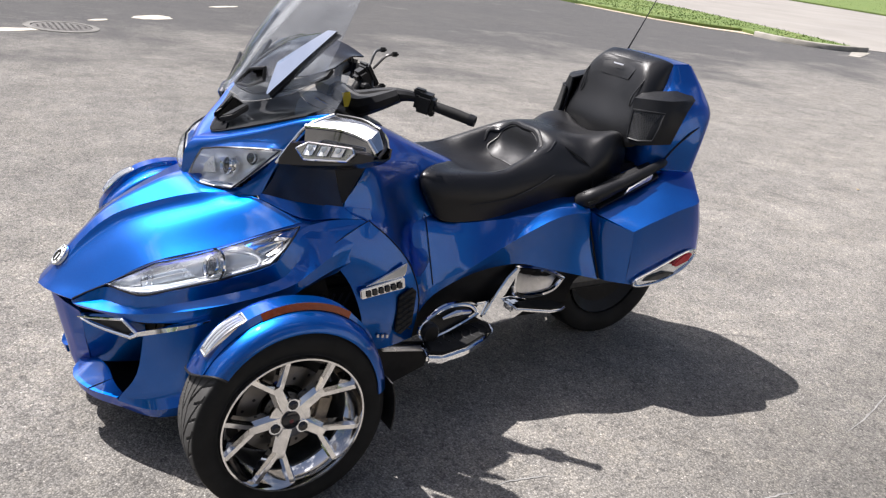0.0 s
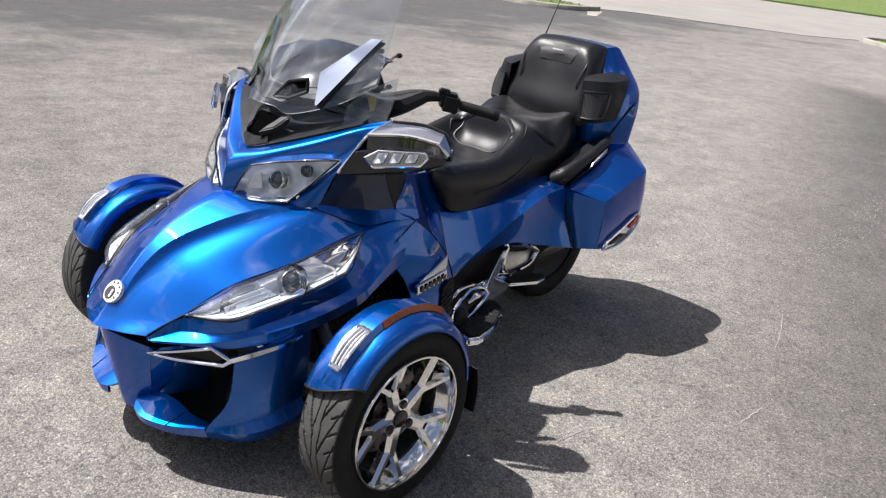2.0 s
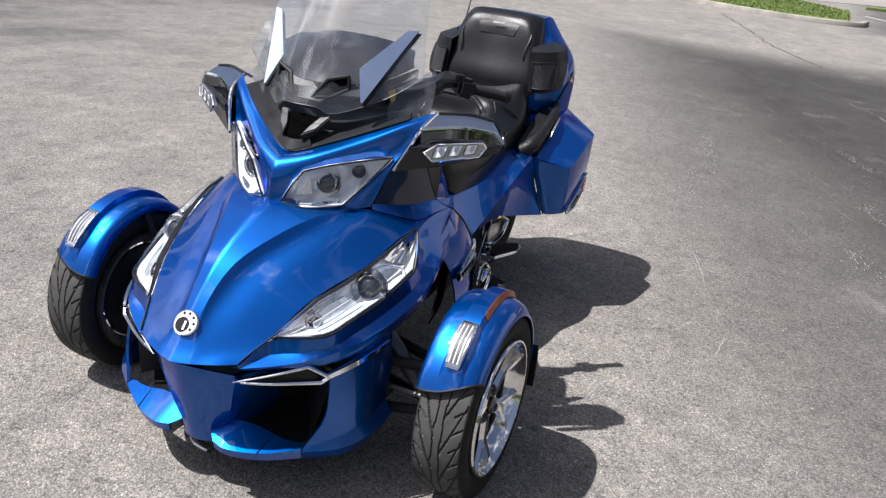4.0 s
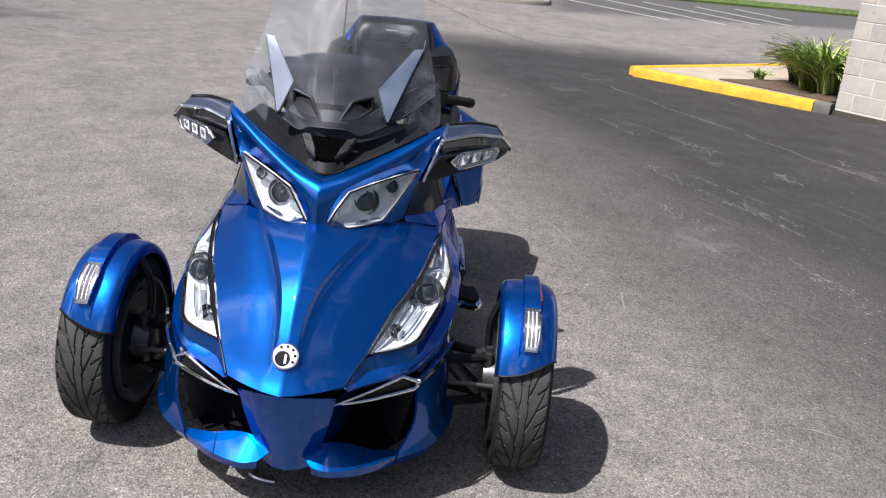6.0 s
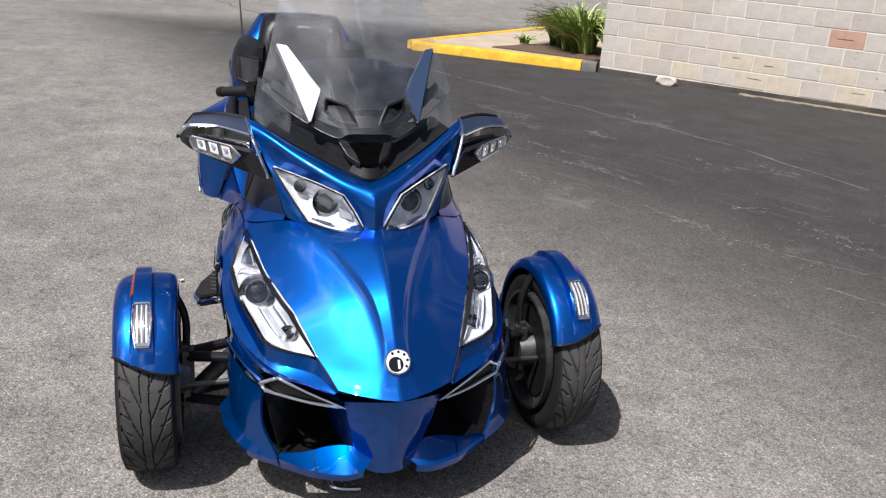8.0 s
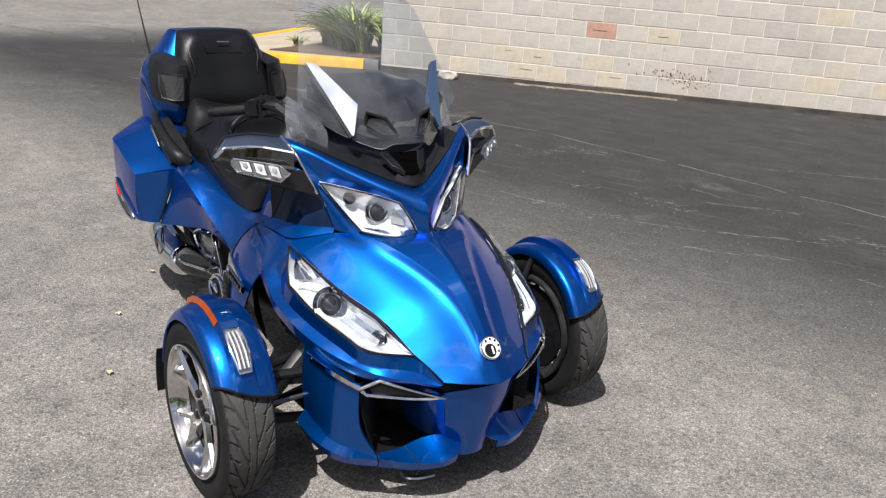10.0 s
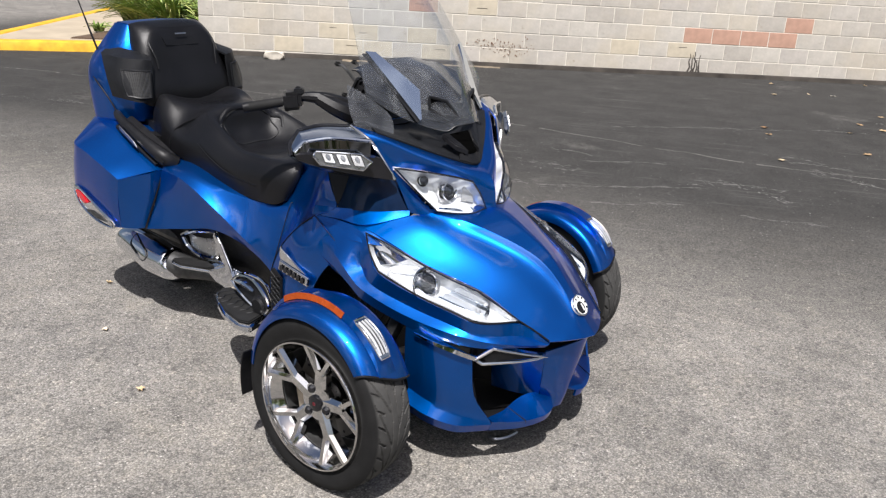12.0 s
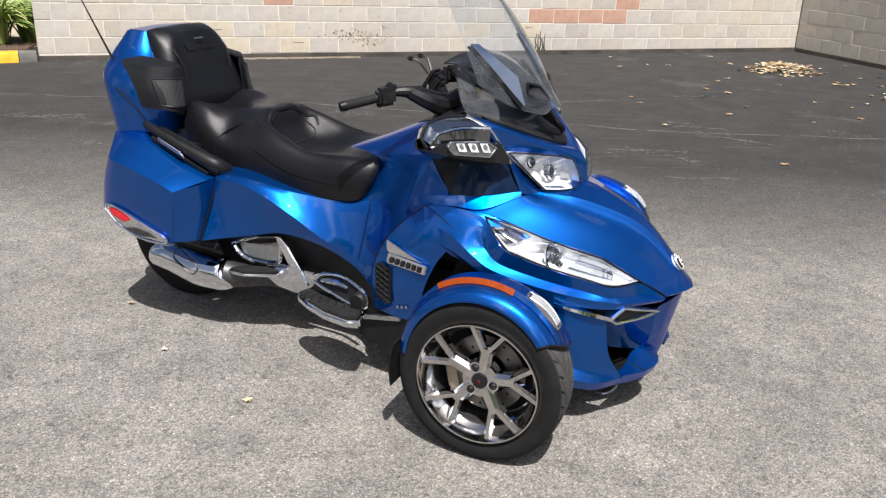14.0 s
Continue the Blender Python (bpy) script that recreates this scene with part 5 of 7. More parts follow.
# cowl with the upper lamps
COWL = [
    [(0.021, 0, 0.898), (-0.026, 0.100, 0.930), (-0.105, 0.215, 0.980), (-0.165, 0.290, 1.015), (-0.215, 0.345, 1.036)],
    [(0.078, 0, 0.882), (0.036, 0.092, 0.903), (-0.046, 0.195, 0.944), (-0.125, 0.285, 0.990), (-0.172, 0.335, 1.008)],
    [(0.106, 0, 0.845), (0.055, 0.080, 0.858), (-0.018, 0.160, 0.884), (-0.090, 0.236, 0.905), (-0.122, 0.298, 0.928)],
    [(0.116, 0, 0.790), (0.074, 0.058, 0.785), (0.015, 0.130, 0.800), (-0.055, 0.205, 0.840), (-0.092, 0.276, 0.880)],
    [(0.118, 0, 0.760), (0.098, 0.065, 0.750), (0.055, 0.130, 0.745), (-0.005, 0.190, 0.750), (-0.055, 0.240, 0.764)],
]
UP2 = [(0.093, 0.028, 0.770), (0.086, 0.056, 0.822), (0.072, 0.086, 0.868), (0.028, 0.142, 0.886), (-0.036, 0.207, 0.899), (-0.101, 0.274, 0.910)]
LO2 = [(0.094, 0.032, 0.762), (0.083, 0.085, 0.764), (0.052, 0.130, 0.765), (0.008, 0.181, 0.772), (-0.040, 0.223, 0.832), (-0.101, 0.273, 0.906)]


def opened(bm, outline):
    """Cuts an opening of the given outline, seen from the front, through both sides of a shell."""
    poly = [(p[1], p[2]) for p in outline]

    def inside(y, z):
        hit = False
        for (y1, z1), (y2, z2) in zip(poly, poly[1:] + poly[:1]):
            if (z1 > z) != (z2 > z) and y < (y2 - y1) * (z - z1) / (z2 - z1) + y1:
                hit = not hit
        return hit

    gone = []
    for f in bm.faces:
        c = f.calc_center_median()
        if inside(abs(c.y), c.z):
            gone.append(f)
    bmesh.ops.delete(bm, geom=gone, context="FACES")
    return bm


cowl = bike_part("cowl", opened(sheet(COWL, 1, 10, 10, (), (0,), True, 0.006), UP2 + LO2[-2:0:-1]), PAINT, "blue metallic headlamp cowl")
for s in SIDES:
    back = lamp_rows([offset(p, (0.004, 0.001, 0.001)) for p in UP2], [offset(p, (0.004, 0.001, 0.001)) for p in LO2], (-0.048, -0.012, -0.004))
    lamp = bike_part("upper_headlamp", sheet(back, s, 4, 4, (), (2, 3), False, 0.004), LAMPCHROME, "slanted upper headlamp with dark projector lens")
    projector(lamp, (0.016, 0.127, 0.830), (0.97, 0.12, 0.15), 0.027, s, 0.03, 0.55)
    projector(lamp, (-0.036, 0.202, 0.869), (0.85, 0.4, 0.25), 0.013, s, 0.02, 0.5)
    bike_part("reflector_fin", sheet([[(0.062, 0.066, 0.835), (0.045, 0.090, 0.850)], [(0.066, 0.058, 0.790), (0.040, 0.095, 0.795)]], s, 3, 3, (), (), False, 0.004), BRIGHT, "", lamp)
    bike_part("reflector_step", sheet([[(0.060, 0.070, 0.778), (0.035, 0.120, 0.780), (-0.015, 0.172, 0.790)], [(0.086, 0.066, 0.768), (0.060, 0.120, 0.769), (0.012, 0.172, 0.778)]], s, 3, 3, (), (), False, 0.004), SATIN, "", lamp)
    cover = bike_part("lens_cover", sheet(lamp_rows([offset(p, (0.012, 0.006, 0.004)) for p in UP2], [offset(p, (0.012, 0.006, 0.0)) for p in LO2], (0.020, 0.012, 0.004)), s, 4, 5, (), (2, 3), False, 0.002), LENS, "clear lens cover", lamp)
    cover.visible_shadow = False
    bike_part("bezel", tube([offset(p, (0.008, 0.004, 0.002)) for p in UP2] + [offset(p, (0.008, 0.004, 0.0)) for p in LO2[-2:0:-1]], 0.0032, 6, 5, True, (0, 2, 5, 7), s), GLOSSBLACK, "black lamp surround", lamp)
    bike_part("shoulder_panel", sheet([[(-0.020, 0.230, 0.744), (-0.080, 0.280, 0.738), (-0.150, 0.322, 0.728), (-0.250, 0.350, 0.722), (-0.360, 0.372, 0.715)], [(-0.020, 0.300, 0.702), (-0.080, 0.330, 0.698), (-0.150, 0.352, 0.706), (-0.250, 0.374, 0.702), (-0.355, 0.384, 0.704)], [(-0.020, 0.330, 0.670), (-0.080, 0.350, 0.670), (-0.150, 0.378, 0.672), (-0.250, 0.392, 0.666), (-0.350, 0.394, 0.672)]], s, 4, 4, (), (), False, 0.004), PAINT)
    # side of the cowl: smoked panel, lower strip, vent
    bike_part("smoked_panel", sheet([[(-0.105, 0.270, 0.895), (-0.15, 0.285, 0.888), (-0.20, 0.300, 0.880), (-0.255, 0.315, 0.872)], [(-0.085, 0.262, 0.830), (-0.14, 0.288, 0.820), (-0.20, 0.315, 0.812), (-0.265, 0.335, 0.805)], [(-0.058, 0.246, 0.772), (-0.13, 0.295, 0.762), (-0.20, 0.330, 0.756), (-0.275, 0.352, 0.752)]], s, 4, 4, (), (), False, 0.004), SMOKED, "dark smoked side panel")
    bike_part("cowl_strip", sheet([[(-0.052, 0.244, 0.772), (-0.15, 0.302, 0.762), (-0.25, 0.347, 0.756), (-0.355, 0.374, 0.748)], [(-0.048, 0.250, 0.758), (-0.15, 0.345, 0.722), (-0.25, 0.364, 0.722), (-0.362, 0.380, 0.716)]], s, 4, 4, (), (), False, 0.005), PAINT)
    bike_part("side_vent", sheet([[(-0.252, 0.316, 0.874), (-0.36, 0.318, 0.872)], [(-0.262, 0.336, 0.805), (-0.31, 0.342, 0.815)], [(-0.272, 0.350, 0.765), (-0.28, 0.352, 0.768)]], s, 3, 3, (), (), False, 0.004), BLACK, "black mesh vent")

# inner dash panel and wind screen
DASH = [
    [(0.030, 0, 0.902), (-0.020, 0.100, 0.934), (-0.098, 0.215, 0.984), (-0.160, 0.290, 1.018)],
    [(-0.030, 0, 0.935), (-0.075, 0.095, 0.955), (-0.140, 0.200, 0.995), (-0.195, 0.275, 1.026)],
    [(-0.110, 0, 0.965), (-0.150, 0.090, 0.985), (-0.210, 0.185, 1.01), (-0.26, 0.26, 1.035)],
    [(-0.30, 0, 0.98), (-0.30, 0.09, 0.99), (-0.32, 0.18, 1.00), (-0.34, 0.25, 1.0)],
]
bike_part("dash_panel", sheet(DASH, 1, 4, 4, (), (), True, 0.005), GREYPLASTIC, "dark grey dash panel under the wind screen")
bike_part("dash_body", sheet([[(-0.30, 0, 0.985), (-0.32, 0.16, 0.99), (-0.33, 0.24, 0.99)], [(-0.42, 0, 1.02), (-0.43, 0.12, 1.0), (-0.44, 0.18, 0.94)], [(-0.46, 0, 0.90), (-0.46, 0.13, 0.90), (-0.44, 0.20, 0.86)]], 1, 4, 4, (), (), True, 0.006), BLACK, "black instrument housing")
SCREEN = [
    [(-0.008, 0, 1.034), (-0.022, 0.058, 1.031), (-0.046, 0.101, 1.016), (-0.138, 0.205, 1.060), (-0.200, 0.300, 1.130)],
    [(-0.060, 0, 1.110), (-0.075, 0.070, 1.110), (-0.118, 0.140, 1.120), (-0.180, 0.220, 1.145), (-0.222, 0.293, 1.170)],
    [(-0.115, 0, 1.205), (-0.130, 0.075, 1.205), (-0.175, 0.150, 1.210), (-0.222, 0.215, 1.222), (-0.262, 0.272, 1.235)],
    [(-0.196, 0, 1.315), (-0.208, 0.070, 1.315), (-0.245, 0.140, 1.320), (-0.282, 0.200, 1.325), (-0.316, 0.246, 1.330)],
    [(-0.275, 0, 1.410), (-0.288, 0.065, 1.410), (-0.318, 0.125, 1.412), (-0.350, 0.180, 1.415), (-0.372, 0.220, 1.418)],
    [(-0.370, 0, 1.515), (-0.376, 0.060, 1.510), (-0.392, 0.110, 1.498), (-0.408, 0.150, 1.480), (-0.418, 0.180, 1.462)],
]
ws = bike_part("windscreen", sheet(SCREEN, 1, 4, 4, (), (), True, 0.004), GLASS, "tall clear acrylic windscreen")
ws.visible_shadow = False
bike_part("screen_edge", tube([(-0.200, 0.300, 1.130), (-0.138, 0.205, 1.060), (-0.046, 0.101, 1.016), (-0.022, 0.058, 1.031), (-0.008, 0, 1.034), (-0.022, -0.058, 1.031), (-0.046, -0.101, 1.016), (-0.138, -0.205, 1.060), (-0.200, -0.300, 1.130)], 0.0010, 6, 5), STEEL, "clear cut edge", ws)
bike_part("dash_intake", prism([(0.004, -0.040, 0.932), (0.004, 0.040, 0.932), (-0.058, 0.058, 0.984), (-0.058, -0.058, 0.984)], (-0.004, 0, 0.012), 1, 0.002), VOID, "black air intake in the dash")
for s in SIDES:
    bike_part("intake_fin", prism([(0.012, 0.028, 0.932), (-0.020, 0.062, 0.948), (-0.062, 0.085, 0.984), (-0.060, 0.058, 0.984), (-0.022, 0.036, 0.950)], (0.002, 0, 0.020), s, 0.003), BLACK)
bike_part("dash_lip", sheet([[(0.030, 0, 0.905), (0.000, 0.060, 0.922)], [(0.012, 0, 0.934), (-0.006, 0.050, 0.940)]], 1, 3, 4, (), (), True, 0.008), BLACK)
bracket = [
    [(-0.045, 0, 1.045), (-0.060, 0.065, 1.040), (-0.095, 0.125, 1.050), (-0.150, 0.190, 1.080), (-0.225, 0.270, 1.130)],
    [(-0.075, 0, 1.075), (-0.085, 0.060, 1.070), (-0.125, 0.120, 1.078), (-0.180, 0.180, 1.105), (-0.245, 0.262, 1.150)],
]
bike_part("screen_carrier", sheet(bracket, 1, 3, 4, (), (), True, 0.012), GREYPLASTIC, "dark screen carrier")
INNER = [
    [(-0.095, 0, 1.088), (-0.110, 0.070, 1.088), (-0.150, 0.130, 1.098), (-0.200, 0.190, 1.115), (-0.262, 0.240, 1.150)],
    [(-0.150, 0, 1.135), (-0.165, 0.070, 1.134), (-0.200, 0.130, 1.136), (-0.245, 0.180, 1.148), (-0.295, 0.222, 1.165)],
    [(-0.230, 0, 1.182), (-0.240, 0.065, 1.181), (-0.268, 0.120, 1.178), (-0.300, 0.165, 1.178), (-0.335, 0.205, 1.180)],
    [(-0.335, 0, 1.208), (-0.340, 0.060, 1.206), (-0.355, 0.105, 1.200), (-0.370, 0.145, 1.190), (-0.385, 0.180, 1.176)],
]
bike_part("inner_visor", sheet(INNER, 1, 4, 4, (), (), True, 0.004), GLOSSBLACK, "glossy dark inner visor behind the screen")
for s in SIDES:
    vent = [(-0.036, 0.034, 1.056), (-0.068, 0.062, 1.106), (-0.094, 0.118, 1.122), (-0.092, 0.119, 1.084), (-0.058, 0.078, 1.058)]
    vf = bike_part("vent_frame", tube(vent, 0.0055, 8, 4, True, (0, 1, 2, 3, 4), s), GREYPLASTIC, "black framed air vent")
    bike_part("vent_slot", prism([offset(p, (-0.001, 0, 0.0)) for p in vent], (-0.004, 0, 0), s), VOID, "", vf)
    fl = [[(-0.084, 0.164, 1.056), (-0.126, 0.131, 1.142), (-0.183, 0.176, 1.199), (-0.241, 0.220, 1.254)],
          [(-0.085, 0.170, 1.053), (-0.145, 0.197, 1.125), (-0.199, 0.222, 1.190), (-0.256, 0.249, 1.257)]]
    dfl = bike_part("screen_trim", sheet(fl, s, 3, 4, (), (1,), False, 0.008, (-0.5, 0, 1.0)), SATIN, "chrome blade on the wind screen")
    bike_part("trim_back", sheet([[offset(p, (-0.009, 0.004, -0.008)) for p in r] for r in fl], s, 3, 4, (), (1,), False, 0.010, (-0.5, 0, 1.0)), BLACK, "", dfl)
    side = [[(-0.147, 0.226, 0.975), (-0.175, 0.258, 0.992), (-0.205, 0.290, 1.010), (-0.232, 0.320, 1.030)],
            [(-0.166, 0.218, 1.055), (-0.200, 0.250, 1.066), (-0.230, 0.280, 1.076), (-0.262, 0.316, 1.084)],
            [(-0.225, 0.258, 1.112), (-0.250, 0.275, 1.130), (-0.270, 0.290, 1.143), (-0.284, 0.304, 1.152)]]
    w = bike_part("side_deflector", sheet(side, s, 4, 4, (), (), False, 0.003), DEFLECT, "small clear side wind deflector")
    w.visible_shadow = False

# mirrors with turn lamps
for s in SIDES:
    top = [[(-0.140, 0.338, 1.000), (-0.215, 0.432, 1.010), (-0.254, 0.520, 1.004), (-0.268, 0.545, 0.976)],
           [(-0.232, 0.348, 1.034), (-0.278, 0.430, 1.038), (-0.298, 0.500, 1.028), (-0.306, 0.528, 0.986)],
           [(-0.300, 0.365, 1.015), (-0.330, 0.430, 1.015), (-0.335, 0.480, 1.0), (-0.330, 0.505, 0.975)]]
    mir = bike_part("mirror", sheet(top, s, 4, 4, (), (2,), False, 0.008, (-0.25, 0.43, 0.93)), SHELL, "angular mirror with chrome shell and white turn lamp")
    brow = [[(-0.142, 0.338, 0.998), (-0.214, 0.432, 1.008), (-0.252, 0.520, 1.002), (-0.266, 0.544, 0.976)],
            [(-0.140, 0.342, 0.957), (-0.208, 0.434, 0.963), (-0.249, 0.522, 0.972), (-0.266, 0.547, 0.967)]]
    bike_part("mirror_brow", sheet(brow, s, 4, 4, (), (), False, 0.006, (-0.35, 0.40, 0.95)), DARKCHROME, "dark chrome brow", mir)
    face = [[(-0.138, 0.342, 0.958), (-0.206, 0.434, 0.964), (-0.248, 0.521, 0.973), (-0.266, 0.546, 0.967)],
            [(-0.104, 0.330, 0.952), (-0.172, 0.424, 0.958), (-0.230, 0.518, 0.968), (-0.262, 0.546, 0.964)],
            [(-0.075, 0.288, 0.876), (-0.150, 0.390, 0.898), (-0.222, 0.500, 0.930), (-0.262, 0.540, 0.950)]]
    bike_part("mirror_housing", sheet(face, s, 4, 4, (1,), (), False, 0.006, (-0.35, 0.40, 0.95)), GLOSSBLACK, "glossy black housing", mir)
    belly = [[(-0.075, 0.288, 0.882), (-0.150, 0.390, 0.900), (-0.220, 0.500, 0.930), (-0.262, 0.540, 0.950)],
             [(-0.20, 0.30, 0.865), (-0.26, 0.38, 0.880), (-0.31, 0.47, 0.915), (-0.325, 0.515, 0.945)],
             [(-0.29, 0.36, 0.96), (-0.32, 0.42, 0.965), (-0.338, 0.475, 0.97), (-0.335, 0.51, 0.975)]]
    bike_part("mirror_base", sheet(belly, s, 4, 4, (), (), False, 0.005, (-0.25, 0.43, 0.97)), GLOSSBLACK, "glossy black mirror underside", mir)
    bike_part("mirror_edge", tube([(-0.080, 0.290, 0.880), (-0.115, 0.318, 0.950), (-0.150, 0.336, 1.000), (-0.225, 0.346, 1.034)], 0.0055, 8, 4, False, (), s), CHROME, "chrome edge", mir)
    bike_part("mirror_edge", tube([(-0.142, 0.340, 1.000), (-0.214, 0.433, 1.010), (-0.253, 0.521, 1.004), (-0.268, 0.546, 0.974)], 0.007, 8, 4, False, (2,), s), CHROME, "chrome edge", mir)
    bike_part("mirror_rim", tube([(-0.232, 0.349, 1.034), (-0.276, 0.430, 1.039), (-0.297, 0.500, 1.029), (-0.304, 0.530, 0.990), (-0.270, 0.552, 0.962)], 0.0050, 8, 4, False, (2,), s), GLOSSBLACK, "black rim", mir)
    lampf = [(-0.110, 0.368, 0.946), (-0.135, 0.396, 0.970), (-0.218, 0.505, 0.980), (-0.222, 0.512, 0.966), (-0.205, 0.500, 0.942), (-0.125, 0.392, 0.920)]
    tl = bike_part("turn_lamp", prism([offset(p, (-0.006, -0.002, -0.003)) for p in lampf], (0.012, 0.005, 0.001), s, 0.003), ALLOY, "clear three-cell turn lamp", mir)
    lo0, lo1 = Vector((-0.116, 0.381, 0.929)), Vector((-0.206, 0.497, 0.949))
    up0, up1 = Vector((-0.127, 0.385, 0.964)), Vector((-0.214, 0.499, 0.977))
    outw = Vector((0.011, 0.005, 0.001))
    for k in range(3):
        a, c = 0.07 + 0.31 * k, 0.30 + 0.31 * k
        quad = [tuple(lo0.lerp(lo1, a) + outw), tuple(lo0.lerp(lo1, c) + outw), tuple(up0.lerp(up1, c + 0.03) + outw), tuple(up0.lerp(up1, a + 0.03) + outw)]
        cell = bike_part("lamp_cell", prism(quad, (-0.003, -0.001, 0), s, 0.002), LAMPCHROME, "", tl)
        bike_part("cell_divider", tube([quad[0], quad[1], quad[2], quad[3]], 0.0013, 6, 2, True, (0, 1, 2, 3), s), STEEL, "", tl)
        mid = lo0.lerp(lo1, (a + c) / 2).lerp(up0.lerp(up1, (a + c) / 2 + 0.03), 0.62) + outw
        side = (lo1 - lo0).normalized() * 0.0085
        rise = Vector((-0.003, 0, 0.0085))
        bulb = [mid - side, mid - side * 0.5 + rise, mid + side * 0.6 + rise, mid + side, mid + side * 0.3 - rise * 0.8, mid - side * 0.5 - rise * 0.8]
        bike_part("lamp_bulb", prism([tuple(q) for q in bulb], (0.004, 0.002, 0), s, 0.0015), ALLOY, "dull metal bulb holder", tl)
    bike_part("lamp_frame", tube([offset(p, (0.006, 0.003, -0.001)) for p in lampf], 0.0030, 6, 3, True, (0, 1, 2, 3, 4, 5), s), CHROME, "", tl)


# ---- front body, tank, seat, cases ----
for s in SIDES:
    flank = [[(-0.355, 0.377, 0.712), (-0.300, 0.390, 0.690), (-0.235, 0.392, 0.650)],
             [(-0.430, 0.392, 0.650), (-0.340, 0.418, 0.610), (-0.240, 0.402, 0.595)],
             [(-0.505, 0.402, 0.560), (-0.400, 0.430, 0.530), (-0.290, 0.420, 0.520)],
             [(-0.545, 0.415, 0.440), (-0.430, 0.440, 0.420), (-0.330, 0.435, 0.410)],
             [(-0.540, 0.405, 0.300), (-0.430, 0.430, 0.290), (-0.345, 0.425, 0.290)]]
    bike_part("flank_panel", sheet(flank, s, 4, 4, (), (), False, 0.006, (-0.35, 0.1, 0.5)), PAINT, "blue metallic flank panel behind the front wheel")
    bike_part("panel_seam", tube([offset(r[0], (0.002, 0.002, 0)) for r in flank], 0.0016, 6, 4, False, (), s), BLACK)
    bike_part("panel_seam", tube([offset(p, (0, 0.003, 0.003)) for p in flank[0]], 0.0012, 6, 4, False, (), s), BLACK)
    for k in range(3):
        bike_part("badge_bar", rbox((-0.390 - 0.017 * k, 0.4425, 0.344 - 0.003 * k), (0.008, 0.003, 0.010), 0, (0, 0, 6), s), ALLOY)
    bd = bike_part("side_badge", prism([(-0.318, 0.434, 0.480), (-0.311, 0.434, 0.513), (-0.468, 0.424, 0.537), (-0.476, 0.424, 0.497)], (0.002, 0.016, 0.002), s, 0.004), CHROME, "chrome wedge badge with dark bars")
    bike_part("side_badge", prism([(-0.482, 0.412, 0.578), (-0.436, 0.422, 0.563), (-0.330, 0.434, 0.520), (-0.468, 0.424, 0.536), (-0.480, 0.416, 0.545)], (0.002, 0.012, 0.002), s, 0.003), CHROME, "", bd)
    for k in range(6):
        x, z = -0.334 - 0.022 * k, 0.489 + 0.0028 * k
        bike_part("badge_bar", prism([(x, 0.4505 - 0.0011 * k, z), (x - 0.015, 0.4497 - 0.0011 * k, z + 0.002), (x - 0.012, 0.4502 - 0.0011 * k, z + 0.021), (x + 0.003, 0.451 - 0.0011 * k, z + 0.019)], (0.0005, 0.0025, 0.0), s), GLOSSBLACK, "", bd)
    grille = bike_part("side_grille", prism([(-0.522, 0.424, 0.478), (-0.502, 0.428, 0.496), (-0.452, 0.434, 0.470), (-0.450, 0.438, 0.350), (-0.472, 0.436, 0.338), (-0.516, 0.428, 0.365)], (0, 0.008, 0), s, 0.002), BLACK, "black honeycomb side grille")
    for k in range(6):
        z = 0.362 + 0.021 * k
        for d in (1, -1):
            bike_part("grille_bar", tube([(-0.456, 0.446, z - 0.014 * d), (-0.512, 0.438, z + 0.014 * d)], 0.0024, 5, 2, False, (), s), GREYPLASTIC, "", grille)
    # inner wheel-arch filler, dark
    bike_part("arch_liner", sheet([[(-0.235, 0.388, 0.640), (-0.05, 0.395, 0.52), (0.15, 0.385, 0.44)], [(-0.22, 0.30, 0.62), (-0.03, 0.28, 0.52), (0.15, 0.28, 0.44)], [(-0.33, 0.28, 0.30), (-0.10, 0.22, 0.25), (0.12, 0.25, 0.22)]], s, 4, 4, (), (), False, 0.005), BLACK, "black wheel arch liner")
    for k in range(8):
        for d in (1, -1):
            x = -0.30 + 0.028 * k
            bike_part("liner_mesh", tube([(x, 0.305, 0.34), (x + 0.05 * d, 0.305, 0.44)], 0.0035, 5, 2, False, (), s), GREYPLASTIC)

TANK = [
    [(-0.330, 0, 1.000), (-0.335, 0.100, 0.985), (-0.360, 0.215, 0.935), (-0.362, 0.310, 0.880), (-0.318, 0.340, 0.815), (-0.276, 0.356, 0.756), (-0.340, 0.378, 0.722)],
    [(-0.450, 0, 0.965), (-0.450, 0.090, 0.945), (-0.450, 0.180, 0.900), (-0.440, 0.255, 0.855), (-0.410, 0.315, 0.790), (-0.392, 0.352, 0.715), (-0.425, 0.386, 0.655)],
    [(-0.580, 0, 0.905), (-0.580, 0.085, 0.890), (-0.575, 0.150, 0.845), (-0.560, 0.200, 0.790), (-0.535, 0.245, 0.715), (-0.510, 0.315, 0.640), (-0.506, 0.394, 0.568)],
    [(-0.700, 0, 0.850), (-0.700, 0.080, 0.835), (-0.690, 0.130, 0.785), (-0.670, 0.175, 0.725), (-0.655, 0.206, 0.660), (-0.600, 0.250, 0.580), (-0.552, 0.350, 0.500)],
    [(-0.850, 0, 0.790), (-0.840, 0.070, 0.775), (-0.820, 0.130, 0.720), (-0.800, 0.180, 0.670), (-0.785, 0.216, 0.620), (-0.740, 0.238, 0.540), (-0.640, 0.270, 0.450)],
]
bike_part("tank_cover", sheet(TANK, 1, 4, 4, (), (), True, 0.006), PAINT, "blue metallic tank cover and knee panels")
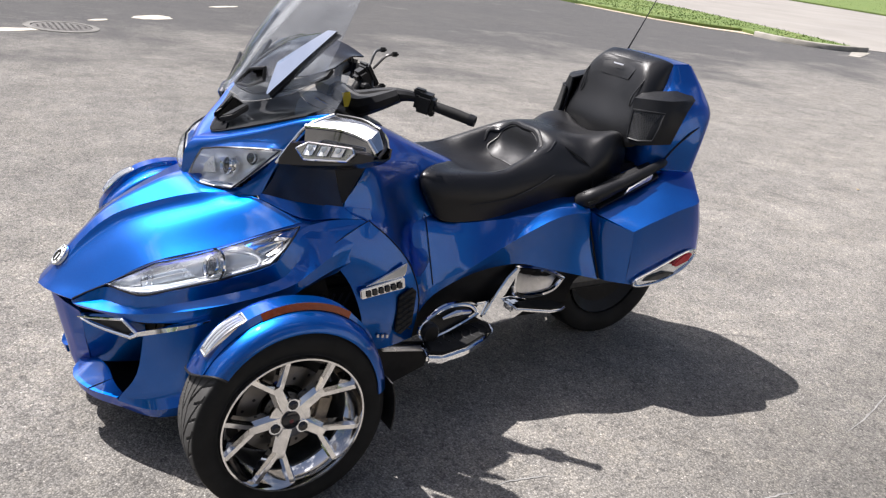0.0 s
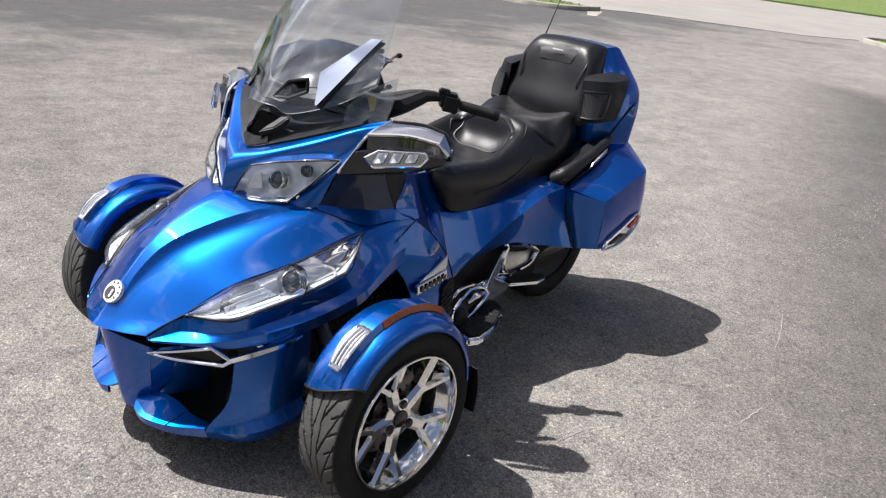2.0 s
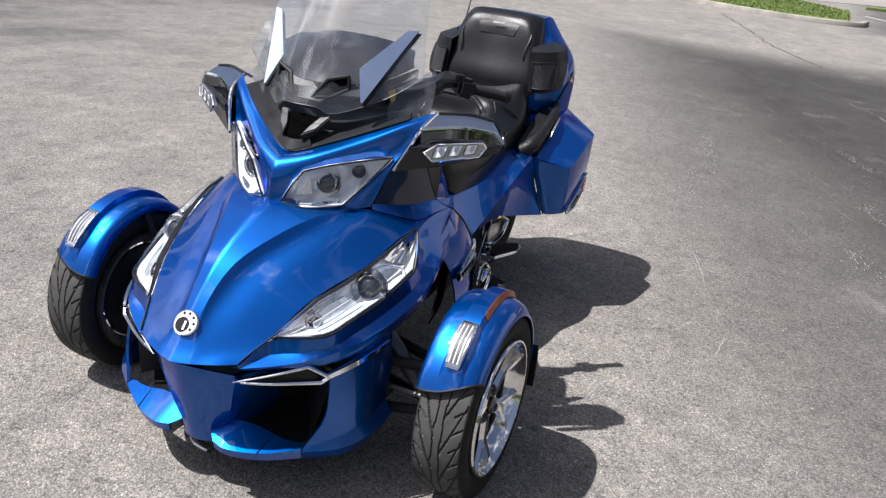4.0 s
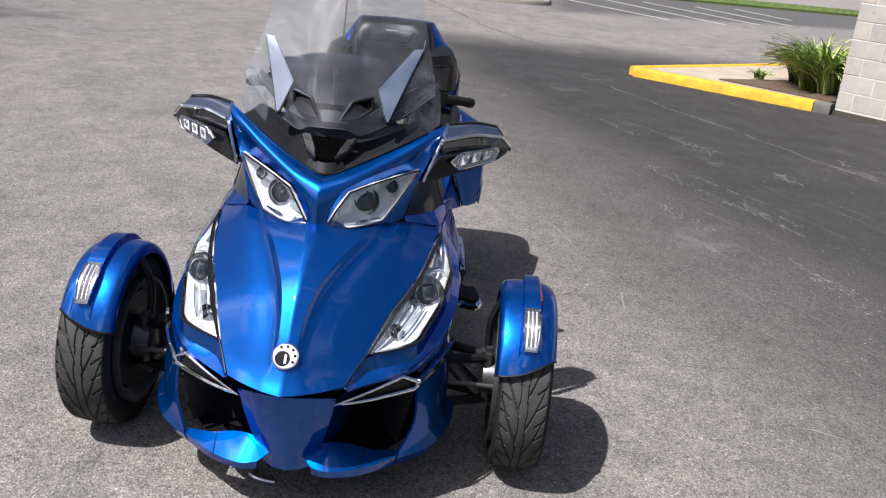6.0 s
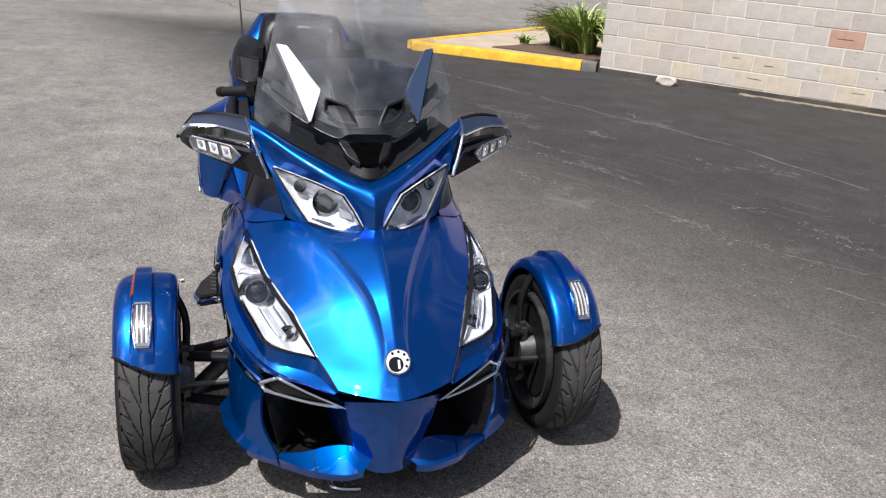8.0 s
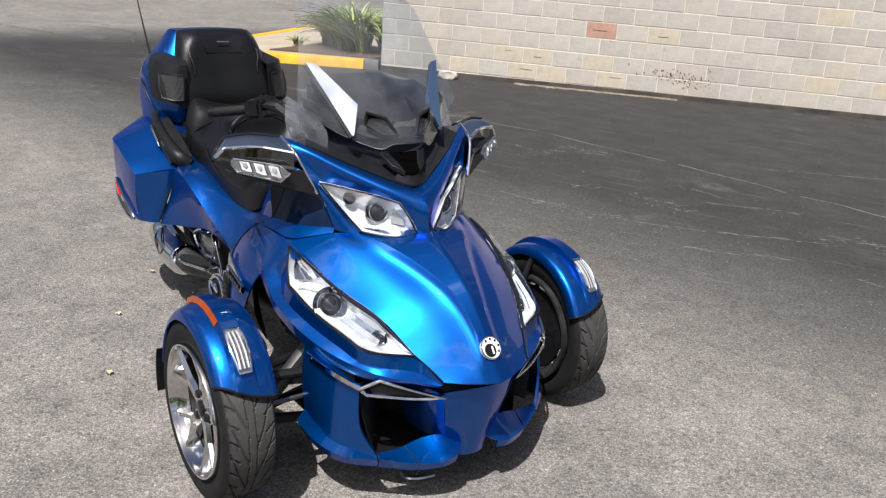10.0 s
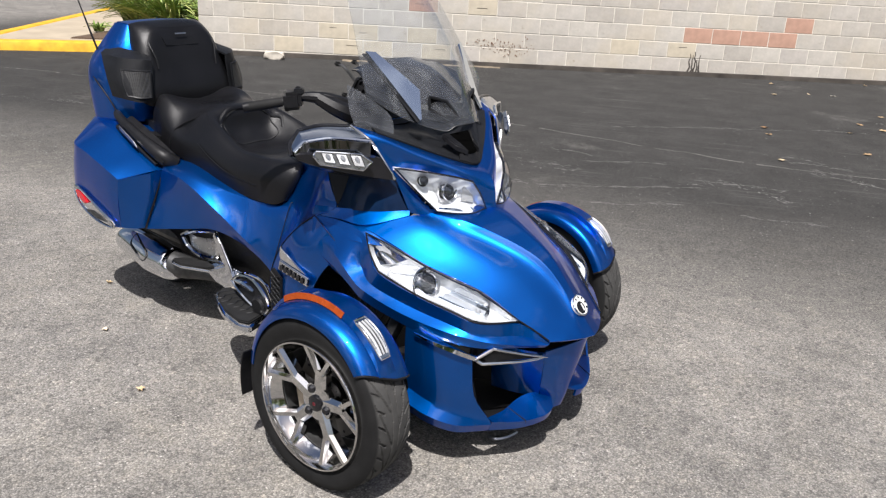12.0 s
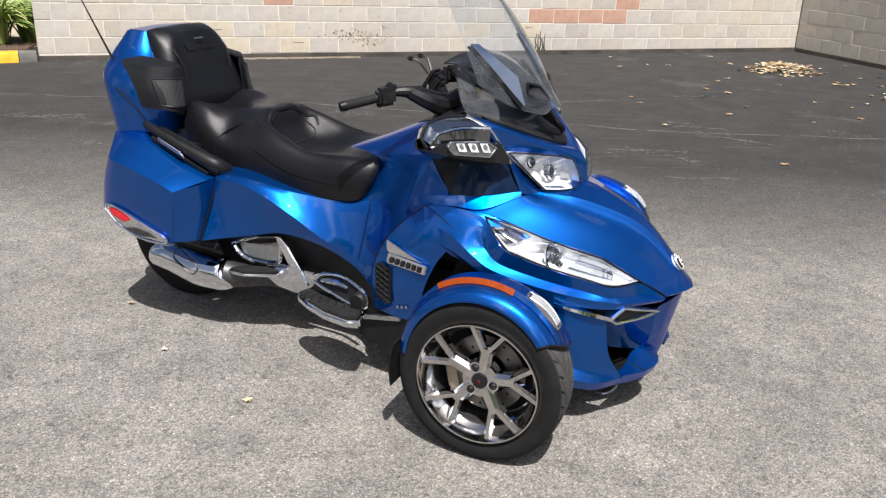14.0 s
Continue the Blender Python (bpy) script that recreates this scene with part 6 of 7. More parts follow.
bike_part("tank_console", sheet([[(-0.33, 0, 1.004), (-0.345, 0.09, 0.99)], [(-0.46, 0, 0.968), (-0.46, 0.075, 0.952)], [(-0.55, 0, 0.925), (-0.55, 0.03, 0.92)]], 1, 4, 4, (), (), True, 0.006), BLACK, "black filler console")
for s in SIDES:
    bike_part("console_side", sheet([[(-0.335, 0.215, 0.935), (-0.345, 0.300, 0.892)], [(-0.415, 0.195, 0.922), (-0.43, 0.250, 0.868)], [(-0.49, 0.160, 0.892), (-0.495, 0.195, 0.860)]], s, 3, 3, (), (), False, 0.006), BLACK)
    side = [[(-0.590, 0.222, 0.652), (-0.650, 0.206, 0.652), (-0.800, 0.212, 0.642), (-1.000, 0.240, 0.664), (-1.150, 0.250, 0.697), (-1.262, 0.262, 0.704)],
            [(-0.590, 0.238, 0.632), (-0.652, 0.224, 0.632), (-0.800, 0.238, 0.624), (-1.000, 0.288, 0.650), (-1.150, 0.325, 0.682), (-1.275, 0.334, 0.684)],
            [(-0.565, 0.350, 0.388), (-0.668, 0.292, 0.424), (-0.810, 0.300, 0.478), (-0.960, 0.334, 0.582), (-1.120, 0.354, 0.662), (-1.277, 0.342, 0.672)],
            [(-0.560, 0.360, 0.364), (-0.669, 0.296, 0.407), (-0.825, 0.295, 0.463), (-0.985, 0.320, 0.528), (-1.130, 0.345, 0.558), (-1.295, 0.364, 0.550)],
            [(-0.555, 0.372, 0.340), (-0.670, 0.300, 0.390), (-0.835, 0.288, 0.450), (-1.000, 0.308, 0.478), (-1.130, 0.338, 0.456), (-1.315, 0.405, 0.425)]]
    bike_part("side_panel", sheet(side, s, 4, 4, (1, 2), (), False, 0.006, (-0.9, 0, 0.5)), PAINT, "blue metallic side panel below the seat")
    bike_part("panel_seam", tube([offset(r[1], (0.0, 0.002, 0.001)) for r in side[:3]], 0.0014, 6, 4, False, (), s), BLACK)
    bike_part("panel_screw", lathe([(0, 0.006), (0.003, 0.005), (0.004, 0)], 10, Matrix.Translation(V((-0.658, 0.219, 0.613), s)) @ (Matrix.Identity(4) if s > 0 else Matrix.Rotation(math.pi, 4, "Z"))), STEEL)
    low = [[(-0.50, 0.33, 0.40), (-0.70, 0.270, 0.425), (-0.95, 0.262, 0.480), (-1.15, 0.290, 0.475), (-1.32, 0.345, 0.445)],
           [(-0.50, 0.32, 0.30), (-0.70, 0.240, 0.32), (-0.95, 0.225, 0.34), (-1.15, 0.225, 0.34), (-1.36, 0.23, 0.33)],
           [(-0.50, 0.28, 0.20), (-0.70, 0.22, 0.20), (-0.95, 0.20, 0.21), (-1.15, 0.20, 0.22), (-1.36, 0.21, 0.24)]]
    bike_part("lower_fairing", sheet(low, s, 4, 4, (), (), False, 0.006, (-0.9, 0, 0.3)), BLACK, "black lower engine cover")
for s in SIDES:
    bike_part("tail_cover", sheet([[(-1.28, 0.26, 0.455), (-1.45, 0.25, 0.455), (-1.66, 0.24, 0.49)], [(-1.27, 0.225, 0.36), (-1.42, 0.20, 0.35), (-1.58, 0.18, 0.40)], [(-1.27, 0.20, 0.25), (-1.38, 0.18, 0.26), (-1.47, 0.17, 0.32)]], s, 4, 4, (), (), False, 0.006, (-1.4, 0, 0.4)), BLACK, "black lower tail cover")
bike_part("belly", rbox((-0.72, 0, 0.30), (1.15, 0.36, 0.26), 0.03), BLACK, "black engine and frame mass")

# seat
SEAT = [
    [(-0.870, 0, 0.745), (-0.830, 0.060, 0.745), (-0.750, 0.105, 0.745), (-0.690, 0.135, 0.730), (-0.690, 0.155, 0.690), (-0.715, 0.170, 0.640)],
    [(-0.845, 0, 0.785), (-0.800, 0.070, 0.797), (-0.705, 0.130, 0.804), (-0.640, 0.170, 0.782), (-0.645, 0.200, 0.725), (-0.680, 0.212, 0.655)],
    [(-0.900, 0, 0.768), (-0.885, 0.090, 0.770), (-0.810, 0.145, 0.790), (-0.710, 0.205, 0.790), (-0.700, 0.240, 0.725), (-0.735, 0.240, 0.632)],
    [(-0.970, 0, 0.762), (-0.970, 0.100, 0.764), (-0.950, 0.170, 0.785), (-0.900, 0.225, 0.790), (-0.890, 0.264, 0.718), (-0.905, 0.252, 0.636)],
    [(-1.082, 0, 0.764), (-1.080, 0.100, 0.768), (-1.040, 0.178, 0.824), (-1.010, 0.230, 0.806), (-1.010, 0.266, 0.735), (-1.020, 0.252, 0.652)],
    [(-1.152, 0, 0.816), (-1.152, 0.100, 0.818), (-1.135, 0.172, 0.866), (-1.120, 0.226, 0.826), (-1.120, 0.262, 0.760), (-1.130, 0.255, 0.678)],
    [(-1.180, 0, 0.902), (-1.185, 0.090, 0.900), (-1.212, 0.165, 0.888), (-1.210, 0.218, 0.832), (-1.220, 0.256, 0.775), (-1.220, 0.255, 0.695)],
    [(-1.250, 0, 0.910), (-1.255, 0.100, 0.908), (-1.310, 0.170, 0.876), (-1.310, 0.212, 0.834), (-1.310, 0.250, 0.788), (-1.310, 0.250, 0.715)],
    [(-1.400, 0, 0.898), (-1.400, 0.100, 0.900), (-1.410, 0.170, 0.912), (-1.410, 0.205, 0.902), (-1.410, 0.240, 0.842), (-1.400, 0.245, 0.730)],
    [(-1.480, 0, 0.892), (-1.480, 0.090, 0.906), (-1.490, 0.155, 0.925), (-1.490, 0.190, 0.916), (-1.480, 0.215, 0.860), (-1.470, 0.225, 0.750)],
    [(-1.540, 0, 0.870), (-1.540, 0.090, 0.880), (-1.540, 0.150, 0.900), (-1.530, 0.180, 0.886), (-1.530, 0.200, 0.840), (-1.520, 0.210, 0.750)],
]
seat = bike_part("seat", sheet(SEAT, 1, 5, 4, (), (), True, 0.012, (-1.1, 0, 0.6)), LEATHER, "black leather two-level touring seat", None, 60)
sg = dense(SEAT, 1, 5, 4, (), (), True)
loop = [(21, 20), (21, 23), (22, 25), (25, 25), (27, 25), (29, 23), (30, 20), (29, 17), (27, 15), (25, 15), (22, 15), (21, 17)]
bike_part("seam", tube([tuple(sg[i][j] + Vector((0.001, 0, 0.001))) for i, j in loop], 0.0036, 6, 5, True), LEATHER2, "raised welt round the rider's back pad", seat)
roll = [(22, 26), (24, 27), (26, 26), (28, 25), (30, 23), (30, 20), (30, 17), (28, 15), (26, 14), (24, 13), (22, 14)]
bike_part("pad_roll", tube([tuple(sg[i][j] + Vector((-0.004, 0, -0.004))) for i, j in roll], [0.006, 0.010, 0.013, 0.014, 0.014, 0.014, 0.014, 0.014, 0.013, 0.010, 0.006], 10, 5), LEATHER, "padded roll round the rider's back pad", seat)
for s in SIDES:
    bike_part("seam", tube([(-1.205, 0.165, 0.888), (-1.150, 0.195, 0.858), (-1.060, 0.206, 0.822), (-0.980, 0.210, 0.802), (-0.910, 0.205, 0.790)], 0.004, 6, 5, False, (), s), LEATHER, "", seat)
    bike_part("seam", tube([(-1.240, 0.180, 0.872), (-1.300, 0.218, 0.836), (-1.335, 0.246, 0.795), (-1.345, 0.254, 0.730)], 0.0035, 6, 5, False, (), s), LEATHER, "", seat)
    bike_part("seam", tube([(-0.800, 0.256, 0.694), (-0.950, 0.270, 0.715), (-1.060, 0.268, 0.750), (-1.150, 0.258, 0.790)], 0.0028, 6, 5, False, (), s), LEATHER, "", seat)
    # grab handle
    gh = bike_part("grab_handle", tube([(-1.262, 0.285, 0.690), (-1.290, 0.325, 0.722), (-1.400, 0.335, 0.765), (-1.530, 0.330, 0.810), (-1.620, 0.310, 0.835), (-1.680, 0.270, 0.835)], [0.030, 0.032, 0.024, 0.020, 0.017, 0.012], 12, 6, False, (), s), BLACK, "black grab handle")
    bike_part("handle_recess", sheet([[(-1.292, 0.262, 0.716), (-1.45, 0.258, 0.776), (-1.60, 0.258, 0.828)], [(-1.305, 0.352, 0.690), (-1.45, 0.356, 0.752), (-1.575, 0.350, 0.800)]], s, 3, 4, (), (), False, 0.012, (-1.45, 0.3, 0.5)), BLACK, "black recess under the handle", gh)
    bike_part("handle_pad", rbox((-1.288, 0.318, 0.712), (0.10, 0.075, 0.072), 0.03, (0, 25, -20), s), GREYPLASTIC, "", gh)
    bike_part("handle_lamp", prism([(-1.40, 0.364, 0.740), (-1.53, 0.356, 0.790), (-1.535, 0.356, 0.810), (-1.42, 0.366, 0.766)], (0, 0.006, 0), s, 0.002), ALLOY, "", gh)

# saddle cases
for s in SIDES:
    bag = [[(-1.282, 0.200, 0.690), (-1.450, 0.200, 0.750), (-1.620, 0.200, 0.800), (-1.800, 0.180, 0.800), (-1.80, 0.10, 0.78)],
           [(-1.280, 0.330, 0.674), (-1.450, 0.338, 0.735), (-1.620, 0.334, 0.800), (-1.786, 0.320, 0.800), (-1.82, 0.15, 0.78)],
           [(-1.372, 0.482, 0.636), (-1.440, 0.492, 0.668), (-1.570, 0.494, 0.710), (-1.680, 0.480, 0.736), (-1.78, 0.300, 0.74)],
           [(-1.384, 0.482, 0.524), (-1.450, 0.488, 0.540), (-1.600, 0.488, 0.590), (-1.735, 0.462, 0.630), (-1.81, 0.28, 0.64)],
           [(-1.396, 0.468, 0.424), (-1.450, 0.472, 0.422), (-1.620, 0.466, 0.462), (-1.770, 0.448, 0.508), (-1.83, 0.27, 0.52)],
           [(-1.355, 0.300, 0.420), (-1.450, 0.300, 0.420), (-1.620, 0.300, 0.450), (-1.775, 0.300, 0.490), (-1.82, 0.20, 0.50)]]
    case = bike_part("saddle_case", sheet(bag, s, 4, 4, (1, 2, 4), (), False, 0.006, (-1.55, 0.25, 0.6)), PAINT, "blue metallic saddle case with chrome rail")
    front = [[(-1.280, 0.330, 0.674), (-1.300, 0.390, 0.658), (-1.372, 0.482, 0.636)], [(-1.288, 0.352, 0.600), (-1.308, 0.40, 0.585), (-1.380, 0.482, 0.564)], [(-1.318, 0.405, 0.430), (-1.335, 0.435, 0.428), (-1.396, 0.468, 0.424)]]
    bike_part("case_front", sheet(front, s, 4, 4, (), (), False, 0.006, (-1.55, 0.25, 0.6)), PAINT, "", case)
    bike_part("panel_seam", tube([offset(r[0], (0.003, 0.004, 0.001)) for r in front], 0.0034, 6, 5, False, (), s), BLACK, "", case)
    frame_l = [(-1.736, 0.462, 0.520), (-1.720, 0.470, 0.534), (-1.657, 0.479, 0.530), (-1.514, 0.484, 0.478), (-1.428, 0.480, 0.440), (-1.440, 0.478, 0.416), (-1.550, 0.481, 0.422), (-1.667, 0.477, 0.460), (-1.729, 0.466, 0.503)]
    bike_part("case_rail", prism([offset(p, (0, -0.008, 0)) for p in frame_l], (0, 0.014, 0), s, 0.005), CHROME, "broad chrome rail along the case edge", case)
    bike_part("case_rail", tube([offset(p, (0, 0.005, 0)) for p in frame_l], 0.0055, 8, 4, True, (), s), CHROME, "", case)
    bike_part("side_reflector", prism([(-1.716, 0.466, 0.520), (-1.690, 0.472, 0.528), (-1.655, 0.476, 0.524), (-1.598, 0.482, 0.488), (-1.625, 0.482, 0.478), (-1.690, 0.476, 0.496)], (0, 0.013, 0.0), s, 0.004), REDLENS, "red side reflector", case)
    bike_part("rail_inset", prism([(-1.630, 0.476, 0.452), (-1.570, 0.479, 0.462), (-1.500, 0.482, 0.450), (-1.462, 0.480, 0.434), (-1.550, 0.479, 0.430)], (0, 0.0105, 0), s, 0.003), STEEL, "", case)

# top case, backrest, speakers
TOPC = [
    [(-1.560, 0, 0.800), (-1.570, 0.180, 0.800), (-1.620, 0.290, 0.805), (-1.700, 0.322, 0.805), (-1.780, 0.318, 0.800), (-1.83, 0.20, 0.80), (-1.85, 0, 0.80)],
    [(-1.560, 0, 0.930), (-1.570, 0.190, 0.930), (-1.630, 0.305, 0.930), (-1.730, 0.328, 0.935), (-1.815, 0.315, 0.945), (-1.88, 0.20, 0.95), (-1.90, 0, 0.95)],
    [(-1.600, 0, 1.030), (-1.610, 0.180, 1.030), (-1.660, 0.290, 1.030), (-1.770, 0.305, 1.035), (-1.865, 0.275, 1.025), (-1.91, 0.18, 1.03), (-1.925, 0, 1.03)],
    [(-1.660, 0, 1.120), (-1.665, 0.150, 1.120), (-1.700, 0.215, 1.115), (-1.780, 0.232, 1.115), (-1.845, 0.222, 1.110), (-1.88, 0.15, 1.11), (-1.89, 0, 1.12)],
    [(-1.700, 0, 1.188), (-1.702, 0.120, 1.188), (-1.715, 0.170, 1.186), (-1.760, 0.180, 1.190), (-1.808, 0.176, 1.188), (-1.83, 0.11, 1.18), (-1.84, 0, 1.18)],
]
tc = bike_part("top_case", sheet(TOPC, 1, 4, 4, (3,), (), True, 0.006, (-1.8, 0, 0.95)), PAINT, "blue metallic top case")
bike_part("case_lid", sheet([[(-1.702, 0, 1.190), (-1.712, 0.165, 1.188)], [(-1.80, 0, 1.198), (-1.80, 0.172, 1.192)], [(-1.838, 0, 1.182), (-1.822, 0.128, 1.182)]], 1, 3, 3, (), (), True, 0.006, (-1.8, 0, 0.9)), PAINT, "", tc)
for s in SIDES:
    bike_part("case_gap", tube([(-1.80, 0.312, 0.990), (-1.72, 0.330, 0.955), (-1.66, 0.322, 0.90), (-1.62, 0.305, 0.83)], 0.003, 6, 5, False, (), s), BLACK, "", tc)
PAD = [
    [(-1.520, 0, 0.860), (-1.520, 0.130, 0.860), (-1.530, 0.200, 0.870), (-1.570, 0.215, 0.880), (-1.62, 0.20, 0.88)],
    [(-1.520, 0, 0.930), (-1.522, 0.140, 0.935), (-1.535, 0.205, 0.940), (-1.580, 0.222, 0.945), (-1.64, 0.21, 0.94)],
    [(-1.560, 0, 1.020), (-1.555, 0.130, 1.025), (-1.560, 0.185, 1.030), (-1.610, 0.215, 1.035), (-1.68, 0.20, 1.03)],
    [(-1.595, 0, 1.110), (-1.585, 0.120, 1.118), (-1.595, 0.172, 1.118), (-1.640, 0.196, 1.118), (-1.70, 0.19, 1.11)],
    [(-1.625, 0, 1.175), (-1.618, 0.110, 1.178), (-1.628, 0.152, 1.170), (-1.668, 0.182, 1.165), (-1.715, 0.178, 1.15)],
    [(-1.680, 0, 1.205), (-1.678, 0.110, 1.203), (-1.685, 0.150, 1.198), (-1.705, 0.170, 1.190), (-1.72, 0.172, 1.18)],
    [(-1.720, 0, 1.195), (-1.720, 0.110, 1.193), (-1.720, 0.150, 1.190), (-1.722, 0.165, 1.187), (-1.725, 0.168, 1.18)],
]
pad = bike_part("backrest", sheet(PAD, 1, 4, 4, (), (), True, 0.012, (-1.7, 0, 1.0)), LEATHER, "black leather passenger backrest", None, 50)
bike_part("backrest_panel", sheet([[(-1.592, 0, 1.106), (-1.582, 0.080, 1.110)], [(-1.603, 0, 1.140), (-1.595, 0.090, 1.142)], [(-1.627, 0, 1.180), (-1.621, 0.098, 1.182)]], 1, 4, 4, (), (), True, 0.010, (-1.7, 0, 1.1)), LEATHER, "", pad, 50)
bike_part("backrest_mark", rbox((-1.5935, 0, 1.156), (0.002, 0.055, 0.005), 0, (0, -22, 0)), ALLOY, "", pad)
for s in SIDES:
    bike_part("seam", tube([(-1.620, 0.155, 1.150), (-1.578, 0.160, 1.105), (-1.556, 0.150, 1.060), (-1.548, 0.148, 1.02)], 0.003, 6, 5, False, (), s), LEATHER2, "", pad)
    pod = [[(-1.515, 0.200, 0.895), (-1.520, 0.260, 0.895), (-1.560, 0.300, 0.905), (-1.640, 0.315, 0.91)],
           [(-1.520, 0.195, 0.960), (-1.535, 0.258, 0.960), (-1.580, 0.305, 0.965), (-1.660, 0.320, 0.97)],
           [(-1.528, 0.190, 1.030), (-1.545, 0.245, 1.032), (-1.612, 0.298, 1.032), (-1.70, 0.310, 1.035)],
           [(-1.530, 0.190, 1.062), (-1.545, 0.230, 1.066), (-1.620, 0.288, 1.070), (-1.758, 0.282, 1.074)],
           [(-1.60, 0.170, 1.085), (-1.62, 0.205, 1.090), (-1.68, 0.230, 1.098), (-1.76, 0.240, 1.10)]]
    p = bike_part("speaker_pod", sheet(pod, s, 4, 4, (2, 3), (), False, 0.008, (-1.66, 0.12, 0.95)), GREYPLASTIC, "dark grey armrest pod with a meshed speaker")
    gr = [[(-1.517, 0.210, 0.912), (-1.528, 0.255, 0.912), (-1.566, 0.290, 0.920)], [(-1.522, 0.205, 0.965), (-1.540, 0.253, 0.965), (-1.585, 0.295, 0.968)], [(-1.528, 0.202, 1.020), (-1.546, 0.245, 1.022), (-1.606, 0.288, 1.022)]]
    bike_part("speaker_grille", sheet([[offset(q, (0.010, 0.006, 0)) for q in r] for r in gr], s, 4, 4, (), (), False, 0.008, (-1.66, 0.12, 0.95)), MESH, "fine black speaker mesh", p)
    rim = [gr[0][0], gr[0][1], gr[0][2], gr[1][2], gr[2][2], gr[2][1], gr[2][0], gr[1][0]]
    bike_part("grille_rim", tube([offset(q, (0.008, 0.005, 0)) for q in rim], 0.005, 6, 3, True, (0, 2, 4, 6), s), GREYPLASTIC, "", p)
    bike_part("pod_back", rbox((-1.64, 0.20, 0.95), (0.10, 0.14, 0.20), 0.02, (0, 0, 0), s), BLACK, "", p)
bike_part("antenna", tube([(-1.800, -0.258, 1.045), (-1.832, -0.262, 1.100), (-1.96, -0.270, 1.33), (-2.06, -0.275, 1.52)], [0.006, 0.005, 0.0022, 0.0018], 6, 6), BLACK, "thin black whip antenna")

# handlebar
bars = bike_part("handlebar", tube([(-0.40, 0, 1.02), (-0.42, 0.10, 1.03), (-0.475, 0.21, 1.065), (-0.535, 0.265, 1.070), (-0.585, 0.315, 1.050), (-0.66, 0.402, 1.031)], [0.026, 0.026, 0.024, 0.015, 0.012, 0.011], 10, 6), BLACK, "black handlebar")
bike_part("handlebar_arm", tube([(-0.40, 0, 1.02), (-0.42, -0.10, 1.03), (-0.475, -0.21, 1.065), (-0.535, -0.265, 1.070), (-0.585, -0.315, 1.050), (-0.66, -0.402, 1.031)], [0.026, 0.026, 0.024, 0.015, 0.012, 0.011], 10, 6), BLACK, "", bars)
for s in SIDES:
    bike_part("grip", tube([(-0.582, 0.312, 1.051), (-0.62, 0.356, 1.041), (-0.657, 0.399, 1.031)], [0.016, 0.0175, 0.0165], 12, 5, False, (), s), RUBBER, "black rubber grip", bars)
    bike_part("bar_end", tube([(-0.655, 0.397, 1.0315), (-0.668, 0.412, 1.028)], [0.019, 0.017], 12, 2, False, (), s), BLACK, "", bars)
    bike_part("switch_housing", rbox((-0.558, 0.286, 1.058), (0.062, 0.07, 0.062), 0.012, (0, -8, -42), s), BLACK, "black switch housing", bars)
    bike_part("switch_housing", rbox((-0.545, 0.272, 1.088), (0.038, 0.036, 0.022), 0.005, (0, -8, -42), s), GREYPLASTIC, "", bars)
    bike_part("switch_button", rbox((-0.578, 0.292, 1.030), (0.02, 0.02, 0.026), 0.004, (0, 20, -42), s), GREYPLASTIC, "", bars)
    bike_part("riser", tube([(-0.40, 0.02, 1.02), (-0.405, 0.13, 1.015), (-0.43, 0.19, 1.035), (-0.49, 0.232, 1.07)], [0.04, 0.036, 0.03, 0.024], 8, 5, False, (), s), BLACK, "", bars)
bike_part("start_button", rbox((-0.552, -0.268, 1.098), (0.018, 0.014, 0.012), 0.003, (0, 0, 40)), GREYPLASTIC, "", bars)
mount = bike_part("phone_mount", tube([(-0.440, 0.0, 0.995), (-0.455, -0.005, 1.030), (-0.480, -0.012, 1.060)], [0.022, 0.019, 0.022], 12, 5), BLACK, "black spring-arm phone mount")
bike_part("mount_body", rbox((-0.486, -0.014, 1.068), (0.048, 0.056, 0.075), 0.012, (0, 32, 0)), BLACK, "", mount)
bike_part("mount_plate", rbox((-0.505, -0.016, 1.085), (0.022, 0.066, 0.090), 0.008, (0, 32, 0)), GREYPLASTIC, "", mount)
bike_part("mount_knob", lathe([(0, 0.0), (0, 0.016), (0.022, 0.014), (0.026, 0.009), (0.026, 0)], 10, Matrix.Translation((-0.478, 0.014, 1.050))), BLACK, "", mount)
for dy, dz in ((0.040, 0.058), (-0.040, 0.058), (0.040, -0.048), (-0.040, -0.048)):
    arm = bike_part("mount_arm", tube([(-0.512, -0.016 + dy * 0.4, 1.090 + dz * 0.3), (-0.522 - dz * 0.35, -0.016 + dy, 1.095 + dz), (-0.548 - dz * 0.35, -0.016 + dy * 1.08, 1.102 + dz)], 0.0045, 6, 4), STEEL, "", mount)
    bike_part("arm_tip", rbox((-0.552 - dz * 0.35, -0.016 + dy * 1.08, 1.103 + dz), (0.026, 0.016, 0.016), 0.005), RUBBER, "", arm)
bike_part("hang_tag", rbox((-0.366, 0.125, 1.030), (0.026, 0.003, 0.045), 0.001, (8, 15, -30)), YELLOWTAG, "small yellow hang tag")

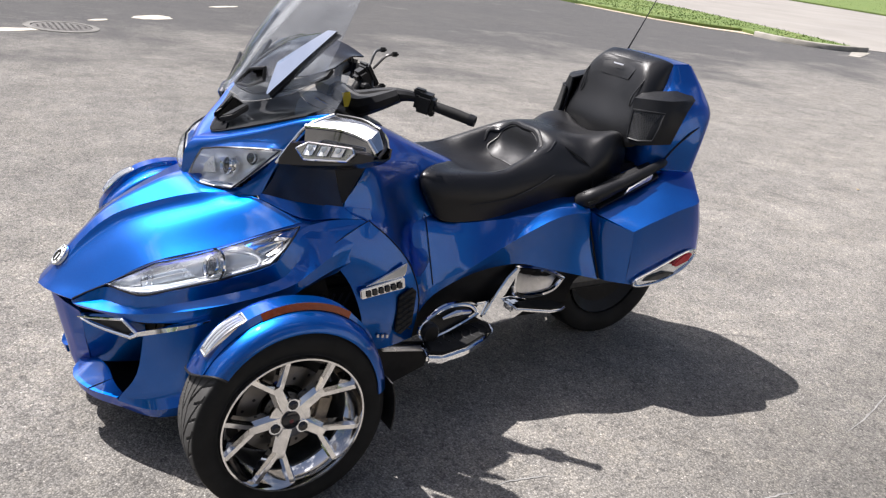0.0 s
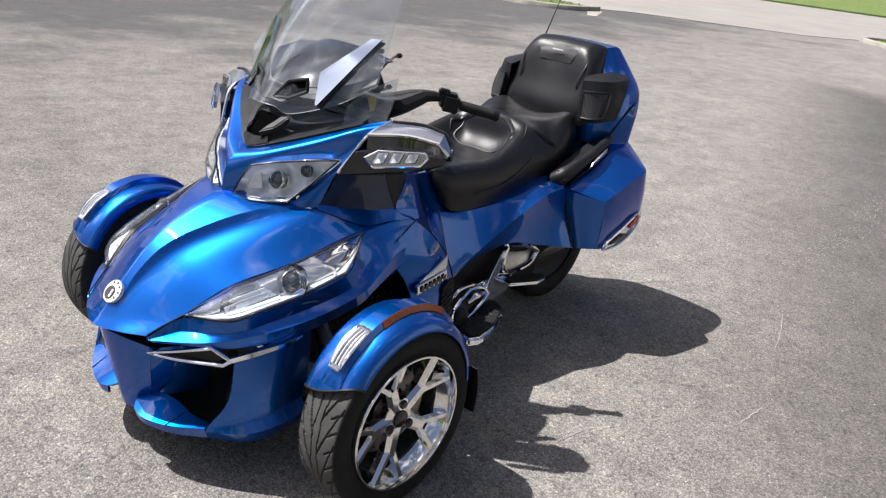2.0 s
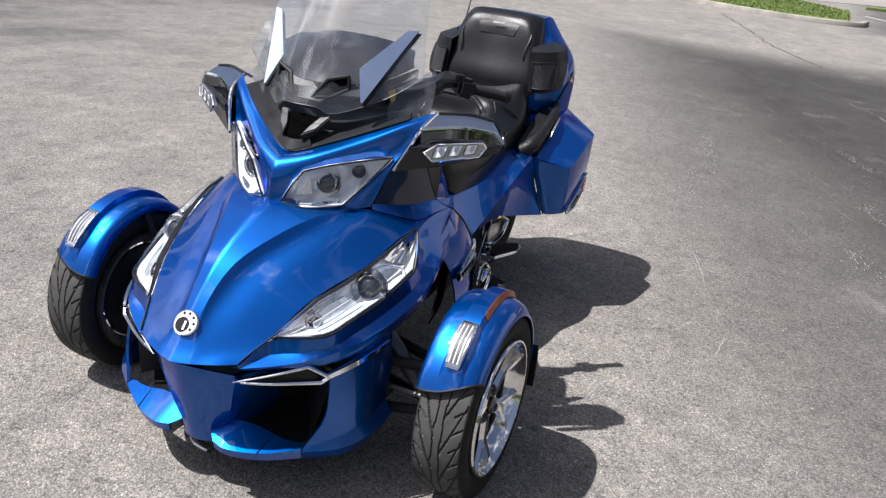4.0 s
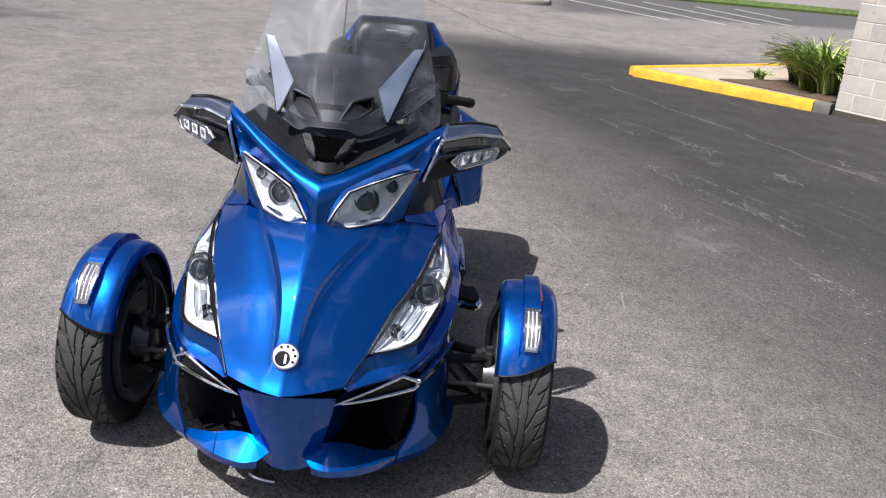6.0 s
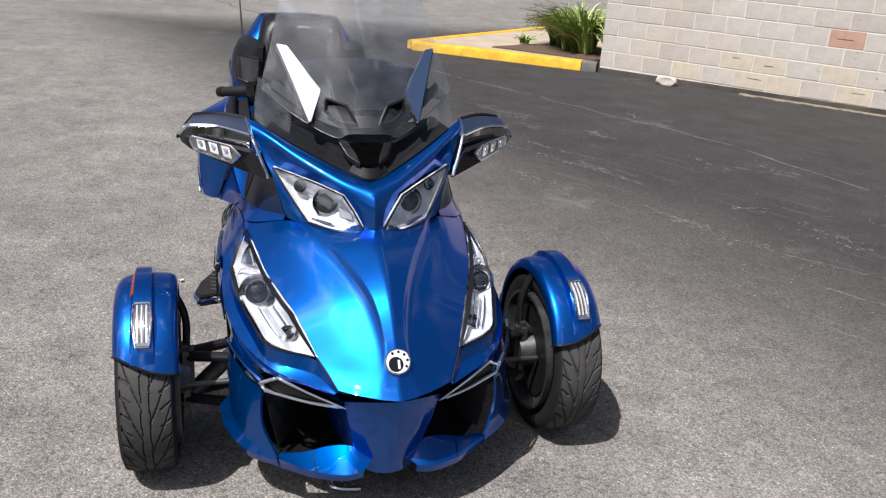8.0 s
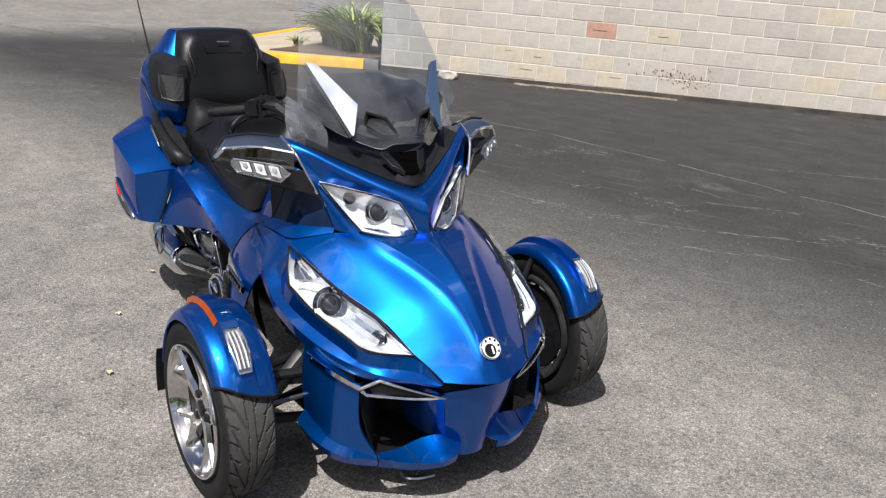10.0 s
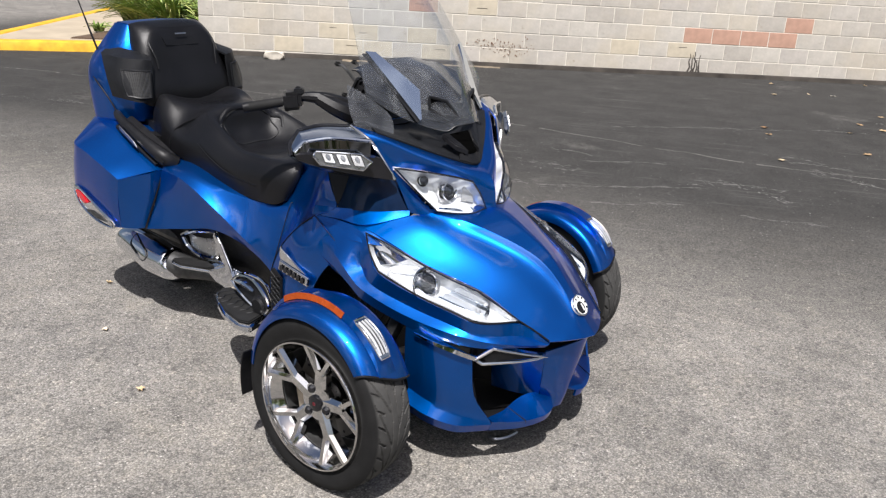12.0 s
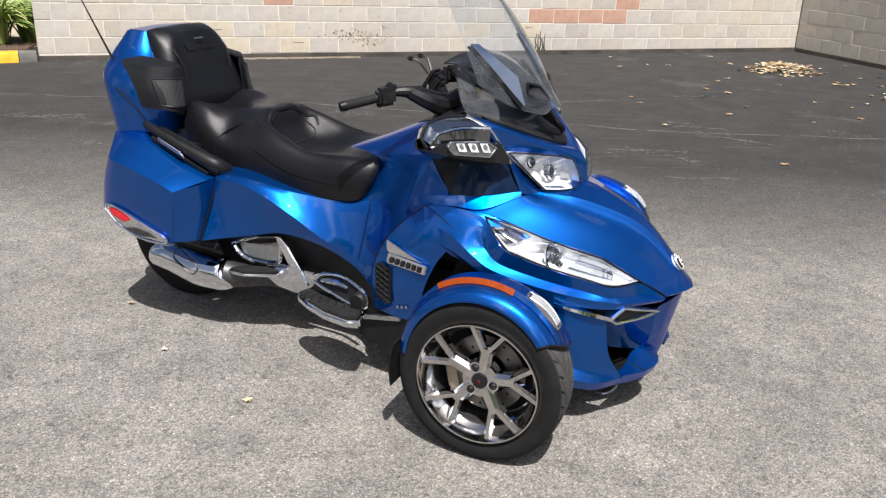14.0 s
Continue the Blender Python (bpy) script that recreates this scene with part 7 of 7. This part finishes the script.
# foot boards, chrome brackets, pegs, exhaust
for s in SIDES:
    edge_l = [(-0.562, 0.430, 0.285), (-0.540, 0.512, 0.285), (-0.590, 0.530, 0.285), (-0.700, 0.506, 0.285), (-0.800, 0.458, 0.285), (-0.868, 0.412, 0.285), (-0.885, 0.375, 0.285), (-0.872, 0.338, 0.285), (-0.620, 0.365, 0.285)]
    fb = bike_part("footboard", prism([offset(p, (0, 0, -0.032)) for p in edge_l], (0, 0, 0.030), s, 0.008), CHROME, "chrome-edged footboard with black rubber pad")
    mid = Vector((-0.72, 0.425, 0.285))
    pad_l = [tuple(mid + (Vector(p) - mid) * 0.90) for p in edge_l]
    bike_part("rubber_pad", prism([offset(p, (0, 0, -0.004)) for p in pad_l], (0, 0, 0.010), s, 0.004), RUBBER, "black textured rubber pad", fb)
    for k in range(7):
        x = -0.61 - 0.036 * k
        bike_part("pad_rib", tube([(x, 0.385 - 0.02 * (k > 4), 0.291), (x - 0.012, 0.412, 0.292), (x, 0.437, 0.292), (x - 0.012, 0.462 - 0.010 * max(0, k - 4), 0.291)], 0.0030, 5, 3, False, (), s), GREYPLASTIC, "", fb)
    ring_l = [(-0.815, 0.372, 0.335), (-0.780, 0.366, 0.366), (-0.715, 0.372, 0.378), (-0.660, 0.385, 0.376), (-0.592, 0.402, 0.352), (-0.560, 0.412, 0.322), (-0.580, 0.418, 0.292), (-0.650, 0.412, 0.298), (-0.740, 0.398, 0.322)]
    pedal = bike_part("foot_pedal", tube(ring_l, 0.0075, 8, 4, True, (), s), CHROME, "chrome-ringed pedal with dark pad", fb)
    bike_part("pedal_pad", prism([offset(p, (0, -0.006, -0.003)) for p in ring_l], (0, -0.008, -0.012), s), BLACK, "", pedal)
    bike_part("pedal_bar", tube([(-0.775, 0.385, 0.352), (-0.710, 0.394, 0.358), (-0.650, 0.404, 0.350)], [0.007, 0.013, 0.006], 8, 4, False, (), s), CHROME, "", pedal)
    bike_part("pedal_boss", lathe([(-0.01, 0.034), (0.012, 0.034), (0.020, 0.026), (0.020, 0.0)], 18, Matrix.Translation(V((-0.595, 0.418, 0.318), s)) @ (Matrix.Identity(4) if s > 0 else Matrix.Rotation(math.pi, 4, "Z"))), BLACK, "", pedal)
    bike_part("step_bar", prism([(-0.600, 0.405, 0.262), (-0.420, 0.410, 0.292), (-0.420, 0.410, 0.274), (-0.600, 0.405, 0.246)], (0, 0.020, 0), s, 0.004), ALLOY, "dull metal step bar")
    bike_part("side_skirt", prism([(-0.350, 0.418, 0.300), (-0.480, 0.416, 0.288), (-0.640, 0.400, 0.262), (-0.610, 0.395, 0.170), (-0.480, 0.405, 0.130), (-0.385, 0.412, 0.140)], (0, -0.02, 0), s, 0.006), BLACK, "black lower skirt behind the front wheel")
    plate = bike_part("bracket_plate", prism([(-1.125, 0.256, 0.268), (-1.110, 0.256, 0.310), (-1.030, 0.256, 0.330), (-0.940, 0.258, 0.322), (-0.862, 0.262, 0.320), (-0.885, 0.262, 0.262), (-0.968, 0.258, 0.214), (-1.058, 0.256, 0.228)], (0, 0.014, 0), s, 0.004), CHROME, "chrome side bracket")
    bike_part("bracket_strut", prism([(-1.052, 0.266, 0.440), (-1.034, 0.266, 0.450), (-0.994, 0.268, 0.415), (-0.934, 0.270, 0.325), (-0.902, 0.270, 0.258), (-0.997, 0.268, 0.343)], (0, 0.016, 0), s, 0.005), CHROME, "", plate)
    loop_l = [(-1.266, 0.272, 0.380), (-1.191, 0.268, 0.416), (-1.100, 0.264, 0.437), (-1.040, 0.262, 0.445), (-1.042, 0.262, 0.400), (-1.052, 0.262, 0.335), (-1.139, 0.264, 0.318), (-1.225, 0.268, 0.334)]
    bike_part("bracket_loop", tube(loop_l, [0.009, 0.011, 0.011, 0.010, 0.010, 0.011, 0.011, 0.010], 8, 5, True, (0, 3), s), CHROME, "", plate)
    dish = [[(-1.250, 0.262, 0.385), (-1.180, 0.258, 0.414), (-1.100, 0.256, 0.434), (-1.045, 0.254, 0.440)], [(-1.245, 0.252, 0.370), (-1.180, 0.246, 0.375), (-1.110, 0.244, 0.382), (-1.048, 0.244, 0.390)], [(-1.222, 0.260, 0.338), (-1.170, 0.256, 0.324), (-1.110, 0.254, 0.322), (-1.055, 0.254, 0.336)]]
    bike_part("loop_infill", sheet(dish, s, 4, 4, (), (), False, 0.004), ALLOY, "dished bright metal infill", plate)
    bike_part("guard_rail", tube([(-0.880, 0.272, 0.312), (-0.830, 0.285, 0.334), (-0.742, 0.300, 0.345), (-0.680, 0.315, 0.335), (-0.630, 0.330, 0.295)], 0.0075, 8, 5, False, (), s), CHROME, "", plate)
    peg_l = [(-1.238, 0.350, 0.288), (-1.205, 0.368, 0.288), (-1.150, 0.370, 0.288), (-1.030, 0.318, 0.288), (-1.028, 0.276, 0.288), (-1.100, 0.270, 0.288), (-1.200, 0.300, 0.288)]
    peg = bike_part("passenger_peg", prism(peg_l, (0, 0, 0.012), s, 0.004), CHROME, "chrome folding peg with rubber top")
    pm = Vector((-1.13, 0.322, 0.300))
    bike_part("peg_rubber", prism([tuple(pm + (Vector(p) + Vector((0, 0, 0.012)) - pm) * 0.90) for p in peg_l], (0, 0, 0.008), s, 0.003), RUBBER, "", peg)
    bike_part("peg_hinge", rbox((-1.045, 0.280, 0.29), (0.05, 0.04, 0.035), 0.008, (0, 0, 0), s), CHROME, "", peg)
ex = bike_part("exhaust", tube([(-1.262, -0.310, 0.262), (-1.285, -0.312, 0.254), (-1.400, -0.314, 0.262), (-1.530, -0.312, 0.282), (-1.620, -0.310, 0.282), (-1.645, -0.308, 0.284)], [0.052, 0.071, 0.079, 0.068, 0.054, 0.040], 24, 6), CHROME, "fat chrome exhaust silencer")
bike_part("exhaust_slot", tube([(-1.495, -0.340, 0.344), (-1.430, -0.368, 0.330), (-1.365, -0.385, 0.298), (-1.385, -0.392, 0.262), (-1.440, -0.390, 0.288), (-1.490, -0.376, 0.312)], 0.003, 6, 4, True, (), 1), STEEL, "", ex)
bike_part("exhaust_pipe", tube([(-0.95, -0.20, 0.22), (-1.10, -0.24, 0.24), (-1.20, -0.29, 0.255), (-1.27, -0.31, 0.258)], [0.03, 0.03, 0.048, 0.060], 16, 5), STEEL, "", ex)


# ---- wheels ----
R_T, W_T = 0.279, 0.148


def tread_height(a, v):
    """Groove depth of a directional tread at angle a and place v across (-1 to 1)."""
    pitch = 2 * math.pi / 17
    w = abs(v)
    side = 0.5 if v > 0 else 0.0
    # long curved grooves from the middle to the shoulder
    u = (a - 0.62 * w ** 1.25) / pitch + side
    f = abs(u - round(u))
    # shorter cross cuts that meet them
    g = (a - 0.20 * w + 0.10) / pitch * 2 + side
    g = abs(g - round(g))
    groove = (0.14 < w < 0.97 and f < 0.075 - 0.02 * w) or (0.55 < w < 0.97 and g < 0.075)
    return 0.006 if groove or abs(w - 0.17 - 0.03 * math.sin(a * 17)) < 0.024 else 0.0


def tyre_bm(R, W, bead, segs, side_pts, treaded=True):
    """Tyre: treaded band on a grid, rounded shoulders, side walls to the bead."""
    bm = bmesh.new()
    nv = 52 if treaded else 10
    cross = []
    for (y, r) in [(-0.36, bead), (-0.46, bead + 0.012), (-0.52, bead + 0.035), (-0.535, bead + 0.055), (-0.52, R - 0.022), (-0.49, R - 0.010)]:
        cross.append((y * W, r, None))
    for j in range(nv + 1):
        v = -1 + 2 * j / nv
        cross.append((v * 0.455 * W, R - 0.006 * abs(v) ** 2.2, v))
    for (y, r) in [(0.49, R - 0.010), (0.52, R - 0.022), (0.535, bead + 0.055), (0.52, bead + 0.035), (0.46, bead + 0.012), (0.36, bead)]:
        cross.append((y * W, r, None))
    rings = []
    for i in range(segs):
        a = 2 * math.pi * i / segs
        ring = []
        for y, r, v in cross:
            rr = r - (tread_height(a, v) if v is not None and treaded else 0)
            ring.append(bm.verts.new((rr * math.cos(a), y, rr * math.sin(a))))
        rings.append(ring)
    for i in range(segs):
        u, w = rings[i], rings[(i + 1) % segs]
        for k in range(len(cross) - 1):
            bm.faces.new((u[k], u[k + 1], w[k + 1], w[k]))
    return bm


def spoke(a0, a1, width0, width1, r0, r1, y0, y1):
    """One straight arm of a rim from angle a0 at r0 to angle a1 at r1."""
    bm = bmesh.new()
    p, q = Vector((r0 * math.cos(a0), y0, r0 * math.sin(a0))), Vector((r1 * math.cos(a1), y1, r1 * math.sin(a1)))
    d = (q - p).normalized()
    tng = d.cross(Vector((0, 1, 0))).normalized()
    rows = []
    for t in (0.0, 0.5, 1.0):
        c, w = p.lerp(q, t), width0 + (width1 - width0) * t
        rows.append([bm.verts.new(c + tng * e * w + Vector((0, h, 0))) for e, h in ((-0.5, -0.030), (-0.5, -0.008), (-0.26, 0.004), (0.26, 0.004), (0.5, -0.008), (0.5, -0.030))])
    for u, v in zip(rows, rows[1:]):
        for k in range(6):
            bm.faces.new((u[k], u[(k + 1) % 6], v[(k + 1) % 6], v[k]))
    bm.faces.new(rows[0])
    bm.faces.new(rows[-1][::-1])
    return bm


def front_wheel(s):
    at = Matrix.Translation((0, 0.649 * s, R_T)) @ Matrix.Diagonal((1, s, 1, 1))
    spin = Matrix.Rotation(radians(-67 if s > 0 else -82), 4, "Y")
    place = at @ spin
    bead = 0.196
    tb = tyre_bm(R_T, W_T, bead, 680, 6)
    tb.transform(Matrix.Translation((0, 0.659 * s, R_T)) @ Matrix.Diagonal((1, s, 1, 1)) @ spin)
    wheel = bike_part("front_wheel", tb, TYRE, "wide treaded tyre on a chrome five-spoke rim", None, 40)
    bike_part("rim", lathe([(0.028, 0.174), (0.030, 0.180), (0.045, 0.184), (0.064, 0.205), (0.088, 0.207), (0.094, 0.204), (0.094, 0.199), (0.084, 0.196), (0.066, 0.193), (0.040, 0.172)], 72, place, True), RIMCHROME, "chrome rim", wheel, 40)
    rim = wheel
    bike_part("rim_barrel", lathe([(-0.082, 0.196), (-0.082, 0.206), (-0.060, 0.205), (-0.050, 0.178), (0.034, 0.178), (0.034, 0.171), (-0.05, 0.168), (-0.07, 0.19)], 64, place, True), STEEL, "dark inner barrel", rim)
    bike_part("brake_shield", lathe([(-0.060, 0.0), (-0.060, 0.160), (-0.052, 0.164), (-0.050, 0.0)], 40, place), BLACK, "", rim)
    for k in range(5):
        a = 2 * math.pi * k / 5
        stem = spoke(a, a, 0.050, 0.044, 0.030, 0.118, 0.055, 0.061)
        arm1 = spoke(a + 0.075, a + 0.285, 0.024, 0.026, 0.106, 0.199, 0.059, 0.076)
        arm2 = spoke(a - 0.075, a - 0.285, 0.024, 0.026, 0.106, 0.199, 0.059, 0.076)
        b = join(stem, arm1, arm2)
        b.transform(place)
        bike_part("spoke", b, RIMCHROME, "", rim, 25)
    bike_part("hub", lathe([(-0.03, 0.06), (0.040, 0.064), (0.054, 0.060), (0.058, 0.040), (0.058, 0.0)], 32, place), RIMCHROME, "", rim)
    bike_part("hub_cap", lathe([(0.056, 0.027), (0.064, 0.026), (0.067, 0.020), (0.067, 0)], 24, place), GLOSSBLACK, "dark hub cap with a small red mark", rim)
    bike_part("cap_mark", lathe([(0.0668, 0.0065), (0.0676, 0.0060), (0.0676, 0)], 12, place), CAPRED, "small dark red mark", rim)
    for k in range(3):
        a = 2 * math.pi * (k / 3 + 0.08)
        bike_part("lug_nut", lathe([(0.046, 0.0145), (0.064, 0.0135), (0.069, 0.009), (0.069, 0)], 8, place @ Matrix.Translation((0.046 * math.cos(a), 0, 0.046 * math.sin(a)))), GLOSSBLACK, "dark lug nut", rim)
        bike_part("lug_seat", lathe([(0.052, 0.019), (0.0605, 0.019), (0.0605, 0.0142), (0.052, 0.0142)], 16, place @ Matrix.Translation((0.046 * math.cos(a), 0, 0.046 * math.sin(a))), True), CHROME, "", rim)
    disc = bike_part("brake_disc", lathe([(-0.006, 0.075), (-0.006, 0.132), (0.000, 0.132), (0.000, 0.075)], 48, place, True), DISC, "drilled steel brake disc", rim)
    for k in range(18):
        a = 2 * math.pi * k / 18
        r = 0.095 + 0.022 * (k % 2)
        bike_part("disc_hole", lathe([(0.0004, 0.005), (0.0012, 0.004), (0.0012, 0)], 8, place @ Matrix.Translation((r * math.cos(a), 0, r * math.sin(a)))), BLACK, "", disc)
    cal = bike_part("brake_caliper", rbox((-0.108, -0.004, 0.0), (0.055, 0.055, 0.12), 0.012), CASTING, "dusty cast brake caliper", rim)
    cal.data.transform(at @ Matrix.Rotation(radians(-12), 4, "Y"))
    bike_part("hub_carrier", lathe([(-0.11, 0.05), (-0.03, 0.07), (-0.012, 0.06), (-0.012, 0)], 24, at), STEEL, "", rim)
    # fender
    def reach(deg):
        """Outer radius of the fender's crown at an angle."""
        return 0.292 + 0.030 * max(0.0, math.sin(math.pi * (deg - 25) / 150)) ** 1.2

    def on_fender(deg, y, lift=0.0):
        g = reach(deg) + lift
        return (g * math.cos(radians(deg)), y, R_T + g * math.sin(radians(deg)))

    prof = [(0.566, -0.040), (0.568, -0.022), (0.577, -0.009), (0.597, -0.003), (0.635, 0.0), (0.672, -0.001), (0.704, -0.006), (0.728, -0.017), (0.740, -0.034), (0.743, -0.044)]
    rows = []
    for k in range(19):
        t = k / 18
        row = []
        for y, dr in prof:
            first = 29 + 13 * max(0.0, (y - 0.60) / 0.143) ** 1.6
            row.append(on_fender(first + (168 - first) * t, y, dr))
        rows.append(row)
    fender = bike_part("front_fender", sheet(rows, s, 2, 3, (), (), False, 0.004, (0, 0.655, 0.28)), PAINT, "blue metallic front fender with a lamp and amber reflector")
    bike_part("fender_lip", tube([rows[0][k] for k in range(len(prof))], 0.0035, 6, 3, False, (), s), BLACK, "", fender)
    ridge = []
    for k in range(17):
        t = k / 16
        deg = 35 + 112 * t
        h = 0.017 * min(1, t * 3.5, (1 - t) * 3)
        w = 0.80 - 0.30 * t
        ridge.append([on_fender(deg, 0.660 + dy * w, dr) for dy, dr in ((-0.042, -0.001), (-0.036, h), (0.034, h), (0.044, -0.001))])
    bike_part("fender_ridge", sheet(ridge, s, 2, 2, (), (1, 2), False, 0.004, (0, 0.655, 0.28)), PAINT, "", fender)
    lampr = []
    for k in range(7):
        t = k / 6
        w = (0.70, 0.82, 0.92, 1.0, 1.0, 0.95, 0.84)[k]
        lampr.append([on_fender(43.5 + 24 * t, 0.660 + dy * w, 0.016 + 0.005 * math.sin(math.pi * t)) for dy in (-0.025, 0.0, 0.025)])
    fl = bike_part("fender_lamp", sheet(lampr, s, 3, 3, (), (), False, 0.012, (0, 0.655, 0.28)), RIMCHROME, "clear ribbed fender lamp", fender)
    for dy in (-0.012, 0.0, 0.012):
        bike_part("lamp_rib", tube([on_fender(45.5 + 20 * k / 5, 0.660 + dy, 0.018 + 0.005 * math.sin(math.pi * k / 5)) for k in range(6)], 0.0030, 6, 3, False, (), s), BRIGHT, "", fl)
    for k in range(2):
        bike_part("lamp_gap", tube([on_fender(45.5 + 20 * j / 5, 0.654 + 0.012 * k, 0.0175 + 0.005 * math.sin(math.pi * j / 5)) for j in range(6)], 0.0022, 6, 3, False, (), s), STEEL, "", fl)
    lampb = [r[0] for r in lampr] + [r[2] for r in lampr[::-1]]
    bike_part("lamp_rim", tube(lampb, 0.0032, 6, 2, True, (0, 6, 7, 13), s), CHROME, "", fl)
    amb = []
    for k in range(9):
        deg = 74 + 46 * k / 8
        w = 0.80 - 0.30 * (deg - 35) / 112
        amb.append([on_fender(deg, 0.660 + 0.037 * w, 0.0165), on_fender(deg, 0.660 + 0.049 * w, -0.001)])
    bike_part("amber_reflector", sheet(amb, s, 2, 3, (), (), False, 0.004, (0, 0.60, 0.28)), AMBER, "amber side reflector", fender)
    flap = []
    for k in range(5):
        ang = radians(164 + 7.5 * k)
        rr = 0.298 + 0.002 * k
        flap.append([(rr * math.cos(ang), y, R_T + rr * math.sin(ang)) for y in (0.575, 0.660, 0.748)])
    bike_part("mud_flap", sheet(flap, s, 2, 3, (), (), False, 0.004, (0, 0.655, 0.28)), BLACK, "black rubber mud flap", fender)
    bike_part("fender_stay", tube([(0.0, 0.555, 0.30), (-0.02, 0.548, 0.46), (-0.02, 0.59, 0.570)], 0.012, 8, 5, False, (), s), BLACK, "", fender)
    # suspension
    for z0, z1, xo in ((0.36, 0.345, 0.10), (0.20, 0.205, 0.12)):
        for d in (1, -1):
            bike_part("suspension_arm", tube([(xo * d, 0.24, z0), (0.0, 0.60, z1)], 0.016, 10, 3, False, (), s), BLACK, "black suspension arm")
    bike_part("shock_absorber", tube([(-0.02, 0.28, 0.46), (0.0, 0.53, 0.22)], [0.026, 0.026], 12, 4, False, (), s), STEEL, "coil-over shock absorber")
    bike_part("steering_knuckle", rbox((0, 0.552, 0.275), (0.06, 0.05, 0.22), 0.015, (0, 0, 0), s), STEEL)
    bike_part("tie_rod", tube([(0.10, 0.20, 0.30), (0.09, 0.58, 0.29)], 0.008, 8, 2, False, (), s), STEEL)


for s in SIDES:
    front_wheel(s)
rt = tyre_bm(0.297, 0.205, 0.196, 96, 6, False)
rt.transform(Matrix.Translation((-1.67, 0, 0.297)))
rw = bike_part("rear_wheel", rt, RUBBER, "wide rear tyre", None, 40)
bike_part("rim", lathe([(-0.10, 0.20), (-0.09, 0.20), (-0.06, 0.16), (-0.05, 0.05), (-0.05, 0), (0.05, 0), (0.05, 0.05), (0.06, 0.16), (0.09, 0.20), (0.10, 0.20)], 48, Matrix.Translation((-1.67, 0, 0.297))), BLACK, "", rw)
bike_part("rear_hugger", sheet([[(-1.36, 0, 0.46), (-1.36, 0.12, 0.44)], [(-1.50, 0, 0.60), (-1.50, 0.13, 0.58)], [(-1.72, 0, 0.64), (-1.72, 0.13, 0.62)]], 1, 4, 3, (), (), True, 0.006, (-1.69, 0, 0.3)), BLACK, "black rear mudguard")
for s in SIDES:
    bike_part("swing_arm", tube([(-1.10, 0.17, 0.32), (-1.40, 0.165, 0.31), (-1.70, 0.15, 0.303)], [0.045, 0.04, 0.035], 10, 4, False, (), s), STEEL, "dark steel swing arm")
bike_part("tail_mass", rbox((-1.58, 0, 0.70), (0.42, 0.50, 0.22), 0.04), BLACK, "black tail structure")
